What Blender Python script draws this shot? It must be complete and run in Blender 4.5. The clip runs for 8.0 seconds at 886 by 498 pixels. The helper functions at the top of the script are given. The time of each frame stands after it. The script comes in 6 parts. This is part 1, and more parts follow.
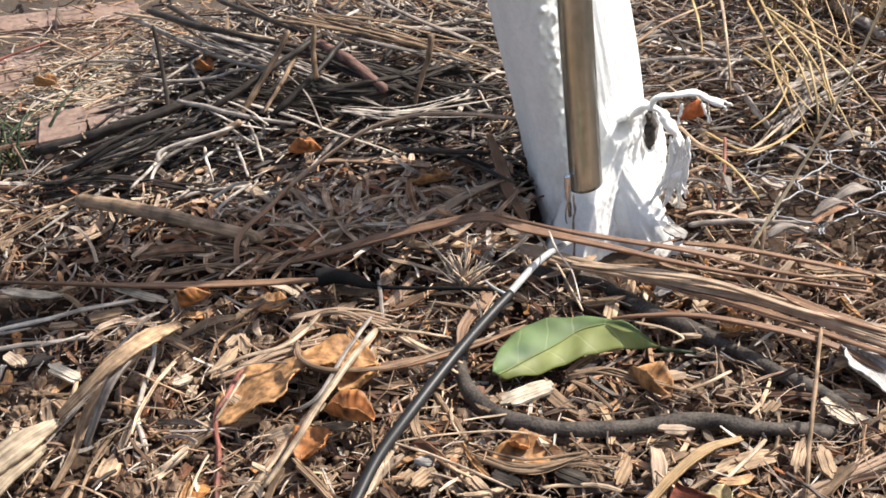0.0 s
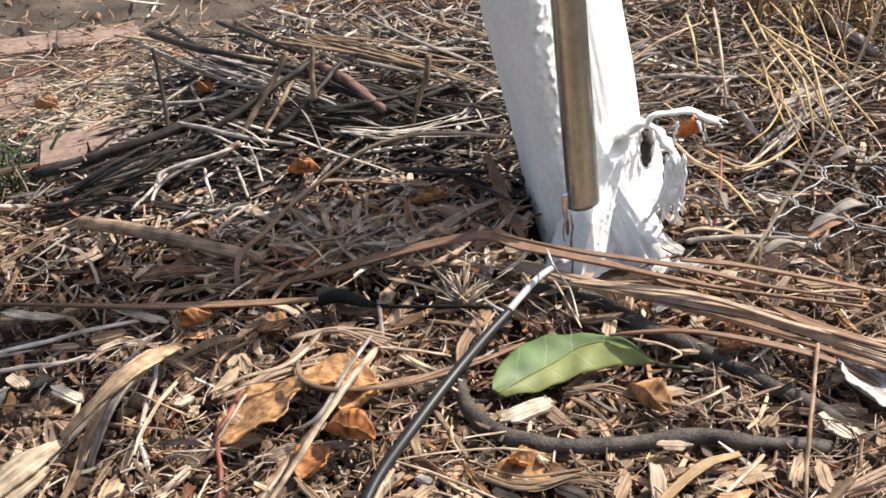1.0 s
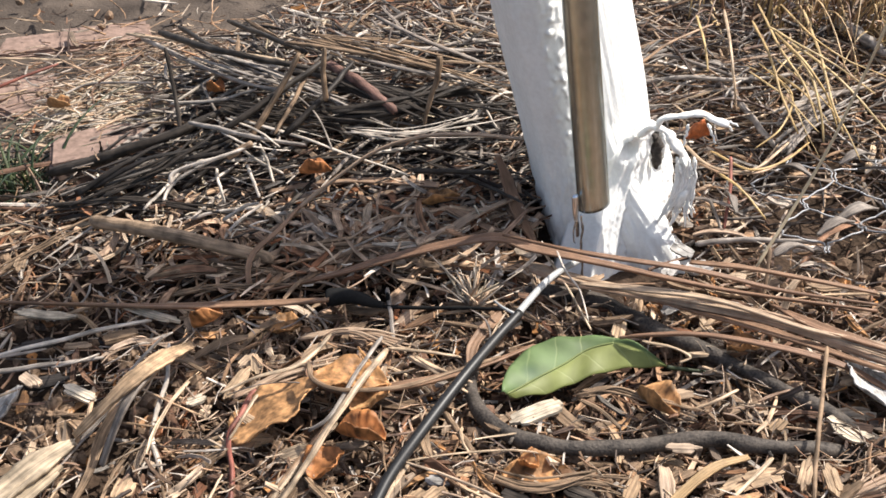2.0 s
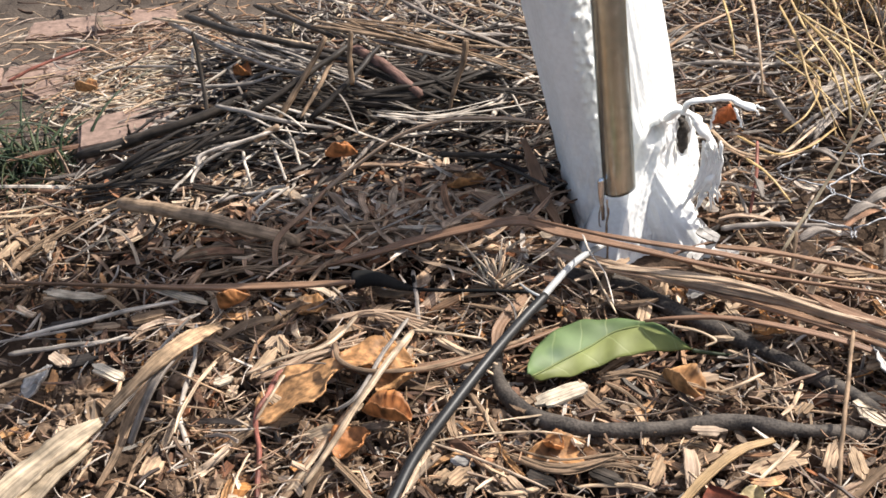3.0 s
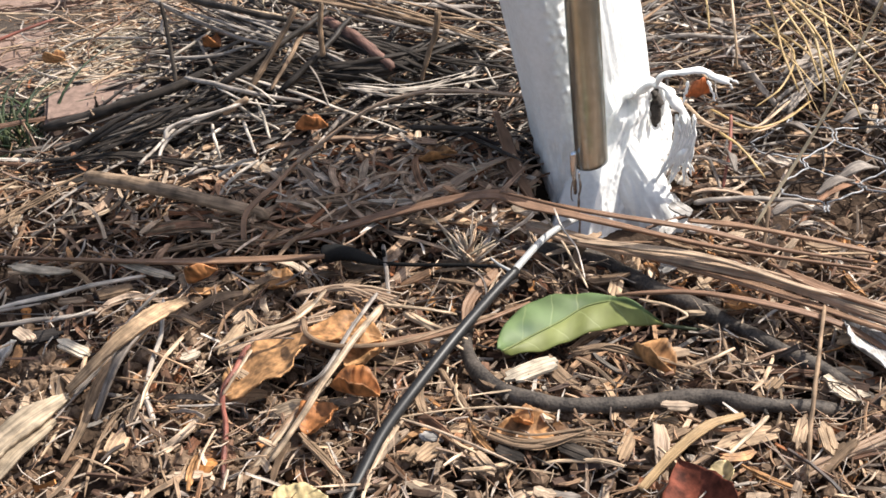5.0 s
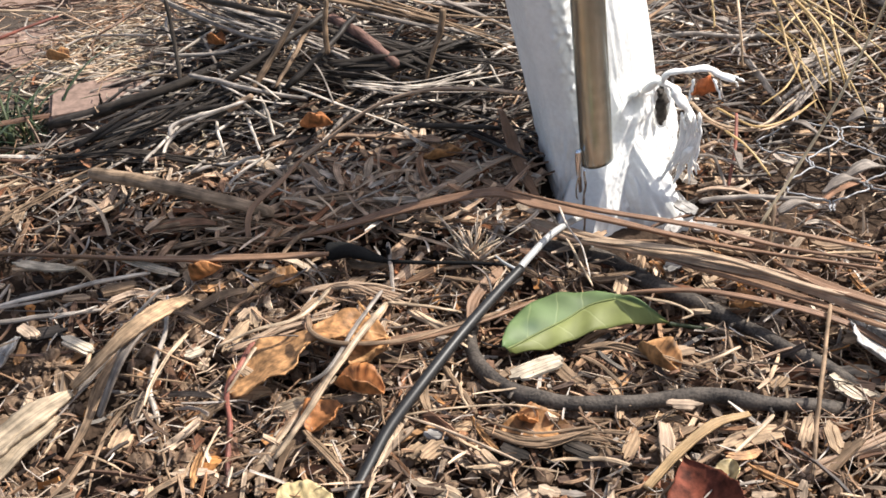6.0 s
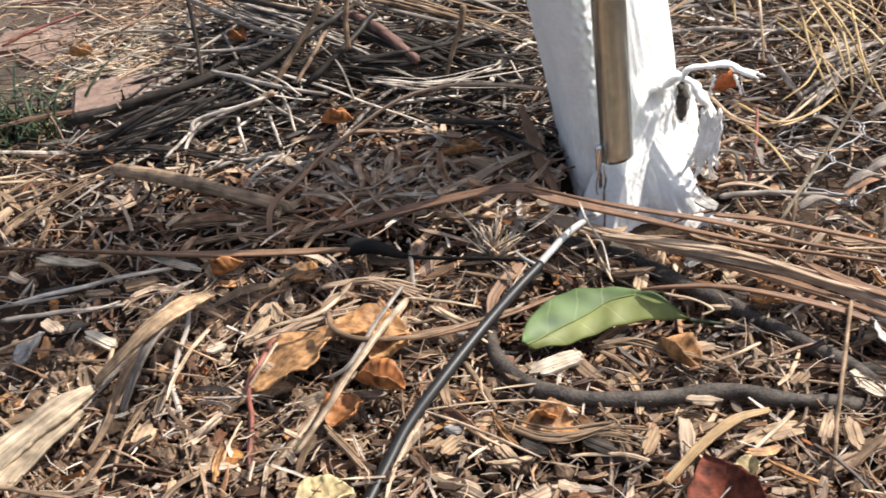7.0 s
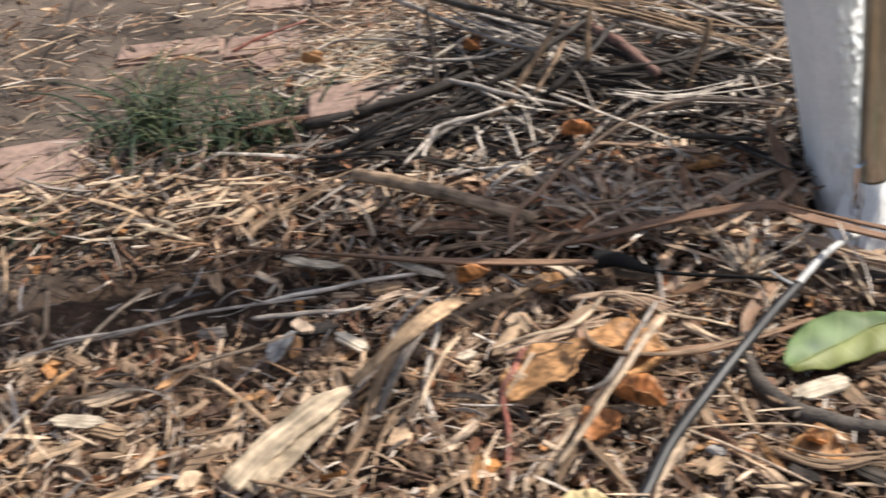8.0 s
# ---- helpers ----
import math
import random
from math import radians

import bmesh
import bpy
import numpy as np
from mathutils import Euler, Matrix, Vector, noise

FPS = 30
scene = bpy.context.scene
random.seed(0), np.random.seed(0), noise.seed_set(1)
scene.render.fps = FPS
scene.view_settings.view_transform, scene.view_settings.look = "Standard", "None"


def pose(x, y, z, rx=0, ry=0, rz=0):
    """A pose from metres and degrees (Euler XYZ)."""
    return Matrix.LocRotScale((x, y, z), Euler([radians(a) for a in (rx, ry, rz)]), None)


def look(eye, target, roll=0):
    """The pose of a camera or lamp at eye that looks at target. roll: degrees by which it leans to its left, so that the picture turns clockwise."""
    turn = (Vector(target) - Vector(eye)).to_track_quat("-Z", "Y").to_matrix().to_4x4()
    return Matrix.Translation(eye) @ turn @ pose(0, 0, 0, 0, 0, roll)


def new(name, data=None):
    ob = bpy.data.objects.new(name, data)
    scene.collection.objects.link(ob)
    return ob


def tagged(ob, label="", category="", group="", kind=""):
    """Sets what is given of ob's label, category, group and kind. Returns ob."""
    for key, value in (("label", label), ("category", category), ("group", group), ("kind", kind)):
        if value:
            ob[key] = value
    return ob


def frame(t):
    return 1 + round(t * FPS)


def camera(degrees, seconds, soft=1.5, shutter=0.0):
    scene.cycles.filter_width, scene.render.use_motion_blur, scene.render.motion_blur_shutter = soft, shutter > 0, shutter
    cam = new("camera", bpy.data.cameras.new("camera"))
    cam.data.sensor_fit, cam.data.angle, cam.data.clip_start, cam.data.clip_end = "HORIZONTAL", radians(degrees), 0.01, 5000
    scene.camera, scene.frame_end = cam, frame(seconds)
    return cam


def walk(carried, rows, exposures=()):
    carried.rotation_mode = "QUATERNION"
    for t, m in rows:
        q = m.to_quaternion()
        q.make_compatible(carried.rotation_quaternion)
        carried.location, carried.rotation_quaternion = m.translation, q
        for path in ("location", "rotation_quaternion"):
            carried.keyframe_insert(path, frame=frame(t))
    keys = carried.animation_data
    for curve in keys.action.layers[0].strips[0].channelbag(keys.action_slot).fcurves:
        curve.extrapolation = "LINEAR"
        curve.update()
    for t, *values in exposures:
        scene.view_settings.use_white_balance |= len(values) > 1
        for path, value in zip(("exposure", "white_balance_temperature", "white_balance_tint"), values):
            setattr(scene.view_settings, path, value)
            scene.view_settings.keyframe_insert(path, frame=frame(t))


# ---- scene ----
cam = camera(40.0, 8.0, soft=1.6, shutter=0.5)
PATH = [
    (0, (0.091, -0.518, 0.399), (0.038, 1.106, -0.767), -2.4),
    (0.5, (0.089, -0.522, 0.405), (0.049, 1.11, -0.75), -2.4),
    (1, (0.092, -0.521, 0.403), (0.039, 1.118, -0.742), -2.9),
    (2.3, (0.09, -0.522, 0.408), (0.024, 1.107, -0.75), -2.8),
    (2.5, (0.092, -0.524, 0.406), (0.026, 1.101, -0.758), -2.8),
    (3, (0.088, -0.525, 0.406), (-0.012, 1.098, -0.758), -3.3),
    (3.5, (0.091, -0.524, 0.405), (0.01, 1.095, -0.767), -3.0),
    (4, (0.093, -0.522, 0.405), (0.015, 1.084, -0.784), -2.9),
    (4.5, (0.093, -0.521, 0.402), (0.019, 1.082, -0.79), -2.8),
    (5.8, (0.094, -0.52, 0.401), (0.025, 1.074, -0.804), -2.5),
    (6, (0.092, -0.52, 0.4), (0.018, 1.08, -0.798), -2.6),
    (6.5, (0.091, -0.522, 0.398), (0.016, 1.074, -0.806), -2.5),
    (7, (0.092, -0.521, 0.402), (-0.015, 1.072, -0.803), -3.3),
    (7.5, (0.071, -0.521, 0.4), (-0.132, 1.077, -0.785), -4.6),
    (8, (0.033, -0.523, 0.399), (-0.29, 1.068, -0.768), -5.6),
]
walk(cam, [(t, look(eye, target, roll)) for t, eye, target, roll in PATH],
     exposures=((0.0, 0.59, 6400, 10), (6.5, 0.58, 6380, 10), (8.0, 0.47, 6400, 10)))

# ---- light ----
world = bpy.data.worlds.new("sky")
scene.world = world
world.use_nodes = True
wn = world.node_tree.nodes
sky = wn.new("ShaderNodeTexSky")
sky.sky_type = 'NISHITA'
sky.sun_disc = False
sky.dust_density, sky.ozone_density = 3.0, 0.5
SUN_AZ, SUN_EL = radians(66), radians(50)
sky.sun_elevation, sky.sun_rotation = SUN_EL, SUN_AZ
wn["Background"].inputs[1].default_value = 0.13
haze = wn.new("ShaderNodeHueSaturation")
haze.inputs["Saturation"].default_value = 0.78
world.node_tree.links.new(sky.outputs[0], haze.inputs["Color"])
world.node_tree.links.new(haze.outputs[0], wn["Background"].inputs[0])
sun = new("sun", bpy.data.lights.new("sun", 'SUN'))
sun.data.energy, sun.data.angle, sun.data.color = 4.8, radians(0.6), (1.0, 0.94, 0.85)
toward = Vector((math.sin(SUN_AZ) * math.cos(SUN_EL), math.cos(SUN_AZ) * math.cos(SUN_EL), math.sin(SUN_EL)))
sun.matrix_world = look(toward * 3, (0, 0, 0))


# ---- materials ----
def fibre(name, stops, rough=0.75, spec=0.3, pick="island", streak=(60, 1500), bump=0.6, mottle=0.8):
    """Plant fibre: a tone for each piece, streaks along its length, blotches across it."""
    m = bpy.data.materials.new(name)
    m.use_nodes = True
    nt = m.node_tree
    n, link = nt.nodes, nt.links.new
    b = n["Principled BSDF"]
    b.inputs["Specular IOR Level"].default_value = spec
    if pick == "island":
        src = n.new("ShaderNodeNewGeometry").outputs["Random Per Island"]
    else:
        src = n.new("ShaderNodeObjectInfo").outputs["Random"]
    ramp = n.new("ShaderNodeValToRGB")
    ramp.color_ramp.interpolation = 'LINEAR'
    el = ramp.color_ramp.elements
    while len(el) < len(stops):
        el.new(0.5)
    for i, c in enumerate(stops):
        el[i].position = i / max(1, len(stops) - 1)
        el[i].color = (*c, 1)
    link(src, ramp.inputs[0])
    uv = n.new("ShaderNodeTexCoord")
    shift = n.new("ShaderNodeVectorMath")
    shift.operation = 'MULTIPLY_ADD'
    shift.inputs[1].default_value = (streak[0], streak[1], 1)
    link(uv.outputs["UV"], shift.inputs[0])
    comb = n.new("ShaderNodeCombineXYZ")
    k = n.new("ShaderNodeMath")
    k.operation = 'MULTIPLY'
    k.inputs[1].default_value = 97.0
    link(src, k.inputs[0])
    link(k.outputs[0], comb.inputs[2])
    link(k.outputs[0], comb.inputs[0])
    link(comb.outputs[0], shift.inputs[2])
    grain = n.new("ShaderNodeTexNoise")
    grain.inputs["Scale"].default_value = 1.0
    grain.inputs["Detail"].default_value = 4
    link(shift.outputs[0], grain.inputs["Vector"])
    blot = n.new("ShaderNodeTexNoise")
    blot.inputs["Scale"].default_value = 130
    blot.inputs["Detail"].default_value = 5
    link(uv.outputs["Object"], blot.inputs["Vector"])
    mul = n.new("ShaderNodeMath")
    mul.operation = 'MULTIPLY'
    link(grain.outputs[0], mul.inputs[0])
    link(blot.outputs[0], mul.inputs[1])
    rng = n.new("ShaderNodeMapRange")
    rng.inputs[1].default_value, rng.inputs[2].default_value = 0.10, 0.42
    rng.inputs[3].default_value, rng.inputs[4].default_value = 1 - mottle, 1 + mottle * 0.6
    link(mul.outputs[0], rng.inputs[0])
    mix = n.new("ShaderNodeMix")
    mix.data_type, mix.blend_type = 'RGBA', 'MULTIPLY'
    mix.inputs[0].default_value = 1
    link(ramp.outputs[0], mix.inputs[6])
    link(rng.outputs[0], mix.inputs[7])
    link(mix.outputs[2], b.inputs["Base Color"])
    b.inputs["Roughness"].default_value = rough
    bp = n.new("ShaderNodeBump")
    bp.inputs["Strength"].default_value = bump
    bp.inputs["Distance"].default_value = 0.0008
    link(grain.outputs[0], bp.inputs["Height"])
    link(bp.outputs[0], b.inputs["Normal"])
    return m


def mottled(name, a, c, scale, rough=0.8, spec=0.3, metal=0.0, bump=0.3, dist=0.002, fine=6.0):
    """Two colours broken up by coarse and fine noise, with relief."""
    m = bpy.data.materials.new(name)
    m.use_nodes = True
    nt = m.node_tree
    n, link = nt.nodes, nt.links.new
    b = n["Principled BSDF"]
    tc = n.new("ShaderNodeTexCoord")
    n1 = n.new("ShaderNodeTexNoise")
    n1.inputs["Scale"].default_value, n1.inputs["Detail"].default_value = scale, 6
    n2 = n.new("ShaderNodeTexNoise")
    n2.inputs["Scale"].default_value, n2.inputs["Detail"].default_value = scale * fine, 4
    link(tc.outputs["Object"], n1.inputs["Vector"])
    link(tc.outputs["Object"], n2.inputs["Vector"])
    av = n.new("ShaderNodeMath")
    av.operation = 'MULTIPLY_ADD'
    av.inputs[1].default_value = 0.5
    link(n2.outputs[0], av.inputs[0])
    h = n.new("ShaderNodeMath")
    h.operation = 'MULTIPLY'
    h.inputs[1].default_value = 0.5
    link(n1.outputs[0], h.inputs[0])
    link(h.outputs[0], av.inputs[2])
    ramp = n.new("ShaderNodeValToRGB")
    el = ramp.color_ramp.elements
    el[0].position, el[0].color = 0.38, (*a, 1)
    el[1].position, el[1].color = 0.62, (*c, 1)
    link(av.outputs[0], ramp.inputs[0])
    link(ramp.outputs[0], b.inputs["Base Color"])
    b.inputs["Roughness"].default_value = rough
    b.inputs["Metallic"].default_value = metal
    b.inputs["Specular IOR Level"].default_value = spec
    bp = n.new("ShaderNodeBump")
    bp.inputs["Strength"].default_value, bp.inputs["Distance"].default_value = bump, dist
    link(av.outputs[0], bp.inputs["Height"])
    link(bp.outputs[0], b.inputs["Normal"])
    return m


CREAM, TAN, STRAW = (0.66, 0.49, 0.34), (0.42, 0.25, 0.14), (0.54, 0.385, 0.245)
GREY, PALE, DARK = (0.30, 0.25, 0.21), (0.60, 0.52, 0.44), (0.055, 0.036, 0.028)
BROWN, RUST, ORANGE = (0.20, 0.105, 0.062), (0.27, 0.10, 0.04), (0.52, 0.23, 0.07)

# near-black: charred sticks, and painted shade for deep gaps in the litter
CHAR_GAP = (0.026, 0.021, 0.019)

M_GOLD = fibre("golden_grass", [(0.50, 0.33, 0.14), (0.56, 0.39, 0.17), TAN, (0.58, 0.43, 0.22), BROWN, DARK], rough=0.5, spec=0.5)
M_CHIP = fibre("wood_chip", [CREAM, DARK, TAN, RUST, DARK, CREAM, BROWN, DARK, PALE, DARK, BROWN, DARK, CREAM, DARK, ORANGE])
M_SHRED = fibre("bark_shred", [BROWN, CHAR_GAP, TAN, DARK, BROWN, CHAR_GAP, TAN, RUST, DARK, TAN, PALE, CHAR_GAP, BROWN, TAN, STRAW])
M_STICK = fibre("weathered_stick", [PALE, DARK, CHAR_GAP, BROWN, CHAR_GAP, DARK, GREY, CHAR_GAP, BROWN, CHAR_GAP, PALE, DARK, CHAR_GAP, GREY, CHAR_GAP], rough=0.5, spec=0.25)
M_STRAW = fibre("dry_straw", [STRAW, BROWN, CREAM, DARK, TAN, DARK, STRAW, PALE, BROWN, TAN], rough=0.55, spec=0.5)
M_DULL_STRAW = fibre("dull_straw", [BROWN, DARK, GREY, CHAR_GAP, STRAW, DARK, BROWN, CHAR_GAP, PALE, DARK, TAN, CHAR_GAP], rough=0.5, spec=0.5)
M_PALE_STRAW = fibre("pale_straw", [STRAW, PALE, (0.50, 0.42, 0.30), TAN, CREAM, GREY, (0.56, 0.45, 0.29)], rough=0.55, spec=0.4)
# tones raised to paint in light bounced off the white trunk
M_SHADE_SHRED = fibre("bounce_lit_shred", [(0.50, 0.35, 0.24), (0.36, 0.23, 0.15), (0.52, 0.40, 0.29), TAN, PALE, (0.50, 0.34, 0.22), RUST, (0.46, 0.33, 0.23)])
M_LEAFBIT = fibre("leaf_bit", [RUST, BROWN, ORANGE, TAN, DARK, ORANGE], rough=0.6, streak=(200, 400))
M_STRAP = fibre("dry_strap_leaf", [(0.205, 0.115, 0.070), (0.27, 0.160, 0.095)], rough=0.55, spec=0.35, pick="object", streak=(8, 2500), bump=0.4, mottle=0.4)
M_STRAP_PALE = fibre("pale_strap_leaf", [(0.34, 0.225, 0.150), (0.43, 0.31, 0.21)], rough=0.5, spec=0.35, pick="object", streak=(8, 2500), bump=0.4, mottle=0.45)
M_TWIG_GREY = fibre("grey_twig", [GREY, (0.36, 0.31, 0.265), (0.23, 0.185, 0.15)], pick="object", rough=0.65, spec=0.4)
M_TWIG_PALE = fibre("pale_twig", [PALE, (0.56, 0.48, 0.40), (0.46, 0.39, 0.31)], pick="object", rough=0.6, spec=0.4)
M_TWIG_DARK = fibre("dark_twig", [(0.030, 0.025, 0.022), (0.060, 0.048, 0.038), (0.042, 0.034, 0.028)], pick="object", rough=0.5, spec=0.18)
M_TWIG_RED = fibre("red_twig", [(0.24, 0.085, 0.06), (0.28, 0.10, 0.07)], pick="object", rough=0.5)
M_PINK = fibre("pink_bark", [(0.21, 0.120, 0.092), (0.19, 0.105, 0.082)], pick="object", rough=0.7, mottle=0.9)
M_STRAW_TAN = fibre("tan_blade", [(0.40, 0.26, 0.13), (0.36, 0.24, 0.12)], pick="object", rough=0.55, streak=(8, 2500), mottle=0.4)
M_GREY_BLADE = fibre("grey_blade", [(0.22, 0.18, 0.15), (0.30, 0.255, 0.215)], pick="object", rough=0.65, mottle=0.7)
M_PALE_ONE = fibre("pale_stalk", [(0.56, 0.45, 0.30), (0.52, 0.41, 0.27)], pick="object", rough=0.5, mottle=0.4)
M_GOLD_ONE = fibre("golden_stem", [(0.50, 0.34, 0.14), (0.44, 0.29, 0.12), (0.54, 0.39, 0.19)], pick="object", rough=0.5, spec=0.45, mottle=0.5)
M_STALK = fibre("brown_stalk", [(0.22, 0.145, 0.09), (0.27, 0.18, 0.11)], pick="object", rough=0.7)
M_STRAW_ONE = fibre("straw_stalk", [STRAW, (0.56, 0.42, 0.28), TAN], pick="object", rough=0.5, spec=0.5)
M_CHIP_ONE = fibre("pale_chip", [(0.52, 0.375, 0.245), (0.40, 0.265, 0.155), (0.48, 0.36, 0.26)], pick="object")
M_LEAF_BROWN = fibre("dead_leaf", [(0.38, 0.19, 0.075), (0.46, 0.25, 0.11)], pick="object", rough=0.6, streak=(300, 300), mottle=0.85)
M_LEAF_ORANGE = fibre("orange_leaf", [(0.44, 0.19, 0.065), (0.36, 0.14, 0.05)], pick="object", mottle=0.85, rough=0.55, streak=(300, 300))
M_LEAF_RUST = fibre("rust_leaf", [(0.36, 0.105, 0.03), (0.32, 0.09, 0.03)], pick="object", rough=0.55, streak=(300, 300))
M_SLAB = fibre("cream_slab", [(0.44, 0.345, 0.24), (0.40, 0.31, 0.21)], pick="object", mottle=0.75, streak=(30, 900))
M_BLEACH = fibre("bleached_chip", [(0.64, 0.54, 0.41), (0.56, 0.46, 0.34)], pick="object", mottle=0.8)
M_LEAF_YELLOW = fibre("yellow_leaf", [(0.56, 0.44, 0.23), (0.52, 0.40, 0.20)], pick="object", rough=0.55, streak=(300, 300))
M_STICK_TAN = fibre("tan_stick", [(0.37, 0.25, 0.165), (0.34, 0.235, 0.15)], pick="object", rough=0.7)
M_LEAF_DARK = fibre("dark_red_leaf", [(0.13, 0.034, 0.020), (0.15, 0.042, 0.024)], pick="object", rough=0.7, spec=0.15, streak=(300, 300))
M_LEAF_GREY = fibre("grey_leaf", [(0.46, 0.43, 0.40), (0.40, 0.37, 0.34)], pick="object", rough=0.7, streak=(200, 600))
M_LOOP = mottled("dark_bark", (0.026, 0.021, 0.018), (0.105, 0.086, 0.070), 130, rough=0.7, spec=0.3, bump=0.5, dist=0.002)
M_SOIL = mottled("crumb_soil", (0.10, 0.066, 0.044), (0.27, 0.185, 0.125), 90, rough=0.95, spec=0.1)
M_PAVER = mottled("pink_brick", (0.17, 0.118, 0.095), (0.32, 0.22, 0.175), 40, rough=0.9, spec=0.15, bump=0.4)
M_PAINT = mottled("white_paint", (0.80, 0.785, 0.75), (0.90, 0.89, 0.86), 60, rough=0.7, spec=0.25, bump=0.3, dist=0.002)
M_STEEL = mottled("galvanised_steel", (0.45, 0.49, 0.47), (0.64, 0.69, 0.67), 30, rough=0.27, metal=1.0, bump=0.08, dist=0.0006)
M_WIRE = mottled("wire", (0.24, 0.24, 0.245), (0.40, 0.40, 0.41), 200, rough=0.6, metal=0.6, bump=0.1)
M_CHROME = mottled("polished_steel", (0.62, 0.66, 0.74), (0.78, 0.81, 0.86), 80, rough=0.12, metal=1.0, bump=0.05)
M_BLACK = mottled("black_plastic", (0.012, 0.012, 0.012), (0.022, 0.021, 0.021), 120, rough=0.42, spec=0.4, bump=0.08, dist=0.0004)
M_BLACK_MATT = mottled("matt_black_plastic", (0.008, 0.008, 0.008), (0.016, 0.015, 0.014), 120, rough=0.8, spec=0.12, bump=0.1, dist=0.0004)
M_GREY_TUBE = mottled("grey_plastic", (0.36, 0.36, 0.34), (0.48, 0.47, 0.45), 150, rough=0.5, spec=0.4, bump=0.1, dist=0.0004)
M_GRASS = fibre("green_grass", [(0.022, 0.040, 0.018), (0.036, 0.055, 0.024), (0.09, 0.10, 0.04)], rough=0.5)


# ---- shapes ----
RNG = np.random.default_rng(7)


def level(x, y):
    """Height of the litter's base: a low heap of sticks, and a lesser rise beside the tree."""
    return (0.028 * np.exp(-((x + 0.02) / 0.16) ** 2 - ((y - 0.2) / 0.10) ** 2)
            + 0.012 * np.exp(-((x - 0.3) / 0.14) ** 2 - ((y - 0.2) / 0.12) ** 2))


def sweep(paths, wid, thick, sides=4, roll=None):
    """Bars with a round or flat section along many paths at once: vertices, quads and UVs in metres."""
    n, s, _ = paths.shape
    tan = np.gradient(paths, axis=1)
    tan /= np.linalg.norm(tan, axis=2, keepdims=True) + 1e-12
    up = np.array([0.10, -0.20, 1.0]) / np.linalg.norm([0.10, -0.20, 1.0])
    side = np.cross(tan, up)
    side /= np.linalg.norm(side, axis=2, keepdims=True) + 1e-9
    nor = np.cross(side, tan)
    if roll is not None:
        c, d = np.cos(roll)[..., None], np.sin(roll)[..., None]
        side, nor = side * c + nor * d, nor * c - side * d
    ang = (np.arange(sides) + 0.5) * 2 * math.pi / sides
    k = 1.0 if sides > 4 else math.sqrt(2)
    v = (paths[:, :, None, :]
         + side[:, :, None, :] * (np.cos(ang) * k)[None, None, :, None] * (wid / 2)[:, :, None, None]
         + nor[:, :, None, :] * (np.sin(ang) * k)[None, None, :, None] * (thick / 2)[:, :, None, None])
    i, j = np.meshgrid(np.arange(s - 1), np.arange(sides), indexing="ij")
    j2 = (j + 1) % sides
    body = np.stack([i * sides + j, i * sides + j2, (i + 1) * sides + j2, (i + 1) * sides + j], -1).reshape(-1, 4)
    caps = []
    for q in range((sides - 2) // 2):
        a = [0, 2 * q + 1, 2 * q + 2, 2 * q + 3]
        caps.append([x for x in reversed(a)])
        caps.append([(s - 1) * sides + x for x in a])
    one = np.vstack([body, np.array(caps)])
    quads = (one[None] + (np.arange(n) * s * sides)[:, None, None]).reshape(-1, 4)
    run = np.concatenate([np.zeros((n, 1)), np.cumsum(np.linalg.norm(np.diff(paths, axis=1), axis=2), axis=1)], 1)
    u = np.repeat(run[:, :, None], sides, 2)
    w = (np.cos(ang) * 0.5 + 0.25 * np.sin(ang))[None, None, :] * wid[:, :, None]
    uv = np.stack([u, np.broadcast_to(w, u.shape)], -1).reshape(-1, 2)
    return v.reshape(-1, 3), quads, uv


def quad_mesh(name, v, quads, uv, mat, smooth=True):
    me = bpy.data.meshes.new(name)
    me.vertices.add(len(v))
    me.vertices.foreach_set("co", np.ascontiguousarray(v, dtype=np.float32).ravel())
    me.loops.add(quads.size)
    me.loops.foreach_set("vertex_index", quads.astype(np.int32).ravel())
    me.polygons.add(len(quads))
    me.polygons.foreach_set("loop_start", np.arange(0, quads.size, 4, dtype=np.int32))
    me.polygons.foreach_set("use_smooth", np.full(len(quads), smooth))
    me.uv_layers.new(name="UVMap").data.foreach_set("uv", uv[quads.ravel()].astype(np.float32).ravel())
    me.materials.append(mat)
    me.update()
    me.validate()
    return me


def spline(pts, steps):
    """A smooth line through a few points."""
    p = np.array(pts, float)
    if len(p) == 2:
        return p[0] + (p[1] - p[0]) * np.linspace(0, 1, steps)[:, None]
    e = np.vstack([2 * p[0] - p[1], p, 2 * p[-1] - p[-2]])
    t = np.linspace(0, len(p) - 1 - 1e-9, steps)
    i = t.astype(int)
    f = (t - i)[:, None]
    a, b, c, d = e[i], e[i + 1], e[i + 2], e[i + 3]
    return 0.5 * (2 * b + (c - a) * f + (2 * a - 5 * b + 4 * c - d) * f ** 2 + (3 * b - a - 3 * c + d) * f ** 3)


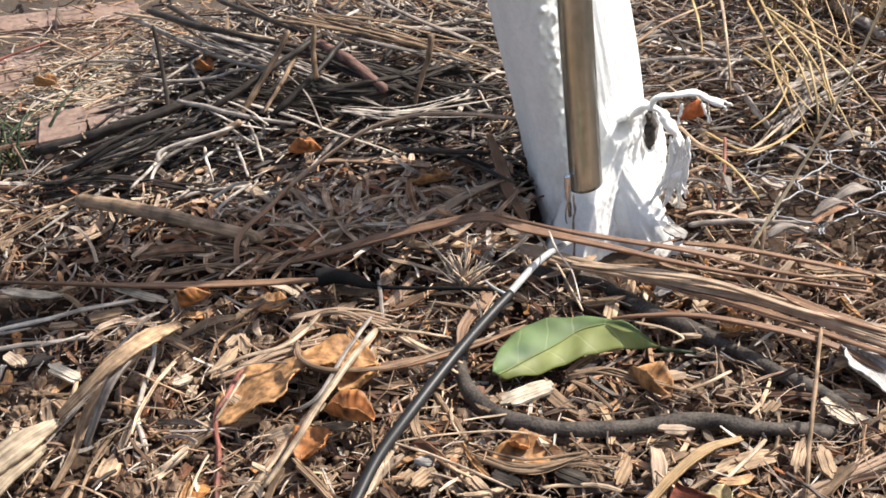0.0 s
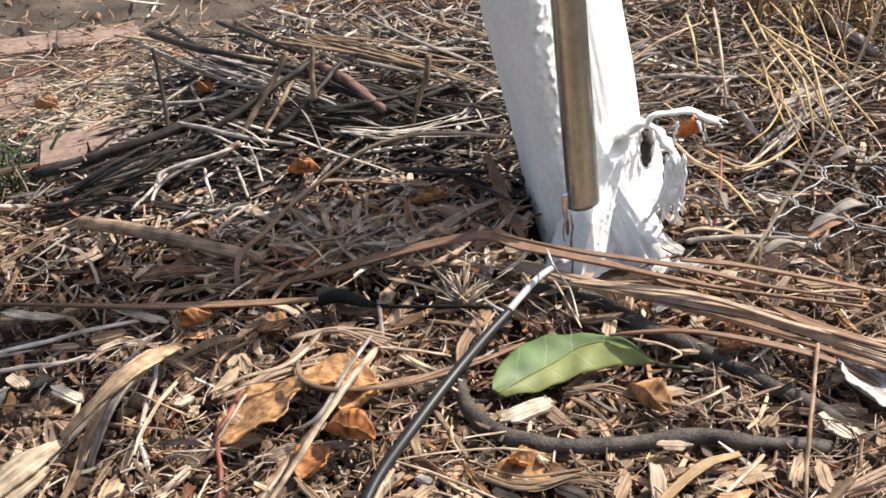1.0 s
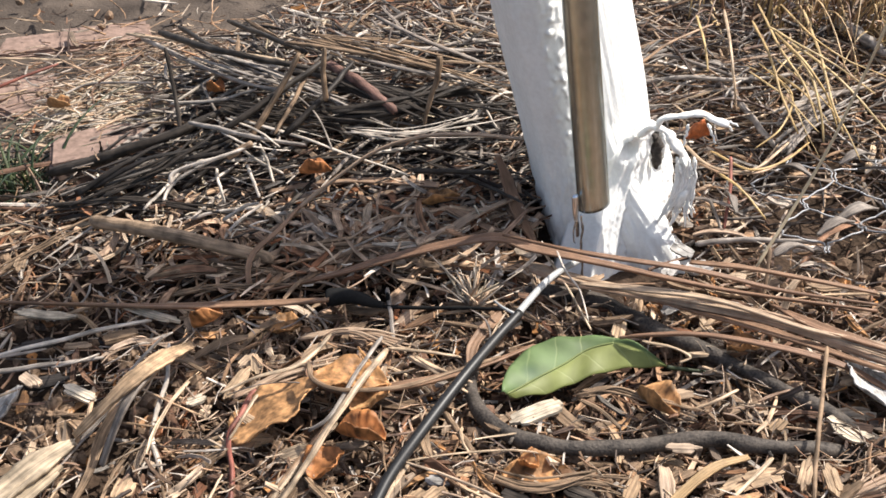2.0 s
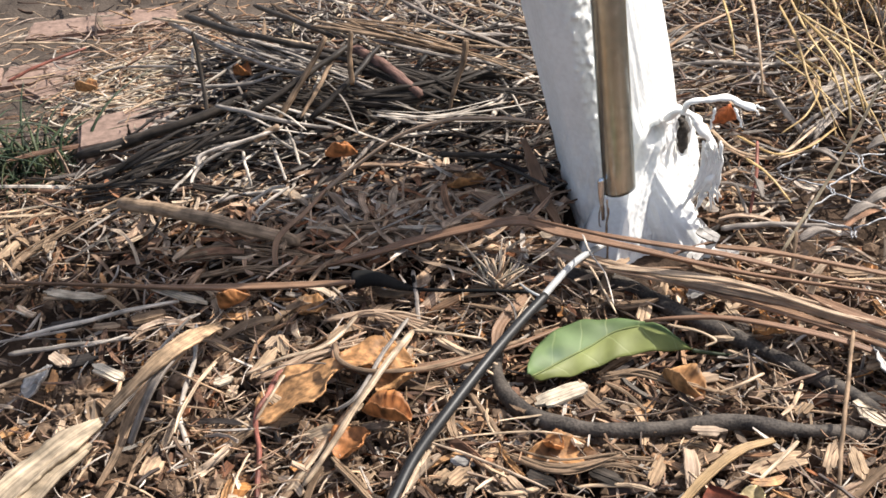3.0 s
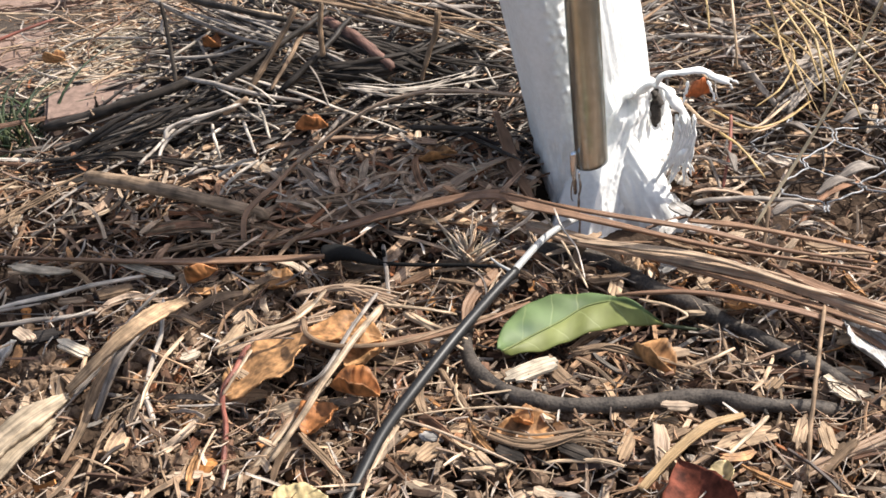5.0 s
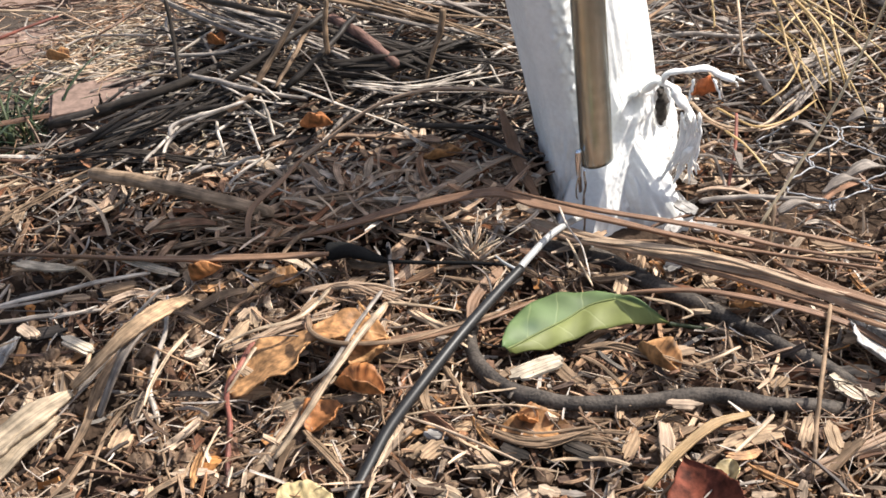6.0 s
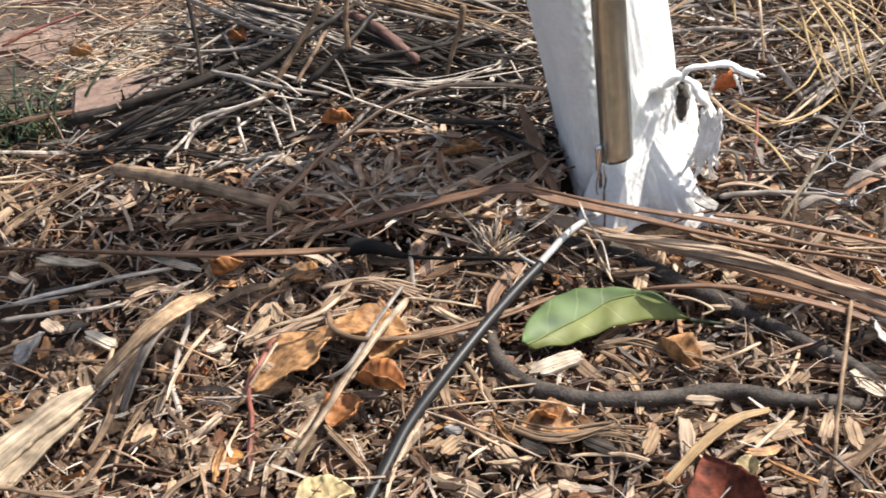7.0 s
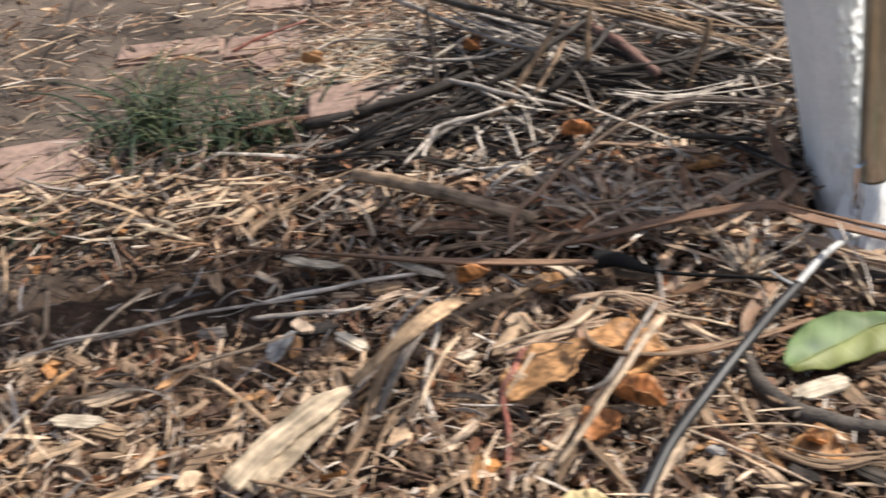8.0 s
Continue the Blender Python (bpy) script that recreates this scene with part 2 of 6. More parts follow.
def rod_mesh(name, mat, pts, r0, r1, sides=8, steps=None, knots=0.0, flat=1.0, roll=0.0, tip=0.6):
    """A twig, stalk, tube or blade: tapered, slightly uneven, ends drawn in."""
    steps = steps or max(7, 6 * len(pts))
    p = spline(pts, steps)
    s = np.linspace(0, 1, steps)
    seed = RNG.uniform(0, 50, 4)
    size = np.linalg.norm(p[-1] - p[0])
    if knots:
        p = p + 0.35 * knots * r0 * np.stack([np.sin(9 * s + seed[0]) + np.sin(23 * s + seed[1]), np.sin(11 * s + seed[2]), np.sin(17 * s + seed[3])], 1)
    w = 2 * (r0 + (r1 - r0) * s) * (1 + knots * 0.35 * np.sin(s * 31 + seed[0]) * np.sin(s * 13 + seed[1]))
    w[0] *= tip
    w[-1] *= tip
    th = w * flat
    v, q, uv = sweep(p[None], w[None], th[None], sides, np.full((1, steps), roll) + 0.5 * knots * np.sin(s * 5 + seed[2])[None])
    return quad_mesh(name, v, q, uv, mat)


def thing(name, label, category, mesh, group=""):
    return tagged(new(name, mesh), label, category, group)


def part(name, mesh, parent, label=""):
    ob = new(name, mesh)
    ob.parent = parent
    if label:
        ob["label"] = label
    return ob


def twig(label, mat, r0, r1, pts, name="twig", knots=0.3, sides=8):
    return thing(name, label, "twig", rod_mesh(name, mat, pts, r0, r1, sides, knots=knots))


def stalk(label, mat, r0, r1, pts, name="dry_stalk", flat=0.55):
    return thing(name, label, "stalk", rod_mesh(name, mat, pts, r0 * 0.85, r1 * 0.85, 6, knots=0.2, flat=flat))


def strap(label, mat, width, pts, name="strap_leaf", roll=0.0, ends=(0.5, 0.25), thick=0.0012, turn=0.0):
    """A long dry blade: channelled, with a raised rib, narrowing to its ends, a little wavy and twisted."""
    steps = 9 * len(pts)
    p = spline(pts, steps)
    s = np.linspace(0, 1, steps)
    seed = RNG.uniform(0, 9, 3)
    w = width * (ends[0] + (1 - ends[0]) * np.clip(s / 0.25, 0, 1)) * (ends[1] + (1 - ends[1]) * np.clip((1 - s) / 0.45, 0, 1))
    w *= 1 + 0.05 * np.sin(s * 21 + seed[0]) + 0.04 * np.sin(s * 67 + seed[1])
    tan = np.gradient(p, axis=0)
    tan /= np.linalg.norm(tan, axis=1, keepdims=True)
    side = np.cross(tan, (0.05, -0.2, 1.0))
    side /= np.linalg.norm(side, axis=1, keepdims=True)
    nor = np.cross(side, tan)
    a = roll + turn * s + 0.25 * np.sin(s * 6 + seed[2])
    c, d = np.cos(a)[:, None], np.sin(a)[:, None]
    side, nor = side * c + nor * d, nor * c - side * d
    cross = np.array([-1, -0.75, -0.5, -0.25, 0, 0.25, 0.5, 0.75, 1.0])
    rise = 0.16 * np.abs(cross) ** 1.5 + np.array([0, 0.04, -0.03, 0.03, 0.06, 0.02, -0.04, 0.03, 0])
    m = len(cross)
    top = p[:, None] + side[:, None] * (cross[None, :, None] * w[:, None, None] / 2) + nor[:, None] * (rise[None, :, None] * w[:, None, None])
    low = top - nor[:, None] * thick
    ring = np.concatenate([top, low[:, ::-1]], 1)
    k = 2 * m
    i, j = np.meshgrid(np.arange(steps - 1), np.arange(k), indexing="ij")
    j2 = (j + 1) % k
    q = np.stack([i * k + j, (i + 1) * k + j, (i + 1) * k + j2, i * k + j2], -1).reshape(-1, 4)
    caps = []
    for z in range(m - 1):
        quad = [z, z + 1, k - 2 - z, k - 1 - z]
        caps += [quad, [(steps - 1) * k + x for x in reversed(quad)]]
    q = np.vstack([q, np.array(caps)])
    run = np.concatenate([[0], np.cumsum(np.linalg.norm(np.diff(p, axis=0), axis=1))])
    cc = np.concatenate([cross, cross[::-1]])
    uv = np.stack([np.repeat(run[:, None], k, 1), cc[None] * w[:, None] / 2], -1).reshape(-1, 2)
    return thing(name, label, "dry leaf", quad_mesh(name, ring.reshape(-1, 3), q, uv, mat))


def sheet(name, mat, centre, along, width, curl, tilt=0.0, rough_edge=0.06, nu=18, nv=12, pointed=1.0, thick=0.0008, ripple=0.0):
    """A leaf or curled flake: along is the vector from its base to its tip, curl lifts the edges or the ends."""
    c, a = np.array(centre, float), np.array(along, float)
    length = np.linalg.norm(a)
    a = a / length
    side = np.cross(a, (0, 0, 1.0))
    side /= np.linalg.norm(side)
    nor = np.cross(side, a)
    ct, st = math.cos(tilt), math.sin(tilt)
    side, nor = side * ct + nor * st, nor * ct - side * st
    u = np.linspace(0, 1, nu)
    v = np.linspace(-1, 1, nv)
    seed = RNG.uniform(0, 20, 4)
    half = np.sin(math.pi * np.clip(u, 0.02, 0.98)) ** (0.75 * pointed) * width / 2 * (1.15 - 0.3 * u)
    U, V = np.meshgrid(u, v, indexing="ij")
    edge = 1 + rough_edge * (np.sin(U * 37 + seed[0]) + 0.6 * np.sin(U * 71 + seed[1]) + 2.0 * np.sin(U * 9 + seed[3] + np.sign(V))) * np.abs(V)
    across = V * half[:, None] * edge
    lift = curl[0] * V ** 2 * half[:, None] + curl[1] * (U - 0.5) ** 2 * length + ripple * width * np.sin(U * 14 + V * 2 + seed[2]) * 0.1 * (0.3 + np.abs(V))
    bend = (curl[2] if len(curl) > 2 else 0.0) * (U - 0.5) ** 2 * length
    top = c + a * ((U - 0.5) * length)[..., None] + side * (across + bend)[..., None] + nor * lift[..., None]
    low = top - nor * thick
    allv = np.concatenate([top.reshape(-1, 3), low.reshape(-1, 3)])
    i, j = np.meshgrid(np.arange(nu - 1), np.arange(nv - 1), indexing="ij")
    f = np.stack([i * nv + j, i * nv + j + 1, (i + 1) * nv + j + 1, (i + 1) * nv + j], -1).reshape(-1, 4)
    o = nu * nv
    rim = [x for x in range(nv)] + [x * nv + nv - 1 for x in range(1, nu)] + [(nu - 1) * nv + x for x in range(nv - 2, -1, -1)] + [x * nv for x in range(nu - 2, 0, -1)]
    sides_q = np.array([[rim[x], rim[x] + o, rim[(x + 1) % len(rim)] + o, rim[(x + 1) % len(rim)]] for x in range(len(rim))])
    q = np.vstack([f[:, ::-1], f + o, sides_q[:, ::-1]])
    uv = np.stack([U * length, across], -1).reshape(-1, 2)
    uv = np.vstack([uv, uv])
    return quad_mesh(name, allv, q, uv, mat)


def dead_leaf(label, mat, centre, along, width, curl, tilt=0.0, name="dead_leaf", ripple=0.25, pointed=0.8):
    ob = thing(name, label, "leaf", sheet("blade", mat, centre, along, width, curl, tilt, rough_edge=0.045, nu=30, nv=16, ripple=ripple, pointed=pointed))
    return ob


def splinter_mesh(name, mat, pts, width, thick, strips=4, roll=0.0):
    """Split wood: a few flat slivers side by side, of unequal length, that hold together."""
    k = 7
    base = spline(pts, 24)
    tan = base[-1] - base[0]
    size = np.linalg.norm(tan)
    side = np.cross(tan / size, (0, 0, 1.0))
    side /= np.linalg.norm(side) + 1e-9
    lift = np.cross(side, tan / size)
    side = side * math.cos(roll) + lift * math.sin(roll)
    paths, ws, ths = [], [], []
    for i in range(strips):
        lo, hi = RNG.uniform(0, 0.22), RNG.uniform(0.78, 1.0)
        if i == strips // 2:
            lo, hi = 0.0, 1.0
        idx = np.linspace(lo * 23, hi * 23, k)
        p = np.stack([np.interp(idx, np.arange(24), base[:, c]) for c in range(3)], -1)
        p = p + side * width * ((i + 0.5) / strips - 0.5) + lift * RNG.normal(0, thick * 0.15)
        w = width / strips * RNG.uniform(1.5, 2.0) * (1 + RNG.uniform(-0.12, 0.12, k))
        w[0] *= RNG.uniform(0.1, 0.9)
        w[-1] *= RNG.uniform(0.1, 0.9)
        paths.append(p)
        ws.append(w)
        ths.append(thick * RNG.uniform(0.6, 1.1) * np.ones(k))
    v, q, uv = sweep(np.array(paths), np.array(ws), np.array(ths), 4, np.full((strips, k), roll) + RNG.normal(0, 0.15, (strips, 1)))
    return quad_mesh(name, v, q, uv, mat, smooth=False)


def chip(label, mat, pts, width, thick=0.0018, name="wood_chip", roll=0.0):
    return thing(name, label, "wood chip", splinter_mesh(name, mat, pts, width * 0.95, thick, 3, roll))


def bundle(label, mat, pts, n, spread, r, name="bark_strip", ends=(0.4, 1.0)):
    """A strip torn into long fibres that fan out towards one end."""
    ob = tagged(new(name), label, "bark strip")
    base = np.array(pts)
    for i in range(n):
        f = np.linspace(ends[0], ends[1], len(base))[:, None]
        off = RNG.normal(0, spread, 3) * np.array([1, 0.8, 0.35]) * np.linspace(1, -0.4, len(base))[:, None] + RNG.normal(0, spread, 3) * np.array([1, 0.8, 0.35]) * np.linspace(0, 1.2, len(base))[:, None]
        end = int(RNG.integers(0, 2)) if len(base) > 3 else 0
        p = base[: len(base) - end] + (off * f)[: len(base) - end] + RNG.normal(0, spread * 0.10, (len(base) - end, 3))
        part("fibre", rod_mesh("fibre", mat, [tuple(x) for x in p], r * RNG.uniform(0.4, 1.7), r * RNG.uniform(0.3, 0.9), 6, knots=0.35, flat=0.35, roll=RNG.uniform(-0.6, 0.6)), ob)
    return ob


# ---- ground ----
def axis(lo, hi, step, far):
    near = np.arange(lo, hi + 1e-9, step)
    out = np.array([0.01, 0.03, 0.07, 0.15, 0.3, 0.6, 1.2, 2.5, 5, 10, 20, far])
    return np.concatenate([lo - out[::-1], near, hi + out])


gx, gy = axis(-0.62, 0.55, 0.005, 60), axis(-0.30, 0.75, 0.005, 60)
GX, GY = np.meshgrid(gx, gy, indexing="ij")
bumps = np.zeros_like(GX)
for amp, s in ((0.0030, 26.0), (0.0022, 61.0), (0.0018, 140.0)):
    bumps += amp * np.array([[noise.noise((x * s, y * s, s)) for y in gy] for x in gx])
soft_fade = np.clip(1.5 - np.hypot(GX, GY - 0.2), 0, 1)
verts = np.stack([GX, GY, level(GX, GY) + bumps * soft_fade - 0.005], -1).reshape(-1, 3)
ny = len(gy)
gi, gj = np.meshgrid(np.arange(len(gx) - 1), np.arange(ny - 1), indexing="ij")
gq = np.stack([gi * ny + gj, (gi + 1) * ny + gj, (gi + 1) * ny + gj + 1, gi * ny + gj + 1], -1).reshape(-1, 4)
M_GROUND = mottled("earth", (0.026, 0.018, 0.013), (0.075, 0.050, 0.035), 55, rough=0.95, spec=0.1, bump=0.7, dist=0.004)
gn, gl = M_GROUND.node_tree.nodes, M_GROUND.node_tree.links.new
tc = gn.new("ShaderNodeTexCoord")
sep = gn.new("ShaderNodeSeparateXYZ")
gl(tc.outputs["Object"], sep.inputs[0])
along = gn.new("ShaderNodeMath")
along.operation = 'MULTIPLY_ADD'
along.inputs[1].default_value = -1.2
gl(sep.outputs[0], along.inputs[0])
gl(sep.outputs[1], along.inputs[2])
wob = gn.new("ShaderNodeTexNoise")
wob.inputs["Scale"].default_value, wob.inputs["Detail"].default_value = 18, 5
gl(tc.outputs["Object"], wob.inputs["Vector"])
edge = gn.new("ShaderNodeMath")
edge.operation = 'MULTIPLY_ADD'
edge.inputs[1].default_value = 0.12
gl(wob.outputs[0], edge.inputs[0])
gl(along.outputs[0], edge.inputs[2])
dust = gn.new("ShaderNodeMapRange")
dust.inputs[1].default_value, dust.inputs[2].default_value = 0.355, 0.41
gl(edge.outputs[0], dust.inputs[0])
sand = gn.new("ShaderNodeMix")
sand.data_type = 'RGBA'
away = gn.new("ShaderNodeVectorMath")
away.operation = 'DISTANCE'
away.inputs[1].default_value = (-0.1, 0.2, 0)
gl(tc.outputs["Object"], away.inputs[0])
outer = gn.new("ShaderNodeMapRange")
outer.inputs[1].default_value, outer.inputs[2].default_value = 0.45, 1.1
gl(away.outputs["Value"], outer.inputs[0])
patch = gn.new("ShaderNodeTexNoise")
patch.inputs["Scale"].default_value, patch.inputs["Detail"].default_value = 2.5, 7
gl(tc.outputs["Object"], patch.inputs["Vector"])
patchy = gn.new("ShaderNodeMapRange")
patchy.inputs[1].default_value, patchy.inputs[2].default_value = 0.25, 0.70
gl(patch.outputs[0], patchy.inputs[0])
spread_of = gn.new("ShaderNodeMix")
gl(outer.outputs[0], spread_of.inputs[0])
gl(dust.outputs[0], spread_of.inputs[2])
gl(patchy.outputs[0], spread_of.inputs[3])
gl(spread_of.outputs[0], sand.inputs[0])
old = [l for l in M_GROUND.node_tree.links if l.to_socket.name == "Base Color"][0].from_socket
gl(old, sand.inputs[6])
sandramp = gn.new("ShaderNodeValToRGB")
sandramp.color_ramp.elements[0].position, sandramp.color_ramp.elements[0].color = 0.35, (0.058, 0.046, 0.038, 1)
sandramp.color_ramp.elements[1].position, sandramp.color_ramp.elements[1].color = 0.65, (0.122, 0.096, 0.077, 1)
gl(wob.outputs[0], sandramp.inputs[0])
gl(sandramp.outputs[0], sand.inputs[7])
gl(sand.outputs[2], gn["Principled BSDF"].inputs["Base Color"])
tagged(new("ground", quad_mesh("ground", verts, gq, verts[:, :2].copy(), M_GROUND)), "brown crumbly earth with a sandy bare patch", "ground", kind="structure")


# ---- painted tree ----
def tree_axis(z):
    return 0.160 - 0.185 * z, 0.078 + 0.02 * z


# flat sides of the young trunk: the way each faces, and how far it stands from the axis
FACETS = ((-48, 0.55), (-79, 0.80), (-122, 0.91), (-160, 0.85), (6, 1.03), (50, 0.97), (100, 0.97), (150, 0.97))


def painted_trunk():
    rings, k = 300, 220
    v = []
    for i in range(rings):
        z = -0.02 + 0.00125 * i if i < 256 else 0.30 + 0.60 * (i - 255) / (rings - 256)
        cx, cy = tree_axis(z)
        for j in range(k):
            a = 2 * math.pi * j / k
            r = 0.0332 + 0.0042 * min(1, max(0, z) / 0.15)
            flats = 0.0
            hard = 20 + 40 * min(1.0, max(0.0, 0.45 - math.cos(a)))
            for turn_, far_ in FACETS:
                flats += max(0.0, math.cos(a - math.radians(turn_)) / far_) ** hard
            r *= flats ** (-1 / hard)
            flare = max(0.0, 1 - z / 0.075)
            r += 0.005 * math.exp(-((z - 0.085) / 0.06) ** 2) * max(0.0, math.cos(a)) ** 2
            r += 0.012 * flare ** 2 * (0.4 + 0.6 * math.cos(a + 0.9))
            # a buttress root towards the open side, and a shallow flute next to it
            d = math.atan2(math.sin(a + 0.75), math.cos(a + 0.75))
            r += 0.030 * flare ** 1.2 * math.exp(-(d / 0.42) ** 2)
            p = (math.cos(a) * 12, math.sin(a) * 12, z * 20)
            r += (0.0005 + 0.0007 * flare) * noise.noise(p) + (0.0035 * flare + 0.00012) * noise.noise((p[0] * 2.1, p[1] * 2.1, z * 90))
            # thick, granular paint along the front
            g = math.atan2(math.sin(a + 1.70), math.cos(a + 1.70))
            grain_ = math.exp(-(g / 0.24) ** 2)
            r += 0.0042 * grain_ * max(0.0, noise.noise((a * 11, z * 300, 2.0)) - 0.05) + 0.0005 * grain_ * noise.noise((a * 30, z * 600, 5.0))
            v.append((cx + r * math.cos(a), cy + r * math.sin(a), z))
    v = np.array(v)
    i, j = np.meshgrid(np.arange(rings - 1), np.arange(k), indexing="ij")
    j2 = (j + 1) % k
    q = np.stack([i * k + j, i * k + j2, (i + 1) * k + j2, (i + 1) * k + j], -1).reshape(-1, 4)
    top = [[(rings - 1) * k + x for x in (0, 2 * c + 1, 2 * c + 2, 2 * c + 3)] for c in range((k - 2) // 2)]
    q = np.vstack([q, np.array(top)])
    return quad_mesh("trunk", v, q, v[:, [2, 0]].copy(), M_PAINT)


tree = tagged(new("tree"), "young tree trunk coated in white paint with a rough root collar", "tree")
tree.location = (0, 0, 0)
part("trunk", painted_trunk(), tree)


def lump(name, centre, size, rough, parent, mat, label="", seed=0.0, streak=0.0):
    bm = bmesh.new()
    bmesh.ops.create_icosphere(bm, subdivisions=5, radius=1)
    for w in bm.verts:
        n = w.co.normalized()
        k = 1 + rough * noise.noise(n * 2.2 + Vector((seed, 0, 0))) + rough * 0.5 * noise.noise(n * 6 + Vector((0, seed, 0))) + rough * 0.35 * noise.noise(Vector((n.x * 16, n.y * 16, n.z * 2.5 + seed)))
        k += streak * noise.noise(Vector((n.x * 13 + seed, n.y * 13, n.z * 1.6))) + streak * 0.6 * noise.noise(Vector((n.x * 34, n.y * 34 + seed, n.z * 4)))
        w.co = Vector(centre) + Vector((n.x * size[0], n.y * size[1], n.z * size[2])) * k
    for f in bm.faces:
        f.smooth = True
    me = bpy.data.meshes.new(name)
    bm.to_mesh(me)
    bm.free()
    me.materials.append(mat)
    return part(name, me, parent, label)


# torn, painted bark round the root collar
def collar_mesh():
    """A thick apron of painted bark: dished beside the pole, torn and wrinkled towards its free edge."""
    nu, nv, thick = 130, 120, 0.010
    u = np.linspace(0, 1, nu)
    rim = spline([(0, 0.046, 0), (0.2, 0.053, 0), (0.45, 0.068, 0), (0.62, 0.073, 0), (0.82, 0.066, 0), (1.0, 0.044, 0)], 200)
    top = np.interp(u, rim[:, 0], rim[:, 1])
    front = np.zeros((nu, nv, 3))
    for a in range(nu):
        for b in range(nv):
            f, w = u[a], b / (nv - 1)
            x = (0.126 + 0.022 * w) * (1 - f) + (0.2045 - 0.008 * (1 - w) ** 2 - 0.004 * w ** 3) * f
            z = -0.014 + (top[a] + 0.014) * w
            crest = 0.149 + 0.26 * max(0.0, z)
            y = 0.049 - 0.036 * (1 - w) ** 1.15
            y += 0.80 * (x - crest) if x > crest else 0.40 * (crest - x)
            y -= 0.004 * math.exp(-((x - crest) / 0.008) ** 2) - 0.004
            y += 0.010 * math.exp(-((x - 0.158) / 0.008) ** 2 - ((z - 0.052) / 0.014) ** 2)
            y += 0.010 * math.exp(-((x - 0.172) / 0.0042) ** 2 - ((z - 0.063) / 0.0045) ** 2)
            y += 0.014 * math.exp(-((x - 0.1885 - 0.12 * (0.058 - z)) / 0.0028) ** 2 - ((z - 0.050) / 0.012) ** 4)
            torn = 0.25 + 0.75 * min(1.0, max(0.0, (f - 0.30) / 0.3))
            slope_x = x - 0.25 * z
            y += torn * (0.0032 * noise.noise((slope_x * 190, z * 30, 1.0)) + 0.0017 * noise.noise((slope_x * 420, z * 75, 4.0))
                         + 0.0008 * noise.noise((x * 700, z * 420, 7.0)))
            y += 0.0016 * noise.noise((x * 70, z * 70, 9.0))
            x += torn * 0.0016 * noise.noise((z * 130, f * 3, 11.0)) * (f > 0.5)
            front[a, b] = (x, y, z)
    back = front + np.array([0.0, thick, -0.001])
    v = np.concatenate([front.reshape(-1, 3), back.reshape(-1, 3)])
    i, j = np.meshgrid(np.arange(nu - 1), np.arange(nv - 1), indexing="ij")
    q = np.stack([i * nv + j, (i + 1) * nv + j, (i + 1) * nv + j + 1, i * nv + j + 1], -1).reshape(-1, 4)
    o = nu * nv
    edge_ = [x * nv for x in range(nu)] + [(nu - 1) * nv + x for x in range(1, nv)] + [x * nv + nv - 1 for x in range(nu - 2, -1, -1)] + [x for x in range(nv - 2, 0, -1)]
    rim_q = np.array([[edge_[x], edge_[x] + o, edge_[(x + 1) % len(edge_)] + o, edge_[(x + 1) % len(edge_)]] for x in range(len(edge_))])
    q = np.vstack([q, q[:, ::-1] + o, rim_q])
    return quad_mesh("root_collar", v, q, v[:, [0, 2]].copy(), M_PAINT)


part("root_collar", collar_mesh(), tree, "wide rough painted root collar with torn wrinkled bark")
arch = part("bark_arch", rod_mesh("bark_arch", M_PAINT, [(0.1760, 0.0560, 0.0730), (0.1840, 0.0520, 0.0790), (0.1915, 0.0500, 0.0770), (0.1985, 0.0480, 0.0680), (0.2020, 0.0490, 0.0560), (0.2010, 0.0490, 0.0440), (0.1990, 0.0490, 0.0340)], 0.0028, 0.0046, 14, steps=60, knots=0.9, flat=0.6), tree, "white painted strip of bark curling outwards")
torn_strip = part("bark_strip", rod_mesh("bark_strip", M_PAINT, [(0.1836, 0.0500, 0.0798), (0.1897, 0.0480, 0.0869), (0.2010, 0.0460, 0.0907), (0.2127, 0.0440, 0.0890), (0.2224, 0.0420, 0.0851)], 0.0026, 0.0020, 10, knots=0.6, flat=0.6), tree, "torn painted bark strip sticking out sideways")
for a, b in (((0.0, 0.0, 0.0), (0.006, 0.002, -0.006)), ((-0.008, 0.0, 0.0), (-0.004, -0.004, -0.010)), ((0.0, 0.002, 0.0), (0.008, 0.0, -0.002)), ((-0.018, 0, 0), (-0.020, -0.002, -0.012))):
    tip = Vector((0.2187, 0.0420, 0.0866))
    part("bark_fibre", rod_mesh("bark_fibre", M_PAINT, [tuple(tip + Vector(a)), tuple(tip + (Vector(a) + Vector(b)) / 2 + Vector((0, 0, 0.001))), tuple(tip + Vector(b))], 0.0009, 0.0005, 6, knots=0.8), torn_strip)
for i in range(14):
    o = 0.0008 * (i - 6.5)
    low = 0.004 + 0.003 * (i % 5)
    part("bark_fibre", rod_mesh("bark_fibre", M_PAINT, [(0.2015 + o, 0.0465 - 0.001 * (i % 3), 0.064 - 0.002 * (i % 4)), (0.2025 + o, 0.0455, 0.050), (0.2000 + o * 1.3, 0.0465, 0.034), (0.1985 + o * 2.2, 0.0470, low + 0.014)], 0.0010, 0.0007, 6, knots=0.8, flat=0.6), arch)
# dark piece set behind the collar imitates the shade inside its slit
part("slit_shade", rod_mesh("slit_shade", M_LOOP, [(0.1880, 0.0700, 0.0700), (0.1890, 0.0690, 0.0600), (0.1900, 0.0680, 0.0440)], 0.0040, 0.0034, 10, knots=0.5, flat=0.35), tree, "dark insert for the shaded slit between torn bark")


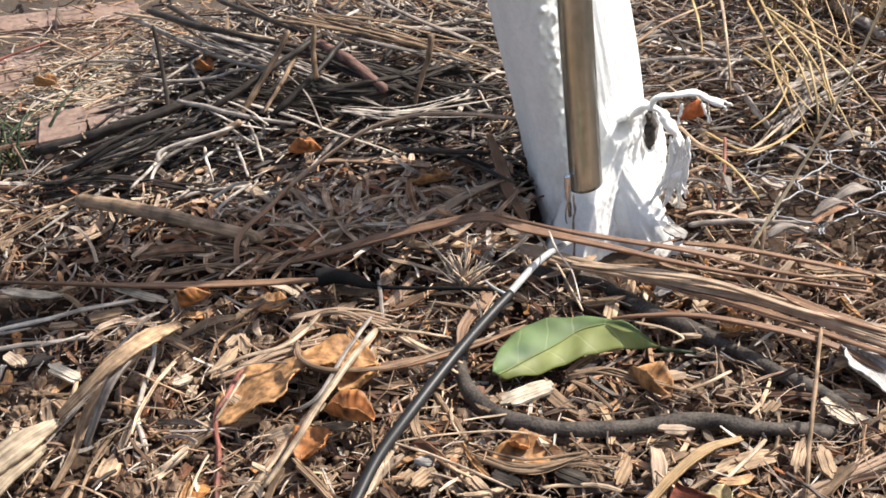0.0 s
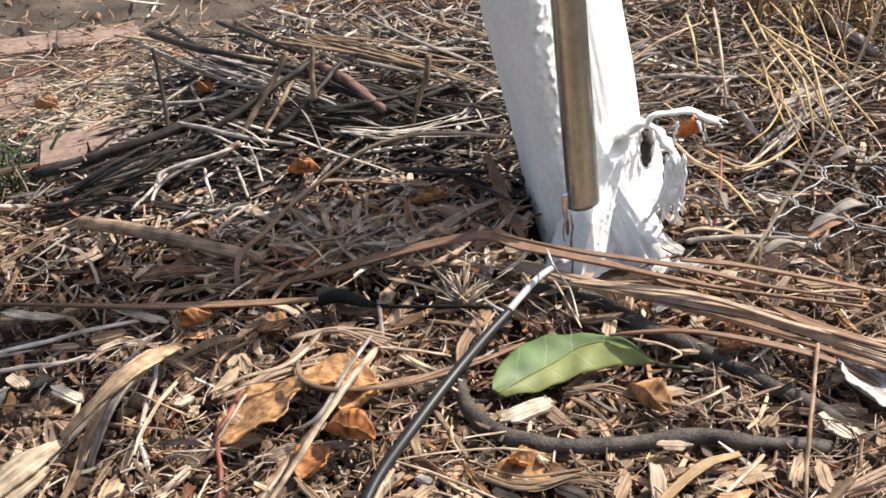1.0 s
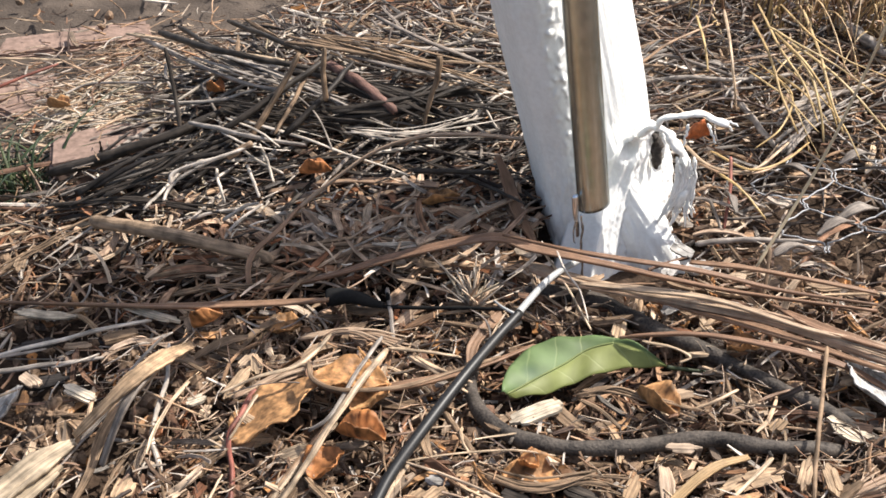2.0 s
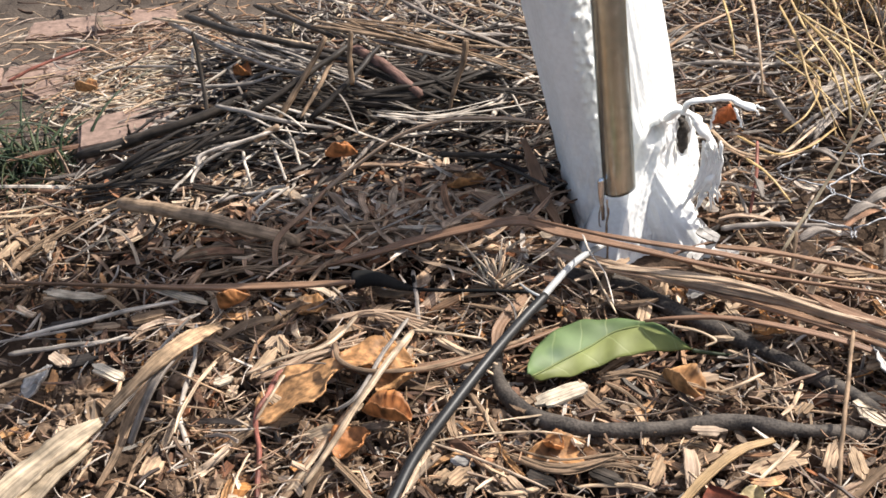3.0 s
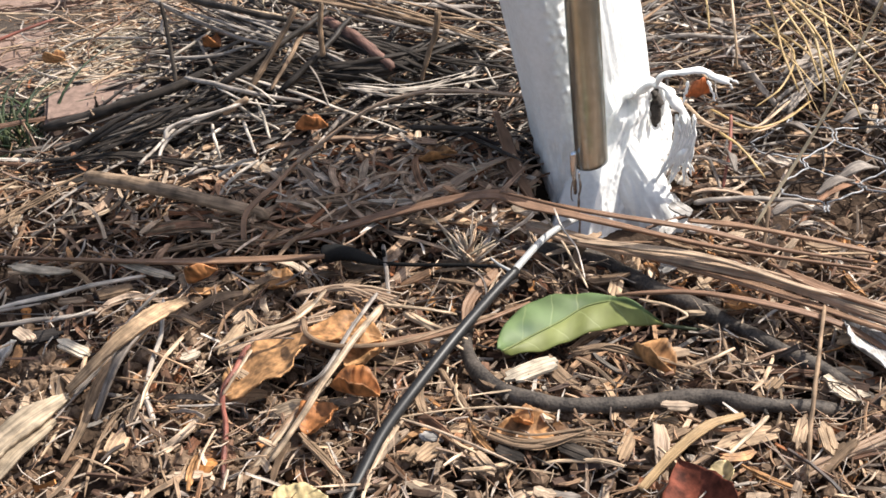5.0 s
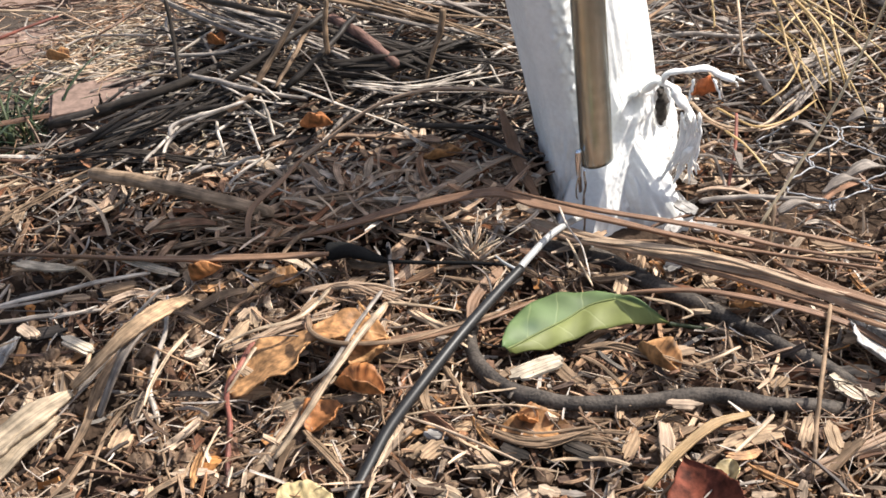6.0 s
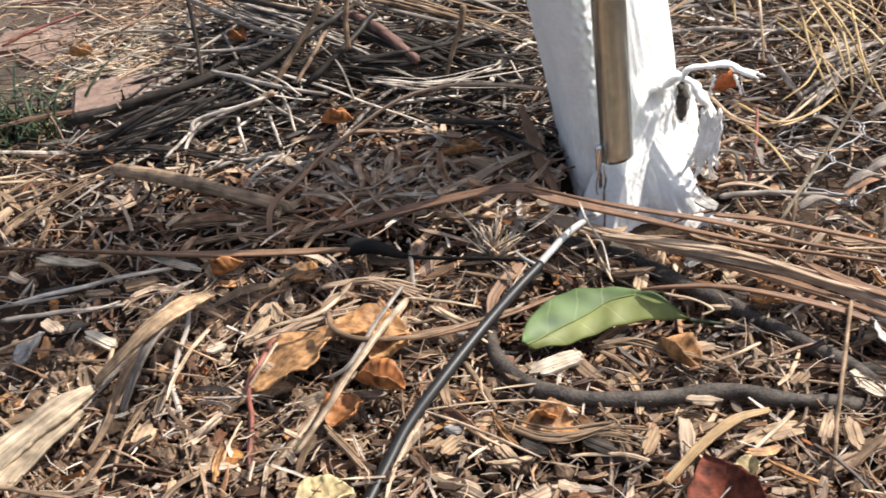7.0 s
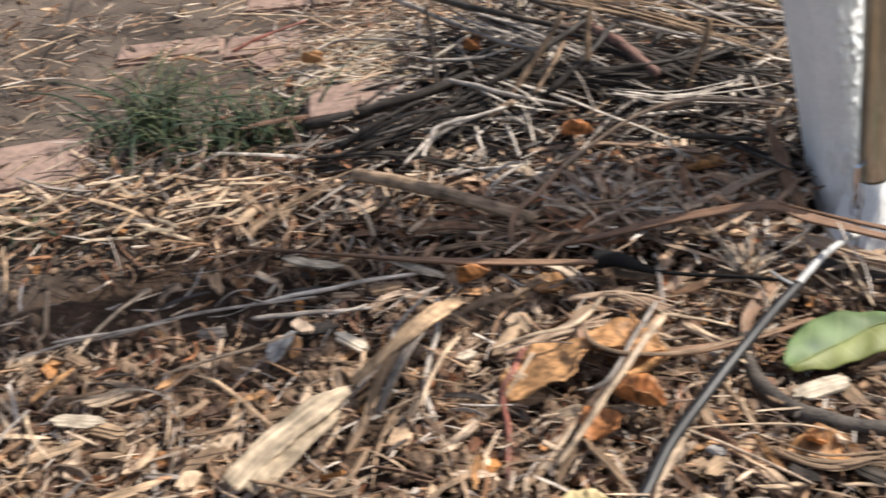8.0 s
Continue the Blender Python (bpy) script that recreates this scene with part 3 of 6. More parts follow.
# ---- steel tube ----
pole = tagged(new("metal_pole"), "upright galvanised steel tube with a wire hook standing before the trunk", "pole")


def tube_mesh():
    k, bottom, top = 40, 0.046, 0.95
    v = []
    for r in (0.0087, 0.0074):
        for z in (bottom, bottom + 0.002, 0.15, 0.4, top):
            for j in range(k):
                a = 2 * math.pi * j / k
                zz = z + (0.0022 * math.cos(a) if z < 0.06 else 0)
                v.append((0.151 - 0.089 * (z - bottom) + r * math.cos(a), 0.030 + r * math.sin(a), zz))
    q = []
    for s in range(4):
        for j in range(k):
            j2 = (j + 1) % k
            q.append([s * k + j, s * k + j2, (s + 1) * k + j2, (s + 1) * k + j])
            o = 5 * k
            q.append([o + s * k + j, o + (s + 1) * k + j, o + (s + 1) * k + j2, o + s * k + j2])
    for j in range(k):
        j2 = (j + 1) % k
        q.append([j, 5 * k + j, 5 * k + j2, j2])
        q.append([4 * k + j, 4 * k + j2, 9 * k + j2, 9 * k + j])
    v = np.array(v)
    return quad_mesh("tube", v, np.array(q), v[:, [2, 0]].copy(), M_STEEL)


part("tube", tube_mesh(), pole)
clip = part("clip", rod_mesh("clip", M_CHROME, [(0.1405, 0.0245, 0.056), (0.1410, 0.0235, 0.044), (0.1418, 0.0235, 0.038), (0.1425, 0.0240, 0.029)], 0.0022, 0.0016, 8, flat=0.5), pole, "polished steel clip")
part("hook", rod_mesh("hook", M_CHROME, [(0.1412, 0.0235, 0.040), (0.1400, 0.0235, 0.034), (0.1402, 0.0235, 0.027), (0.1412, 0.0235, 0.025)], 0.0005, 0.0004, 8), clip, "thin steel hook")
part("wire", rod_mesh("wire", M_CHROME, [(0.1440, 0.0240, 0.044), (0.1446, 0.0238, 0.034), (0.1440, 0.0236, 0.024), (0.1450, 0.0232, 0.014), (0.1455, 0.0228, -0.003)], 0.0007, 0.0007, 8, steps=40, knots=0.8), clip, "thin bright twisted wire")

# ---- hose, stake, roots, green leaf ----
drip_tube = tagged(new("drip_tube"), "thin black plastic irrigation tube with a grey end lying over litter", "tube")
part("sheath", rod_mesh("sheath", M_BLACK, [(0.0287, -0.1838, 0.0080), (0.0375, -0.1617, 0.0120), (0.0466, -0.1405, 0.0170), (0.0607, -0.1172, 0.0220), (0.0788, -0.0871, 0.0260), (0.0954, -0.0581, 0.0260), (0.1081, -0.0378, 0.0261)], 0.0030, 0.0025, 14, steps=60, tip=0.95), drip_tube, "glossy black sheath")
inner = part("inner_tube", rod_mesh("inner_tube", M_GREY_TUBE, [(0.1057, -0.0414, 0.0261), (0.1118, -0.0317, 0.0271), (0.1226, -0.0166, 0.0292), (0.1320, -0.0061, 0.0293), (0.1430, 0.0052, 0.0275)], 0.0019, 0.0017, 12, steps=40, tip=0.9), drip_tube, "pale grey inner tube")
part("barb", rod_mesh("barb", M_GREY_TUBE, [(0.0955, -0.0270, 0.0261), (0.1002, -0.0359, 0.0281), (0.1071, -0.0409, 0.0271)], 0.0006, 0.0009, 8), inner, "small grey barb")

stake = tagged(new("plastic_stake"), "black plastic garden stake lying flat in the litter", "stake")
part("rod", rod_mesh("rod", M_BLACK_MATT, [(0.0340, -0.0193, 0.0182), (0.0580, -0.0241, 0.0202), (0.0815, -0.0275, 0.0221), (0.1011, -0.0322, 0.0241)], 0.0012, 0.0009, 8), stake)
part("head", rod_mesh("head", M_BLACK_MATT, [(0.0085, -0.0135, 0.0200), (0.0170, -0.0140, 0.0215), (0.0255, -0.0165, 0.0215), (0.0320, -0.0190, 0.0205), (0.0380, -0.0205, 0.0195)], 0.0068, 0.0022, 12, steps=24, flat=0.75, roll=0.5, tip=0.92), stake, "broad tapering black head")
part("peg", rod_mesh("peg", M_BLACK_MATT, [(0.0402, -0.0157, 0.0242), (0.0403, -0.0159, 0.0162), (0.0406, -0.0154, 0.0082)], 0.0011, 0.0009, 8), stake)



def bare_root(label, pts, r0, r1, knots, stubs):
    """A root with its side stubs: each stub leaves the stem at a share of its length."""
    ob = tagged(new("root"), label, "root")
    part("stem", rod_mesh("stem", M_LOOP, pts, r0, r1, 14, steps=140, knots=knots), ob)
    line = spline(pts, 200)
    for f, dx, dy, dz, r in stubs:
        p = line[int(f * 199)]
        part("rootlet", rod_mesh("rootlet", M_LOOP, [tuple(p), tuple(p + np.array((dx, dy, dz)) * 0.6 + np.array((0, 0, 0.001))), tuple(p + np.array((dx, dy, dz)))], r, r * 0.6, 8, knots=0.5), ob, "short broken rootlet")
    return ob


bare_root("dark bare root looping over the litter", [(0.0824, -0.0512, 0.0060), (0.0811, -0.0753, 0.0120), (0.0886, -0.0979, 0.0140), (0.1045, -0.1154, 0.0150), (0.1246, -0.1233, 0.0150), (0.1500, -0.1246, 0.0150), (0.1731, -0.1219, 0.0160), (0.1933, -0.1212, 0.0170), (0.2131, -0.1247, 0.0150), (0.2363, -0.1236, 0.0120), (0.2612, -0.1201, 0.0040)], 0.0041, 0.0036, 0.5,
          [(0.30, -0.004, -0.006, 0.001, 0.0012), (0.62, 0.002, 0.006, 0.002, 0.0014), (0.80, 0.004, -0.006, -0.001, 0.0012)])
bare_root("dark bare root running from the tree base", [(0.1085, -0.0015, 0.0064), (0.1294, -0.0052, 0.0123), (0.1528, -0.0119, 0.0123), (0.1712, -0.0320, 0.0122), (0.1966, -0.0535, 0.0131), (0.2204, -0.0743, 0.0130), (0.2385, -0.0912, 0.0120), (0.2560, -0.1065, 0.0100), (0.2837, -0.1295, 0.0040)], 0.0044, 0.0036, 0.55,
          [(0.35, 0.006, 0.003, 0.001, 0.0014), (0.58, -0.005, -0.004, 0.000, 0.0012)])

M_GREEN = bpy.data.materials.new("green_leaf")
M_GREEN.use_nodes = True
ln, ll = M_GREEN.node_tree.nodes, M_GREEN.node_tree.links.new
lb = ln["Principled BSDF"]
lb.inputs["Roughness"].default_value = 0.55
lb.inputs["Specular IOR Level"].default_value = 0.3
luv = ln.new("ShaderNodeTexCoord")
lsep = ln.new("ShaderNodeSeparateXYZ")
ll(luv.outputs["UV"], lsep.inputs[0])
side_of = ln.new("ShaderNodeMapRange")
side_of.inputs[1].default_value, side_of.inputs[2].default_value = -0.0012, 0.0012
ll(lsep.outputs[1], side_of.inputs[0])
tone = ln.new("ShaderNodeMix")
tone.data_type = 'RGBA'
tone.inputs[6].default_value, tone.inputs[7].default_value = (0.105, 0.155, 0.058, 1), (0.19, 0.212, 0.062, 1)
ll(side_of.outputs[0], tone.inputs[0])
absv = ln.new("ShaderNodeMath")
absv.operation = 'ABSOLUTE'
ll(lsep.outputs[1], absv.inputs[0])
slant = ln.new("ShaderNodeMath")
slant.operation = 'MULTIPLY_ADD'
slant.inputs[1].default_value = -0.9
ll(absv.outputs[0], slant.inputs[0])
ll(lsep.outputs[0], slant.inputs[2])
vein = ln.new("ShaderNodeMath")
vein.operation = 'PINGPONG'
vein.inputs[1].default_value = 0.0085
wander = ln.new("ShaderNodeTexNoise")
wander.inputs["Scale"].default_value, wander.inputs["Detail"].default_value = 60, 3
ll(luv.outputs["UV"], wander.inputs["Vector"])
crooked = ln.new("ShaderNodeMath")
crooked.operation = 'MULTIPLY_ADD'
crooked.inputs[1].default_value = 0.006
ll(wander.outputs[0], crooked.inputs[0])
ll(slant.outputs[0], crooked.inputs[2])
ll(crooked.outputs[0], vein.inputs[0])
veined = ln.new("ShaderNodeMapRange")
veined.inputs[1].default_value, veined.inputs[2].default_value = 0.0, 0.0008
veined.inputs[3].default_value, veined.inputs[4].default_value = 1.0, 0.0
ll(vein.outputs[0], veined.inputs[0])
soft = ln.new("ShaderNodeMath")
soft.operation = 'MULTIPLY'
soft.inputs[1].default_value = 0.3
ll(veined.outputs[0], soft.inputs[0])
lit = ln.new("ShaderNodeMix")
lit.data_type = 'RGBA'
lit.inputs[7].default_value = (0.28, 0.31, 0.14, 1)
ll(soft.outputs[0], lit.inputs[0])
blotch = ln.new("ShaderNodeTexNoise")
blotch.inputs["Scale"].default_value, blotch.inputs["Detail"].default_value = 45, 5
ll(luv.outputs["UV"], blotch.inputs["Vector"])
dull = ln.new("ShaderNodeMapRange")
dull.inputs[1].default_value, dull.inputs[2].default_value = 0.35, 0.7
dull.inputs[3].default_value, dull.inputs[4].default_value = 0.65, 1.2
ll(blotch.outputs[0], dull.inputs[0])
mul2 = ln.new("ShaderNodeMix")
mul2.data_type, mul2.blend_type = 'RGBA', 'MULTIPLY'
mul2.inputs[0].default_value = 1
ll(tone.outputs[2], mul2.inputs[6])
ll(dull.outputs[0], mul2.inputs[7])
ll(mul2.outputs[2], lit.inputs[6])
spot = ln.new("ShaderNodeVectorMath")
spot.operation = 'DISTANCE'
spot.inputs[1].default_value = (0.020, -0.0045, 0)
ll(luv.outputs["UV"], spot.inputs[0])
spotr = ln.new("ShaderNodeMapRange")
spotr.inputs[1].default_value, spotr.inputs[2].default_value = 0.0015, 0.006
spotr.inputs[3].default_value, spotr.inputs[4].default_value = 0.7, 0.0
ll(spot.outputs["Value"], spotr.inputs[0])
spotted = ln.new("ShaderNodeMix")
spotted.data_type = 'RGBA'
spotted.inputs[7].default_value = (0.035, 0.075, 0.030, 1)
ll(spotr.outputs[0], spotted.inputs[0])
ll(lit.outputs[2], spotted.inputs[6])
ll(spotted.outputs[2], lb.inputs["Base Color"])
lbump = ln.new("ShaderNodeBump")
lbump.inputs["Strength"].default_value, lbump.inputs["Distance"].default_value = 0.5, 0.0006
ll(veined.outputs[0], lbump.inputs["Height"])
lbump.inputs["Strength"].default_value = 0.12
ll(lbump.outputs[0], lb.inputs["Normal"])

green = tagged(new("green_leaf"), "fresh green leaf with pale veins lying on the litter", "leaf")
LEAF_FAR = [(0.0975, -0.0915, 0.0215), (0.0990, -0.0820, 0.0220), (0.1060, -0.0665, 0.0220), (0.1190, -0.0562, 0.0220), (0.1330, -0.0520, 0.0220), (0.1500, -0.0525, 0.0220), (0.1660, -0.0585, 0.0205), (0.1785, -0.0705, 0.0160)]
LEAF_RIB = [(0.1000, -0.0912, 0.0195), (0.1060, -0.0855, 0.0180), (0.1150, -0.0780, 0.0175), (0.1290, -0.0685, 0.0180), (0.1410, -0.0600, 0.0195), (0.1540, -0.0565, 0.0205), (0.1670, -0.0610, 0.0195), (0.1785, -0.0705, 0.0160)]
LEAF_NEAR = [(0.1015, -0.0905, 0.0165), (0.1060, -0.0890, 0.0150), (0.1180, -0.0845, 0.0140), (0.1290, -0.0795, 0.0140), (0.1400, -0.0745, 0.0140), (0.1530, -0.0695, 0.0145), (0.1660, -0.0675, 0.0150), (0.1785, -0.0705, 0.0160)]


def leaf_blade():
    """Two halves that meet in a fold along the midrib, each slightly bellied, with a wavy margin."""
    n, m = 64, 11
    far_, rib, near_ = spline(LEAF_FAR, n), spline(LEAF_RIB, n), spline(LEAF_NEAR, n)
    s = np.linspace(0, 1, n)
    far_[:, 2] += 0.0005 * np.sin(s * 40) + 0.0006 * np.sin(s * 17)
    near_[:, 2] += 0.0006 * np.sin(s * 33 + 1) + 0.0008 * np.sin(s * 13)
    f = np.linspace(0, 1, m)[None, :, None]
    belly = np.array([0, 0, 0.0010]) * (f * (1 - f) * 4)
    ribs = 0.00006 * np.sin(s * 62)[:, None, None] * np.array([0, 0, 1.0]) * np.sin(math.pi * f)
    one = far_[:, None] * (1 - f) + rib[:, None] * f + belly + ribs
    two = rib[:, None] * (1 - f) + near_[:, None] * f + belly * 0.7 - ribs
    grid = np.concatenate([one, two[:, 1:]], 1)
    k = grid.shape[1]
    run = np.concatenate([[0], np.cumsum(np.linalg.norm(np.diff(rib, axis=0), axis=1))])
    d = np.linalg.norm(grid - rib[:, None], axis=2) * np.where(np.arange(k) < m - 1, -1, 1)
    uv = np.stack([np.repeat(run[:, None], k, 1), d], -1).reshape(-1, 2)
    v = np.concatenate([grid.reshape(-1, 3), grid.reshape(-1, 3) - np.array([0, 0, 0.0006])])
    i, j = np.meshgrid(np.arange(n - 1), np.arange(k - 1), indexing="ij")
    q = np.stack([i * k + j, i * k + j + 1, (i + 1) * k + j + 1, (i + 1) * k + j], -1).reshape(-1, 4)
    o = n * k
    edge_ = [x for x in range(k)] + [x * k + k - 1 for x in range(1, n)] + [(n - 1) * k + x for x in range(k - 2, -1, -1)] + [x * k for x in range(n - 2, 0, -1)]
    rim_q = np.array([[edge_[x], edge_[x] + o, edge_[(x + 1) % len(edge_)] + o, edge_[(x + 1) % len(edge_)]] for x in range(len(edge_))])
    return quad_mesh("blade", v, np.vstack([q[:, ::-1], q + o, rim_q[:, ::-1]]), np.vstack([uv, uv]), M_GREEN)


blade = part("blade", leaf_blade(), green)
part("midrib", rod_mesh("midrib", M_GREEN, [(x, y, z + 0.0003) for x, y, z in LEAF_RIB[:6]], 0.0006, 0.0003, 6, steps=40), blade)
part("leaf_stalk", rod_mesh("leaf_stalk", M_GRASS, [(0.1780, -0.0702, 0.0160), (0.1882, -0.0680, 0.0121), (0.1985, -0.0665, 0.0091)], 0.0012, 0.0008, 8), green, "thin green leaf stalk")


strap("long dry brown strap leaf lying across the litter", M_STRAP, 0.0085, [(-0.0279, -0.0022, 0.0175), (0.0083, 0.0054, 0.0207), (0.0450, 0.0126, 0.0269), (0.0940, 0.0078, 0.0406), (0.1176, 0.0028, 0.0365), (0.1582, -0.0083, 0.0323), (0.2144, -0.0234, 0.0263), (0.2864, -0.0407, 0.0242)], roll=0.5, ends=(0.35, 0.3))
bundle("pale brown strap leaf with split fibres", M_STRAP_PALE, [(0.1176, 0.0015, 0.0264), (0.1462, -0.0145, 0.0262), (0.1849, -0.0294, 0.0262), (0.2322, -0.0486, 0.0261), (0.2763, -0.0768, 0.0261), (0.3068, -0.0916, 0.0240)], 16, 0.0035, 0.0016)
strap("split brown strap leaf beside a paler one", M_STRAP, 0.007, [(0.1179, 0.0077, 0.0246), (0.1465, -0.0118, 0.0243), (0.1850, -0.0301, 0.0242), (0.2310, -0.0558, 0.0241), (0.2749, -0.0834, 0.0240), (0.3054, -0.0972, 0.0220)], roll=0.5, ends=(0.3, 0.5))
strap("thin split strap of dry leaf", M_STRAP_PALE, 0.004, [(0.1398, -0.0196, 0.0302), (0.1676, -0.0281, 0.0322), (0.2056, -0.0389, 0.0322), (0.2480, -0.0616, 0.0301), (0.2865, -0.0708, 0.0261)], roll=0.2, ends=(0.4, 0.4))
strap("rusty brown strap leaf crossing the litter", M_STRAP, 0.006, [(0.2355, -0.0334, 0.0242), (0.2498, -0.0548, 0.0281), (0.2770, -0.0729, 0.0281), (0.3041, -0.0835, 0.0240)], roll=0.4, ends=(0.4, 0.5))
strap("narrow tan strap leaf lying across the tree base", M_STRAP, 0.0034, [(0.1014, 0.0059, 0.0446), (0.1423, -0.0180, 0.0482), (0.1981, -0.0276, 0.0422), (0.2396, -0.0350, 0.0342), (0.2838, -0.0455, 0.0322)], roll=0.5, ends=(0.4, 0.5))
strap("reddish brown strap leaf with a folded end", M_STRAP, 0.006, [(-0.1824, -0.0028, 0.0162), (-0.1259, -0.0136, 0.0202), (-0.0697, -0.0202, 0.0222), (-0.0185, -0.0223, 0.0242), (0.0101, -0.0230, 0.0262)], roll=0.6, ends=(0.5, 0.8))
strap("thin arched strap leaf over the green leaf", M_STRAP, 0.0042, [(0.1566, -0.0563, 0.0241), (0.1697, -0.0599, 0.0281), (0.1963, -0.0633, 0.0301), (0.2324, -0.0727, 0.0281), (0.2578, -0.0804, 0.0240), (0.2747, -0.0878, 0.0180), (0.2897, -0.1033, 0.0140)], roll=0.4, ends=(0.3, 0.5))
strap("arched pale brown strap leaf over the stick heap", M_STRAP_PALE, 0.0036, [(-0.0376, 0.0445, 0.0166), (-0.0183, 0.0563, 0.0275), (0.0046, 0.0682, 0.0410), (0.0308, 0.0794, 0.0542), (0.0600, 0.0864, 0.0592), (0.0891, 0.0928, 0.0551), (0.1171, 0.0988, 0.0478)], roll=0.4, ends=(0.5, 0.7))
strap("thin dark strap leaf looped over a stick", M_STRAP, 0.003, [(-0.0321, 0.0015, 0.0126), (-0.0360, 0.0036, 0.0207), (-0.0344, 0.0153, 0.0292), (-0.0209, 0.0314, 0.0346), (-0.0119, 0.0514, 0.0362)], roll=0.2, ends=(0.5, 0.5))
strap("broad pale bark strip arching over the litter", M_CHIP_ONE, 0.0078, [(-0.0540, -0.0560, 0.0260), (-0.0598, -0.0860, 0.0429), (-0.0676, -0.1064, 0.0490), (-0.0793, -0.1142, 0.0419), (-0.0980, -0.1190, 0.0250)], name="bark_strip", roll=0.3, ends=(0.45, 0.4), thick=0.0016)
strap("grey bark strip split from a broader one", M_GREY_BLADE, 0.0060, [(-0.0600, -0.0640, 0.0290), (-0.0647, -0.0947, 0.0419), (-0.0696, -0.1139, 0.0440), (-0.0764, -0.1227, 0.0339), (-0.0850, -0.1290, 0.0160)], name="bark_strip", roll=-0.3, ends=(0.5, 0.4), thick=0.0014)
strap("dark grey bark strip split from a broader one", M_STALK, 0.0050, [(-0.0680, -0.0790, 0.0290), (-0.0780, -0.0980, 0.0280), (-0.0860, -0.1130, 0.0230), (-0.0900, -0.1340, 0.0150), (-0.0960, -0.1500, 0.0100)], name="bark_strip", roll=0.2, ends=(0.5, 0.4), thick=0.0014)
bundle("frayed grey bark fibres hanging from a strip", M_TWIG_GREY, [(-0.0740, -0.0900, 0.0320), (-0.0860, -0.1040, 0.0270), (-0.0950, -0.1160, 0.0210), (-0.1030, -0.1260, 0.0150)], 6, 0.003, 0.0012)
strap("broad flat cream slab of split wood on the mulch", M_SLAB, 0.0125, [(-0.0985, -0.1190, 0.0220), (-0.1090, -0.1340, 0.0240), (-0.1200, -0.1490, 0.0230), (-0.1310, -0.1640, 0.0210), (-0.1400, -0.1790, 0.0180)], name="wood_slab", roll=0.15, ends=(0.22, 0.75), thick=0.0026)
strap("flat cream sliver lying along a broader slab", M_SLAB, 0.0080, [(-0.1040, -0.1330, 0.0200), (-0.1130, -0.1480, 0.0210), (-0.1230, -0.1640, 0.0190), (-0.1310, -0.1800, 0.0160)], name="wood_slab", roll=0.3, ends=(0.3, 0.7), thick=0.0024)
chip("splintered cream chip beside a broad slab", M_SLAB, [(-0.1010, -0.1330, 0.0200), (-0.1130, -0.1530, 0.0200), (-0.1230, -0.1740, 0.0160)], 0.006)
strap("brown strap leaf behind the green leaf", M_STRAP, 0.006, [(0.0042, -0.0701, 0.0240), (0.0074, -0.0781, 0.0200), (0.0269, -0.0846, 0.0180), (0.0596, -0.0817, 0.0200), (0.0896, -0.0677, 0.0180), (0.1154, -0.0485, 0.0141)], roll=0.4, ends=(0.4, 0.4))
strap("flat weathered grey strap in the heap", M_STRAP_PALE, 0.006, [(-0.0346, 0.0817, 0.0272), (0.0021, 0.0851, 0.0303), (0.0354, 0.0855, 0.0297), (0.0660, 0.0800, 0.0291)], roll=0.3, ends=(0.5, 0.8))
strap("dull brown strap leaf in shade", M_STRAP, 0.007, [(0.0003, 0.0641, 0.0257), (0.0179, 0.0425, 0.0222), (0.0376, 0.0272, 0.0179), (0.0518, 0.0182, 0.0132)], roll=0.2, ends=(0.6, 0.5))
strap("dark brown blade leaning on the trunk base", M_STRAP, 0.008, [(0.1003, 0.0845, 0.0463), (0.1062, 0.0695, 0.0344), (0.1120, 0.0520, 0.0245), (0.1194, 0.0381, 0.0164)], roll=0.3, ends=(0.5, 0.6))
strap("dry brown blade end beside the drip tube", M_STRAP, 0.006, [(0.1004, -0.0228, 0.0162), (0.0914, -0.0391, 0.0181), (0.0841, -0.0521, 0.0160), (0.0825, -0.0646, 0.0100)], roll=0.2, ends=(0.4, 0.7))
strap("grey brown strap lying in shade", M_STRAP_PALE, 0.006, [(0.0688, 0.0414, 0.0195), (0.0849, 0.0498, 0.0268), (0.1108, 0.0631, 0.0308)], roll=0.3, ends=(0.6, 0.7))
strap("flat split tan blade in the litter", M_STRAW_TAN, 0.0048, [(0.1560, -0.1730, 0.0140), (0.1720, -0.1560, 0.0180), (0.1890, -0.1410, 0.0190), (0.2060, -0.1320, 0.0160)], roll=0.2, ends=(0.7, 0.5))
strap("flat split tan blade in the litter", M_STRAP_PALE, 0.007, [(0.1669, -0.1391, 0.0180), (0.1674, -0.1490, 0.0160), (0.1663, -0.1663, 0.0100)], roll=0.2, ends=(0.8, 0.6))
bundle("frayed pale blade lying on litter", M_STRAP_PALE, [(0.2230, -0.1626, 0.0100), (0.2411, -0.1551, 0.0120), (0.2683, -0.1426, 0.0140)], 12, 0.004, 0.0014)
strap("brown strap leaf tip over the litter", M_STRAP, 0.004, [(0.1984, -0.0038, 0.0305), (0.2244, -0.0126, 0.0324), (0.2545, -0.0208, 0.0304), (0.2894, -0.0287, 0.0263)], roll=0.3, ends=(0.5, 0.5))
twig("thick broken brown stick lying on the litter", M_STICK_TAN, 0.0043, 0.0038, [(-0.1323, 0.0533, 0.0290), (-0.1023, 0.0408, 0.0314), (-0.0785, 0.0327, 0.0305), (-0.0556, 0.0266, 0.0280), (-0.0248, 0.0229, 0.0197)], name="stick", knots=0.1)
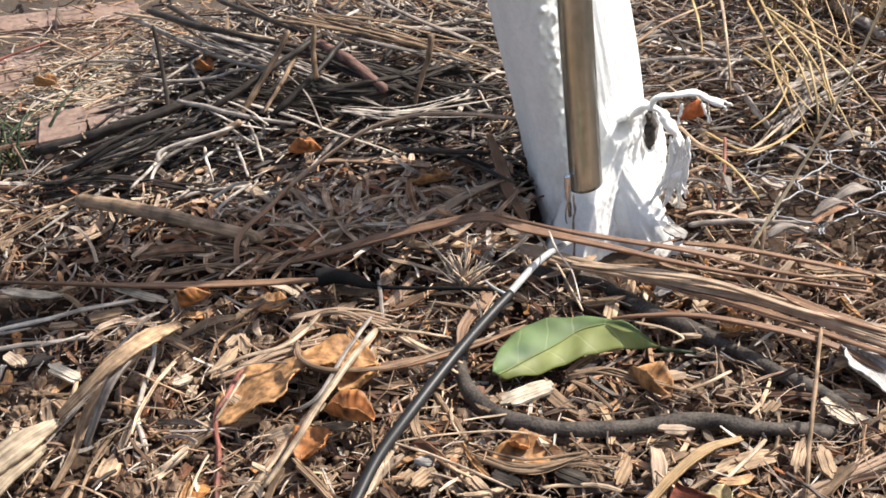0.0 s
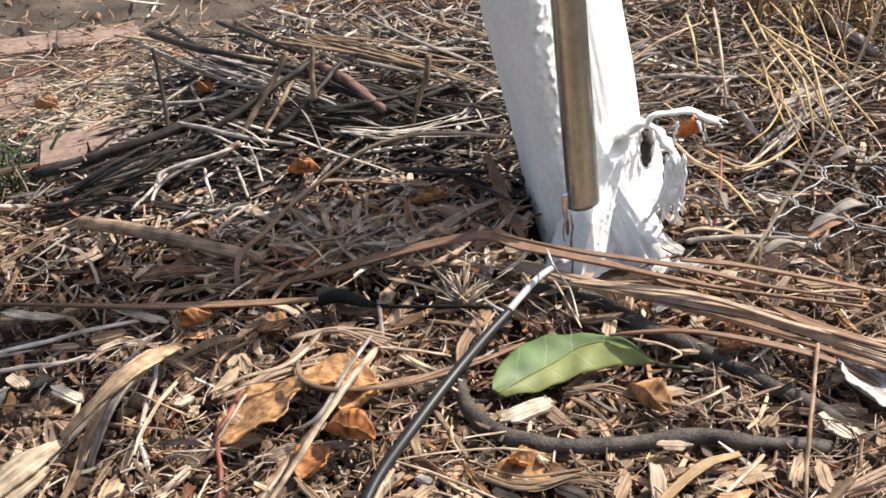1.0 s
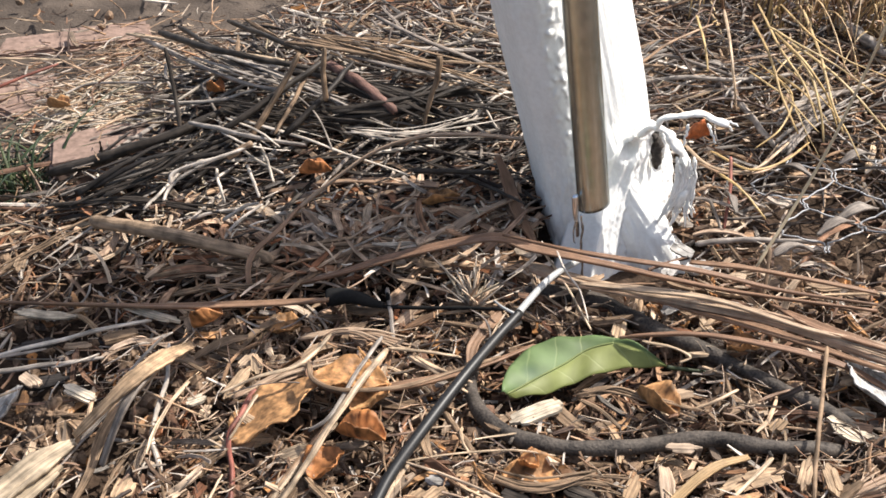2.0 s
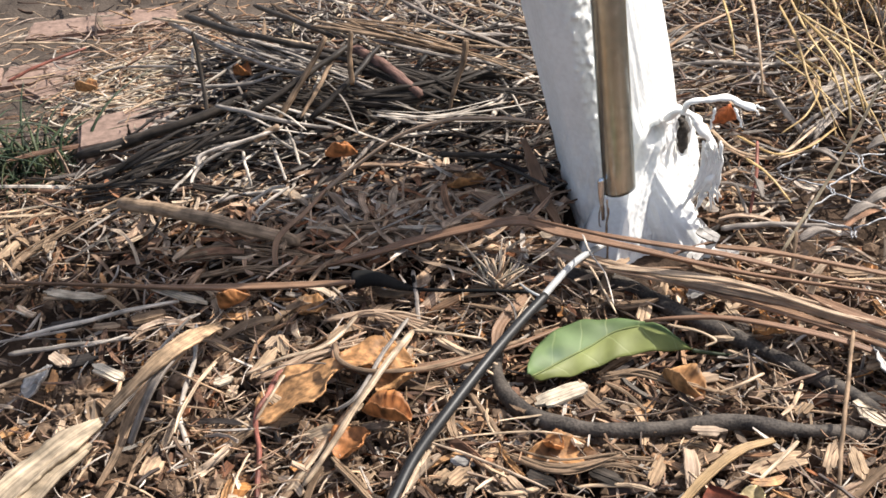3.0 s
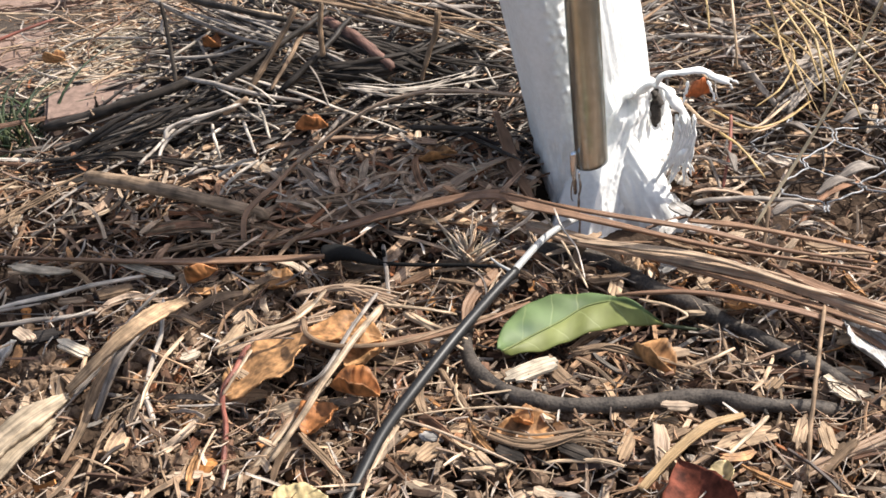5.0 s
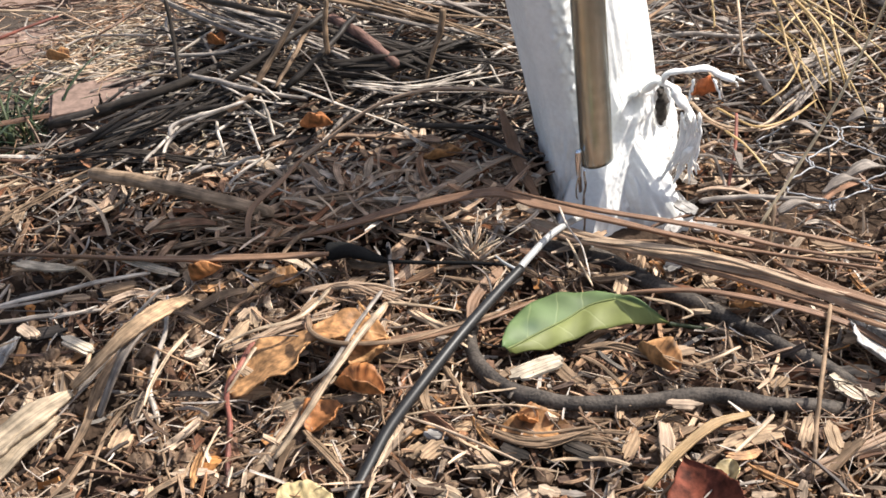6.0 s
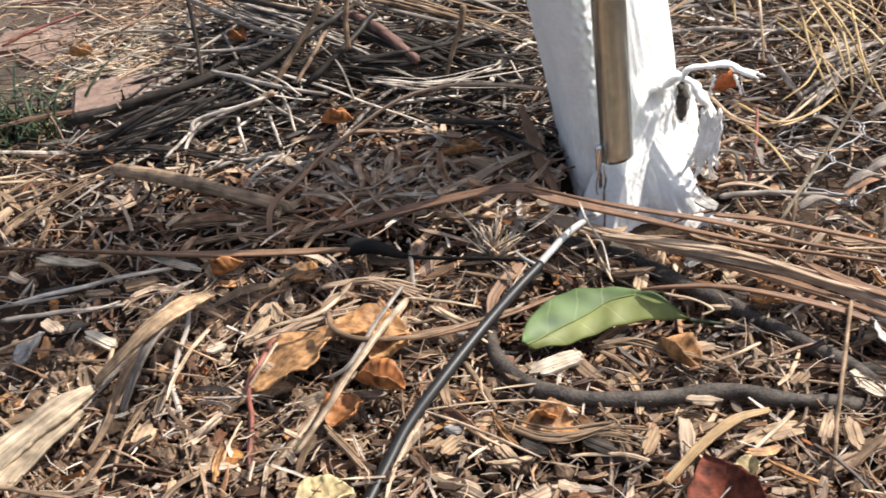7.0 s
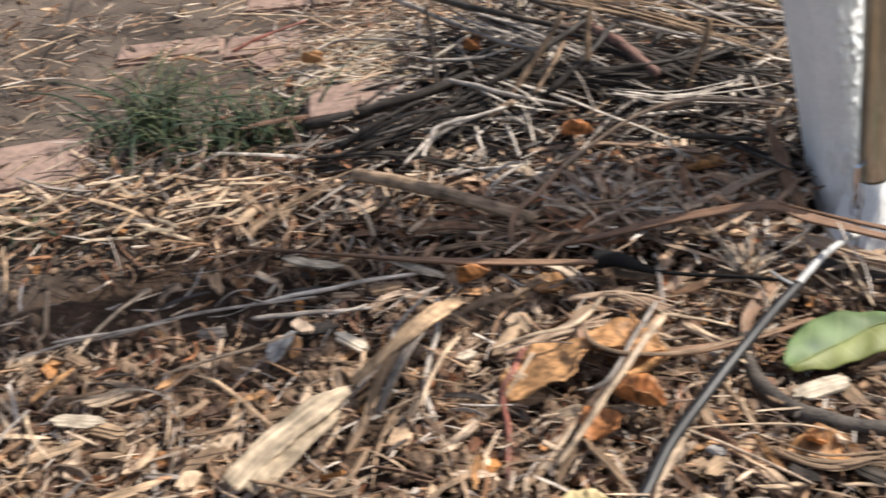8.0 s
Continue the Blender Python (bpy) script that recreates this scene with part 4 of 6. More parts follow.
twig("thin weathered twig with reddish bark", M_TWIG_RED, 0.0015, 0.0012, [(-0.0209, -0.0769, 0.0160), (-0.0262, -0.0970, 0.0160), (-0.0292, -0.1123, 0.0160), (-0.0245, -0.1344, 0.0160), (-0.0221, -0.1626, 0.0100)])
twig("purplish thin twig standing over the litter", M_STALK, 0.0010, 0.0011, [(0.2533, -0.0722, 0.0281), (0.2459, -0.0961, 0.0260), (0.2376, -0.1239, 0.0240), (0.2325, -0.1423, 0.0180), (0.2255, -0.1692, 0.0120)])
twig("short brown twig stub on the soil", M_STALK, 0.0018, 0.0014, [(0.0704, -0.0974, 0.0140), (0.0785, -0.1130, 0.0140), (0.0856, -0.1245, 0.0100)])
twig("pale thin twig in the litter", M_TWIG_PALE, 0.0014, 0.001, [(-0.0590, -0.1276, 0.0100), (-0.0668, -0.1055, 0.0140), (-0.0650, -0.0760, 0.0200), (-0.0675, -0.0525, 0.0240)])
twig("whitish twig on the stick heap", M_TWIG_PALE, 0.0011, 0.0009, [(-0.0951, 0.0690, 0.0262), (-0.0911, 0.0805, 0.0336), (-0.0736, 0.0875, 0.0423), (-0.0407, 0.0984, 0.0503)])
twig("whitish twig on the stick heap", M_TWIG_PALE, 0.0012, 0.0009, [(-0.0589, 0.0385, 0.0194), (-0.0467, 0.0509, 0.0280), (-0.0344, 0.0600, 0.0325)])
twig("bone pale twig on the stick heap", M_TWIG_PALE, 0.0010, 0.0008, [(-0.0380, 0.0936, 0.0529), (-0.0330, 0.0852, 0.0444), (-0.0292, 0.0748, 0.0372)])
twig("grey twig across the heap", M_TWIG_GREY, 0.0016, 0.0012, [(-0.0858, 0.1248, 0.0510), (-0.0625, 0.1113, 0.0532), (-0.0406, 0.1005, 0.0529), (-0.0108, 0.0981, 0.0483)])
twig("yellowish broken twig end", M_STRAW_ONE, 0.002, 0.0018, [(-0.0559, 0.0838, 0.0497), (-0.0410, 0.0881, 0.0573)])
twig("white forked twig end", M_TWIG_PALE, 0.0012, 0.001, [(-0.0790, 0.0567, 0.0251), (-0.0611, 0.0600, 0.0283), (-0.0379, 0.0598, 0.0304)])
twig("slender grey branch across the heap", M_TWIG_GREY, 0.002, 0.0012, [(-0.1566, 0.3030, 0.0249), (-0.1120, 0.2234, 0.0484), (-0.0679, 0.1710, 0.0575), (-0.0294, 0.1492, 0.0556)])
twig("slender dark branch across the heap", M_TWIG_DARK, 0.002, 0.0012, [(-0.1282, 0.3047, 0.0322), (-0.0797, 0.2023, 0.0616), (-0.0489, 0.1695, 0.0627), (-0.0232, 0.1585, 0.0576)])
twig("dark branch over the heap", M_TWIG_DARK, 0.002, 0.0016, [(-0.0936, 0.3118, 0.0323), (-0.0436, 0.2130, 0.0634), (-0.0187, 0.1896, 0.0637)])
twig("dark burnt looking branch", M_TWIG_DARK, 0.0038, 0.0026, [(-0.1756, 0.1174, 0.0222), (-0.1393, 0.1158, 0.0334), (-0.1048, 0.1246, 0.0411), (-0.0721, 0.1425, 0.0460), (-0.0495, 0.1610, 0.0493)])
twig("dark branch in the heap", M_TWIG_DARK, 0.002, 0.0014, [(-0.1519, 0.0902, 0.0254), (-0.1139, 0.0964, 0.0343), (-0.0809, 0.1088, 0.0416), (-0.0414, 0.1242, 0.0453)])
twig("straight pale stick in the litter", M_TWIG_PALE, 0.0013, 0.001, [(-0.1609, -0.0510, 0.0160), (-0.1281, -0.0409, 0.0181), (-0.1028, -0.0340, 0.0201), (-0.0827, -0.0261, 0.0181)])
twig("thin grey stick in the litter", M_TWIG_GREY, 0.0015, 0.001, [(-0.1638, -0.0618, 0.0140), (-0.1353, -0.0585, 0.0160), (-0.1021, -0.0529, 0.0160)])
twig("curved grey root arching by the tree", M_TWIG_GREY, 0.0011, 0.0009, [(0.1998, 0.0646, 0.0194), (0.2094, 0.0584, 0.0289), (0.2186, 0.0564, 0.0287), (0.2224, 0.0477, 0.0222), (0.2244, 0.0375, 0.0157)])
twig("grey twig under the wire", M_TWIG_GREY, 0.0018, 0.0014, [(0.2076, 0.0303, 0.0174), (0.2244, 0.0304, 0.0194), (0.2488, 0.0293, 0.0195), (0.2765, 0.0287, 0.0176)])
twig("grey brown twig beside the trunk", M_TWIG_GREY, 0.0015, 0.0012, [(0.1928, 0.2120, 0.0376), (0.2181, 0.2202, 0.0381), (0.2482, 0.1986, 0.0364), (0.2688, 0.1890, 0.0324)])
twig("grey twig beside the trunk", M_TWIG_GREY, 0.0016, 0.0014, [(0.1931, 0.1951, 0.0318), (0.2253, 0.1921, 0.0363), (0.2614, 0.1896, 0.0344), (0.2974, 0.2029, 0.0305)])
twig("grey brown branch in the dry grass", M_TWIG_GREY, 0.0022, 0.0018, [(0.2481, 0.1944, 0.0303), (0.2566, 0.1615, 0.0312), (0.2646, 0.1294, 0.0287), (0.2731, 0.1172, 0.0217)])
twig("thick grey brown twig at the grass edge", M_TWIG_GREY, 0.0045, 0.0036, [(0.3463, 0.2824, 0.0308), (0.3546, 0.2551, 0.0324), (0.3659, 0.2261, 0.0312)])
stalk("upright dry stalk in the heap", M_STALK, 0.0022, 0.0026, [(-0.0155, 0.1359, 0.0896), (-0.0248, 0.1289, 0.0748), (-0.0357, 0.1208, 0.0605), (-0.0461, 0.1103, 0.0475)])
stalk("upright dry stalk in the heap", M_STALK, 0.0020, 0.0022, [(0.0003, 0.1336, 0.0938), (-0.0009, 0.1274, 0.0822), (-0.0006, 0.1215, 0.0647)])
stalk("upright split dry stalk in the heap", M_STALK, 0.0028, 0.0014, [(0.0686, 0.1289, 0.0883), (0.0666, 0.1247, 0.0777), (0.0609, 0.1206, 0.0613), (0.0571, 0.1162, 0.0486)])
stalk("thin dark upright stem", M_TWIG_DARK, 0.0016, 0.0018, [(-0.1019, 0.1613, 0.0840), (-0.0997, 0.1556, 0.0694), (-0.0971, 0.1469, 0.0543), (-0.0948, 0.1358, 0.0405)])
stalk("short dark stem stub", M_TWIG_DARK, 0.0012, 0.0014, [(-0.1403, 0.1186, 0.0437), (-0.1418, 0.1217, 0.0279)])
stalk("dry stalk crossing the heap", M_STALK, 0.002, 0.0014, [(-0.0143, 0.1522, 0.0683), (-0.0222, 0.1224, 0.0611), (-0.0312, 0.1046, 0.0522)])
stalk("long pale straw leaning over the wire", M_PALE_ONE, 0.0009, 0.0012, [(0.2979, 0.0446, 0.1463), (0.2877, 0.0443, 0.1063), (0.2732, 0.0351, 0.0718), (0.2562, 0.0222, 0.0453), (0.2347, 0.0034, 0.0187)])
stalk("long pale split straw on the litter", M_STRAW_ONE, 0.0026, 0.0018, [(0.0420, -0.0626, 0.0240), (0.0300, -0.0852, 0.0220), (0.0179, -0.1062, 0.0180), (0.0044, -0.1297, 0.0160), (-0.0135, -0.1628, 0.0100)])
stalk("long pale split straw on the litter", M_STRAW_ONE, 0.0016, 0.0014, [(0.0202, -0.1041, 0.0160), (0.0068, -0.1280, 0.0160), (-0.0102, -0.1582, 0.0120)])
stalk("thin straw across bare soil", M_STRAW_ONE, 0.0014, 0.0012, [(-0.2831, 0.3026, 0.0127), (-0.2469, 0.2976, 0.0140), (-0.2161, 0.2886, 0.0164)])
stalk("thin straw across bare soil", M_STRAW_ONE, 0.0011, 0.0009, [(-0.2161, 0.2886, 0.0164), (-0.1952, 0.2668, 0.0189), (-0.1710, 0.2392, 0.0240)])
stalk("long tan straw over the heap", M_STRAW_ONE, 0.0020, 0.0014, [(-0.1715, 0.3124, 0.0247), (-0.1180, 0.2521, 0.0454), (-0.0724, 0.2026, 0.0604), (-0.0337, 0.1888, 0.0594)])
stalk("flat brown stalk over the heap", M_STALK, 0.0018, 0.002, [(-0.0318, 0.1868, 0.0733), (0.0059, 0.1688, 0.0749), (0.0411, 0.1622, 0.0692), (0.0687, 0.1643, 0.0603)])
stalk("flat pale stalk over the heap", M_TWIG_GREY, 0.0018, 0.002, [(0.0090, 0.1691, 0.0708), (0.0484, 0.1513, 0.0686), (0.0794, 0.1526, 0.0612), (0.1090, 0.1582, 0.0476)])
stalk("flat grey stalk over the heap", M_TWIG_GREY, 0.002, 0.002, [(0.0216, 0.2466, 0.0621), (0.0546, 0.1868, 0.0724), (0.0900, 0.1732, 0.0622), (0.1113, 0.1749, 0.0488)])
stalk("tan straw beside the trunk", M_STRAW_ONE, 0.0015, 0.001, [(0.1962, 0.2014, 0.0415), (0.2163, 0.2136, 0.0504), (0.2481, 0.2307, 0.0555)])
stalk("straw bent over the green leaf", M_STRAW_ONE, 0.0009, 0.0007, [(0.1222, 0.0039, 0.0345), (0.1291, -0.0057, 0.0283), (0.1369, -0.0224, 0.0222), (0.1443, -0.0407, 0.0161)])
stalk("thin straw arching over soil", M_STRAW_ONE, 0.0007, 0.0006, [(0.0506, -0.1308, 0.0160), (0.0762, -0.1301, 0.0200), (0.1015, -0.1289, 0.0200), (0.1219, -0.1269, 0.0140)])
stalk("straw stem behind the leaf", M_STRAW_ONE, 0.0013, 0.001, [(0.0419, -0.0556, 0.0200), (0.0646, -0.0599, 0.0200), (0.0784, -0.0570, 0.0140)])
stalk("grey straw by the stake", M_TWIG_GREY, 0.0016, 0.0014, [(0.0395, -0.0065, 0.0204), (0.0422, -0.0281, 0.0181), (0.0445, -0.0483, 0.0121)])
stalk("pale straw in the litter", M_STRAW_ONE, 0.0014, 0.001, [(0.2163, -0.1330, 0.0160), (0.2008, -0.1498, 0.0160), (0.1817, -0.1659, 0.0120)])
stalk("pale straw in the litter", M_STRAW_ONE, 0.0012, 0.001, [(0.2096, -0.0876, 0.0160), (0.1977, -0.0952, 0.0160), (0.1874, -0.0964, 0.0120)])
stalk("green leaf stalk on the litter", M_STRAW_ONE, 0.0012, 0.001, [(0.1961, -0.0661, 0.0121), (0.2123, -0.0750, 0.0120)])
stalk("stem beside the trunk root", M_STRAW_ONE, 0.001, 0.0009, [(0.2166, 0.0878, 0.0351), (0.2303, 0.0734, 0.0358), (0.2545, 0.0808, 0.0325), (0.2755, 0.1024, 0.0304)])
stalk("rusty upright stem lying in the mulch", M_TWIG_RED, 0.0013, 0.0012, [(0.2334, 0.0780, 0.0442), (0.2307, 0.0599, 0.0329), (0.2254, 0.0425, 0.0179)])
stalk("brown upright stem lying in the mulch", M_STALK, 0.0013, 0.0014, [(0.2407, 0.0013, 0.0347), (0.2380, -0.0097, 0.0245), (0.2342, -0.0179, 0.0124)])
stalk("tan straw tuft arching", M_GOLD_ONE, 0.0014, 0.0009, [(0.2744, 0.1718, 0.0759), (0.2861, 0.1440, 0.0701), (0.2992, 0.1323, 0.0531), (0.3077, 0.1272, 0.0325)])
stalk("tan straw tuft arching", M_GOLD_ONE, 0.0012, 0.0009, [(0.2725, 0.1794, 0.0762), (0.2850, 0.1569, 0.0751), (0.3078, 0.1470, 0.0642), (0.3345, 0.1483, 0.0435)])
stalk("tan straw tuft arching", M_GOLD_ONE, 0.0012, 0.0009, [(0.2784, 0.1719, 0.0719), (0.2897, 0.1412, 0.0639), (0.2938, 0.1208, 0.0481), (0.2960, 0.1129, 0.0313)])
chip("pale split wood chip beside the green leaf", M_BLEACH, [(0.1008, -0.1073, 0.0160), (0.1128, -0.1029, 0.0180), (0.1253, -0.0962, 0.0180)], 0.0088)
chip("bleached white wood chip on the mulch", M_BLEACH, [(-0.1576, -0.0178, 0.0201), (-0.1386, -0.0228, 0.0201), (-0.1220, -0.0230, 0.0201)], 0.0048)
chip("bleached white wood chip on the mulch", M_BLEACH, [(-0.1007, -0.0125, 0.0182), (-0.0837, -0.0213, 0.0182), (-0.0682, -0.0255, 0.0162)], 0.0040)
chip("pale wood chip on the litter", M_CHIP_ONE, [(0.1688, -0.1316, 0.0220), (0.1848, -0.1327, 0.0220)], 0.0040)
chip("splintered cream chip on soil", M_CHIP_ONE, [(-0.0362, -0.1136, 0.0120), (-0.0240, -0.1134, 0.0140), (-0.0088, -0.1126, 0.0140)], 0.0072)
chip("cream chip on soil lying in the mulch", M_CHIP_ONE, [(-0.0730, -0.1487, 0.0140), (-0.0710, -0.1349, 0.0140)], 0.0080)
chip("curved cream chip on soil", M_CHIP_ONE, [(-0.0554, -0.1453, 0.0100), (-0.0435, -0.1373, 0.0140), (-0.0366, -0.1249, 0.0140)], 0.0040)
chip("pale chip lying flat", M_CHIP_ONE, [(-0.0471, -0.1601, 0.0120), (-0.0273, -0.1595, 0.0120)], 0.0040)
chip("pale grey chip lying in the mulch", M_CHIP_ONE, [(0.1899, -0.1510, 0.0140), (0.2044, -0.1445, 0.0140), (0.2201, -0.1398, 0.0140)], 0.0064)
chip("pale tan chip lying in the mulch", M_CHIP_ONE, [(0.2570, -0.0873, 0.0180), (0.2658, -0.0835, 0.0180)], 0.0048)
chip("bleached pale branch end", M_BLEACH, [(0.2478, -0.1060, 0.0140), (0.2552, -0.1174, 0.0140), (0.2647, -0.1195, 0.0140)], 0.0064)
chip("cream chip on the litter", M_CHIP_ONE, [(0.1669, -0.0902, 0.0140), (0.1882, -0.0890, 0.0160)], 0.0048)
chip("pale chip in the litter", M_CHIP_ONE, [(-0.0312, -0.0638, 0.0160), (-0.0256, -0.0531, 0.0160)], 0.0056)
chip("pale chip standing in the litter", M_CHIP_ONE, [(-0.0226, -0.0661, 0.0140), (-0.0235, -0.0579, 0.0200)], 0.0048)
chip("tan chip on soil lying in the mulch", M_CHIP_ONE, [(0.0759, -0.1343, 0.0100), (0.0861, -0.1292, 0.0100)], 0.0048)
chip("cream chip lying in the mulch", M_CHIP_ONE, [(0.0550, -0.1529, 0.0120), (0.0610, -0.1446, 0.0120)], 0.0056)
chip("grey wood chip on soil", M_LEAF_GREY, [(0.0621, -0.1387, 0.0120), (0.0734, -0.1390, 0.0120)], 0.0048)
chip("cream chip lying in the mulch", M_CHIP_ONE, [(0.2241, -0.1536, 0.0160), (0.2316, -0.1353, 0.0180)], 0.0048)
chip("split cream chip lying in the mulch", M_CHIP_ONE, [(0.2381, -0.1390, 0.0180), (0.2396, -0.1553, 0.0140)], 0.0056)
dead_leaf("curled tan brown dead leaf on the soil", M_LEAF_BROWN, (-0.0093, -0.0993, 0.0205), (0.0369, 0.0301, 0.0110), 0.040, (0.2, -0.05), 0.35)
dead_leaf("curled pale brown dead leaf among mulch", M_LEAF_BROWN, (0.0252, -0.0841, 0.0230), (0.0372, -0.0068, -0.0000), 0.034, (0.35, 0.1), 0.3)
dead_leaf("brown dead leaf fragment lying in the mulch", M_LEAF_BROWN, (0.0368, -0.0954, 0.0220), (0.0167, 0.0149, 0.0040), 0.024, (0.7, 0.2), 0.2)
dead_leaf("orange brown dead leaf on the heap", M_LEAF_ORANGE, (-0.0055, 0.0819, 0.0394), (0.0188, 0.0012, 0.0002), 0.02, (0.8, 0.2), 0.5)
dead_leaf("rust orange dead leaf beside the trunk", M_LEAF_RUST, (0.2200, 0.1087, 0.0409), (0.0137, 0.0026, -0.0000), 0.024, (0.4, 0.1), 0.9)
dead_leaf("dark red brown dead leaf on the litter", M_LEAF_DARK, (0.1785, -0.1870, 0.0180), (-0.0130, 0.0500, 0.0080), 0.031, (0.5, -0.15), 0.3, pointed=1.5)
dead_leaf("small tan curled leaf beside the red one", M_LEAF_YELLOW, (0.1900, -0.1700, 0.0170), (0.0060, 0.0150, 0.0040), 0.011, (0.8, 0.2), 0.3)
dead_leaf("yellow dead leaf on the soil", M_LEAF_YELLOW, (0.0135, -0.1815, 0.0140), (0.0249, 0.0070, 0.0020), 0.019, (0.8, 0.1), 0.2)
dead_leaf("orange curled leaf bit lying in the mulch", M_LEAF_ORANGE, (0.0331, -0.1202, 0.0220), (0.0224, -0.0065, -0.0000), 0.017, (1.2, 0.2), 0.3)
dead_leaf("small orange leaf bit lying in the mulch", M_LEAF_ORANGE, (0.1083, -0.1319, 0.0140), (0.0087, -0.0037, -0.0000), 0.013, (0.8, 0.2), 0.3)
dead_leaf("orange brown leaf under twigs", M_LEAF_ORANGE, (-0.0518, -0.0309, 0.0201), (0.0158, 0.0011, 0.0080), 0.018, (0.9, 0.2), 0.6)
dead_leaf("rust brown leaf bit lying in the mulch", M_LEAF_ORANGE, (0.0185, -0.1338, 0.0180), (0.0131, 0.0134, 0.0040), 0.022, (0.6, 0.1), 0.3)
dead_leaf("tan dead leaf under the dark root", M_LEAF_BROWN, (0.2175, -0.0588, 0.0171), (0.0162, -0.0008, 0.0020), 0.022, (0.5, 0.1), 0.4)
dead_leaf("dull brown leaf in shade", M_LEAF_BROWN, (0.0672, 0.0640, 0.0286), (0.0228, 0.0019, 0.0039), 0.02, (0.6, 0.2), 0.4)
dead_leaf("greyish weathered leaf lying in the mulch", M_LEAF_GREY, (0.2725, -0.0881, 0.0170), (0.0051, -0.0384, 0.0019), 0.03, (0.4, 0.1), 0.3)
dead_leaf("brown leaf in shade lying in the mulch", M_LEAF_BROWN, (-0.0130, -0.0293, 0.0131), (0.0178, 0.0016, 0.0020), 0.02, (0.5, 0.1), 0.2)
dead_leaf("small brown dry leaf on bare soil", M_LEAF_BROWN, (-0.1908, 0.1988, 0.0254), (0.0170, -0.0081, 0.0055), 0.012, (1.2, 0.2), 0.3)
dead_leaf("rusty dry leaf at the heap edge", M_LEAF_ORANGE, (-0.0754, 0.1641, 0.0517), (0.0102, -0.0020, 0.0007), 0.018, (0.8, 0.2), 0.4)
dead_leaf("curled grey brown leaf lying in the mulch", M_LEAF_BROWN, (0.1696, -0.0983, 0.0160), (0.0163, -0.0161, -0.0000), 0.018, (1.2, 0.2), 0.4)
dead_leaf("brown dead leaf by the tree", M_LEAF_BROWN, (0.1113, -0.1361, 0.0110), (-0.0303, -0.0013, 0.0020), 0.02, (0.5, 0.1), 0.2)
bundle("shredded tan fibres in the mulch", M_STRAP_PALE, [(-0.0308, -0.0848, 0.0160), (-0.0074, -0.0712, 0.0180), (0.0138, -0.0589, 0.0180)], 9, 0.005, 0.0010)
bundle("shredded tan fibres beside the dead leaf", M_STRAP_PALE, [(-0.0038, -0.0426, 0.0161), (0.0236, -0.0391, 0.0181), (0.0468, -0.0442, 0.0161)], 8, 0.004, 0.0010)
bundle("torn brown fibres in shade", M_STALK, [(-0.0928, 0.0135, 0.0169), (-0.0557, 0.0193, 0.0194), (-0.0179, 0.0155, 0.0172)], 10, 0.005, 0.0010)
bundle("torn brown fibres under the strap leaves", M_STALK, [(-0.0131, 0.0320, 0.0206), (0.0186, 0.0332, 0.0227), (0.0566, 0.0251, 0.0197)], 10, 0.006, 0.0011)
bundle("sheaf of grey stalks in the heap", M_TWIG_GREY, [(-0.0860, 0.1956, 0.0610), (-0.0470, 0.1576, 0.0647), (-0.0066, 0.1367, 0.0606), (0.0279, 0.1249, 0.0505)], 12, 0.012, 0.0009)
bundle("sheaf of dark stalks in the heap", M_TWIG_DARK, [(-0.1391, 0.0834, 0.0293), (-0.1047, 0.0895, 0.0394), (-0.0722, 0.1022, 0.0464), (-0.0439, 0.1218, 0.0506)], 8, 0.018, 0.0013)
bundle("sheaf of brown stalks over the heap", M_STALK, [(-0.0185, 0.1977, 0.0737), (0.0269, 0.1698, 0.0737), (0.0691, 0.1538, 0.0667), (0.1105, 0.1491, 0.0523)], 10, 0.012, 0.0009)
bundle("sheaf of dark stalks in the heap", M_TWIG_DARK, [(-0.1658, 0.0754, 0.0214), (-0.1198, 0.0722, 0.0280), (-0.0749, 0.0648, 0.0295), (-0.0386, 0.0612, 0.0268)], 8, 0.010, 0.0012)
bundle("tan straw bundle over the litter", M_STALK, [(-0.1888, 0.0153, 0.0144), (-0.1729, 0.0297, 0.0191), (-0.1483, 0.0501, 0.0238), (-0.1271, 0.0597, 0.0265)], 6, 0.005, 0.0008)
bundle("pale sheaf of straw in the dry grass", M_GOLD_ONE, [(0.2736, 0.1850, 0.0464), (0.2834, 0.1493, 0.0485), (0.2843, 0.1187, 0.0419), (0.2847, 0.0991, 0.0301)], 6, 0.012, 0.0008)
bundle("grey fibres beside the wire netting", M_TWIG_GREY, [(0.2728, 0.1054, 0.0306), (0.2927, 0.1245, 0.0384), (0.3221, 0.1485, 0.0400)], 10, 0.006, 0.0010)
stalk("long tan grass stem bending over", M_STRAW_ONE, 0.0014, 0.0009, [(0.2493, 0.2063, 0.0763), (0.2448, 0.1599, 0.0750), (0.2441, 0.1378, 0.0633), (0.2467, 0.1330, 0.0429)])
stalk("long golden grass stem bending over", M_GOLD_ONE, 0.0011, 0.0007, [(0.2782, 0.2379, 0.0654), (0.2756, 0.1580, 0.0711), (0.2837, 0.1290, 0.0628), (0.2896, 0.1092, 0.0470)])
stalk("long golden grass stem bending over", M_GOLD_ONE, 0.0011, 0.0007, [(0.2928, 0.2366, 0.0654), (0.2988, 0.1707, 0.0718), (0.3161, 0.1534, 0.0645), (0.3437, 0.1581, 0.0498)])
stalk("long golden grass stem bending over", M_GOLD_ONE, 0.0014, 0.001, [(0.2923, 0.1953, 0.0566), (0.3062, 0.1509, 0.0585), (0.3199, 0.1321, 0.0487), (0.3365, 0.1208, 0.0314)])
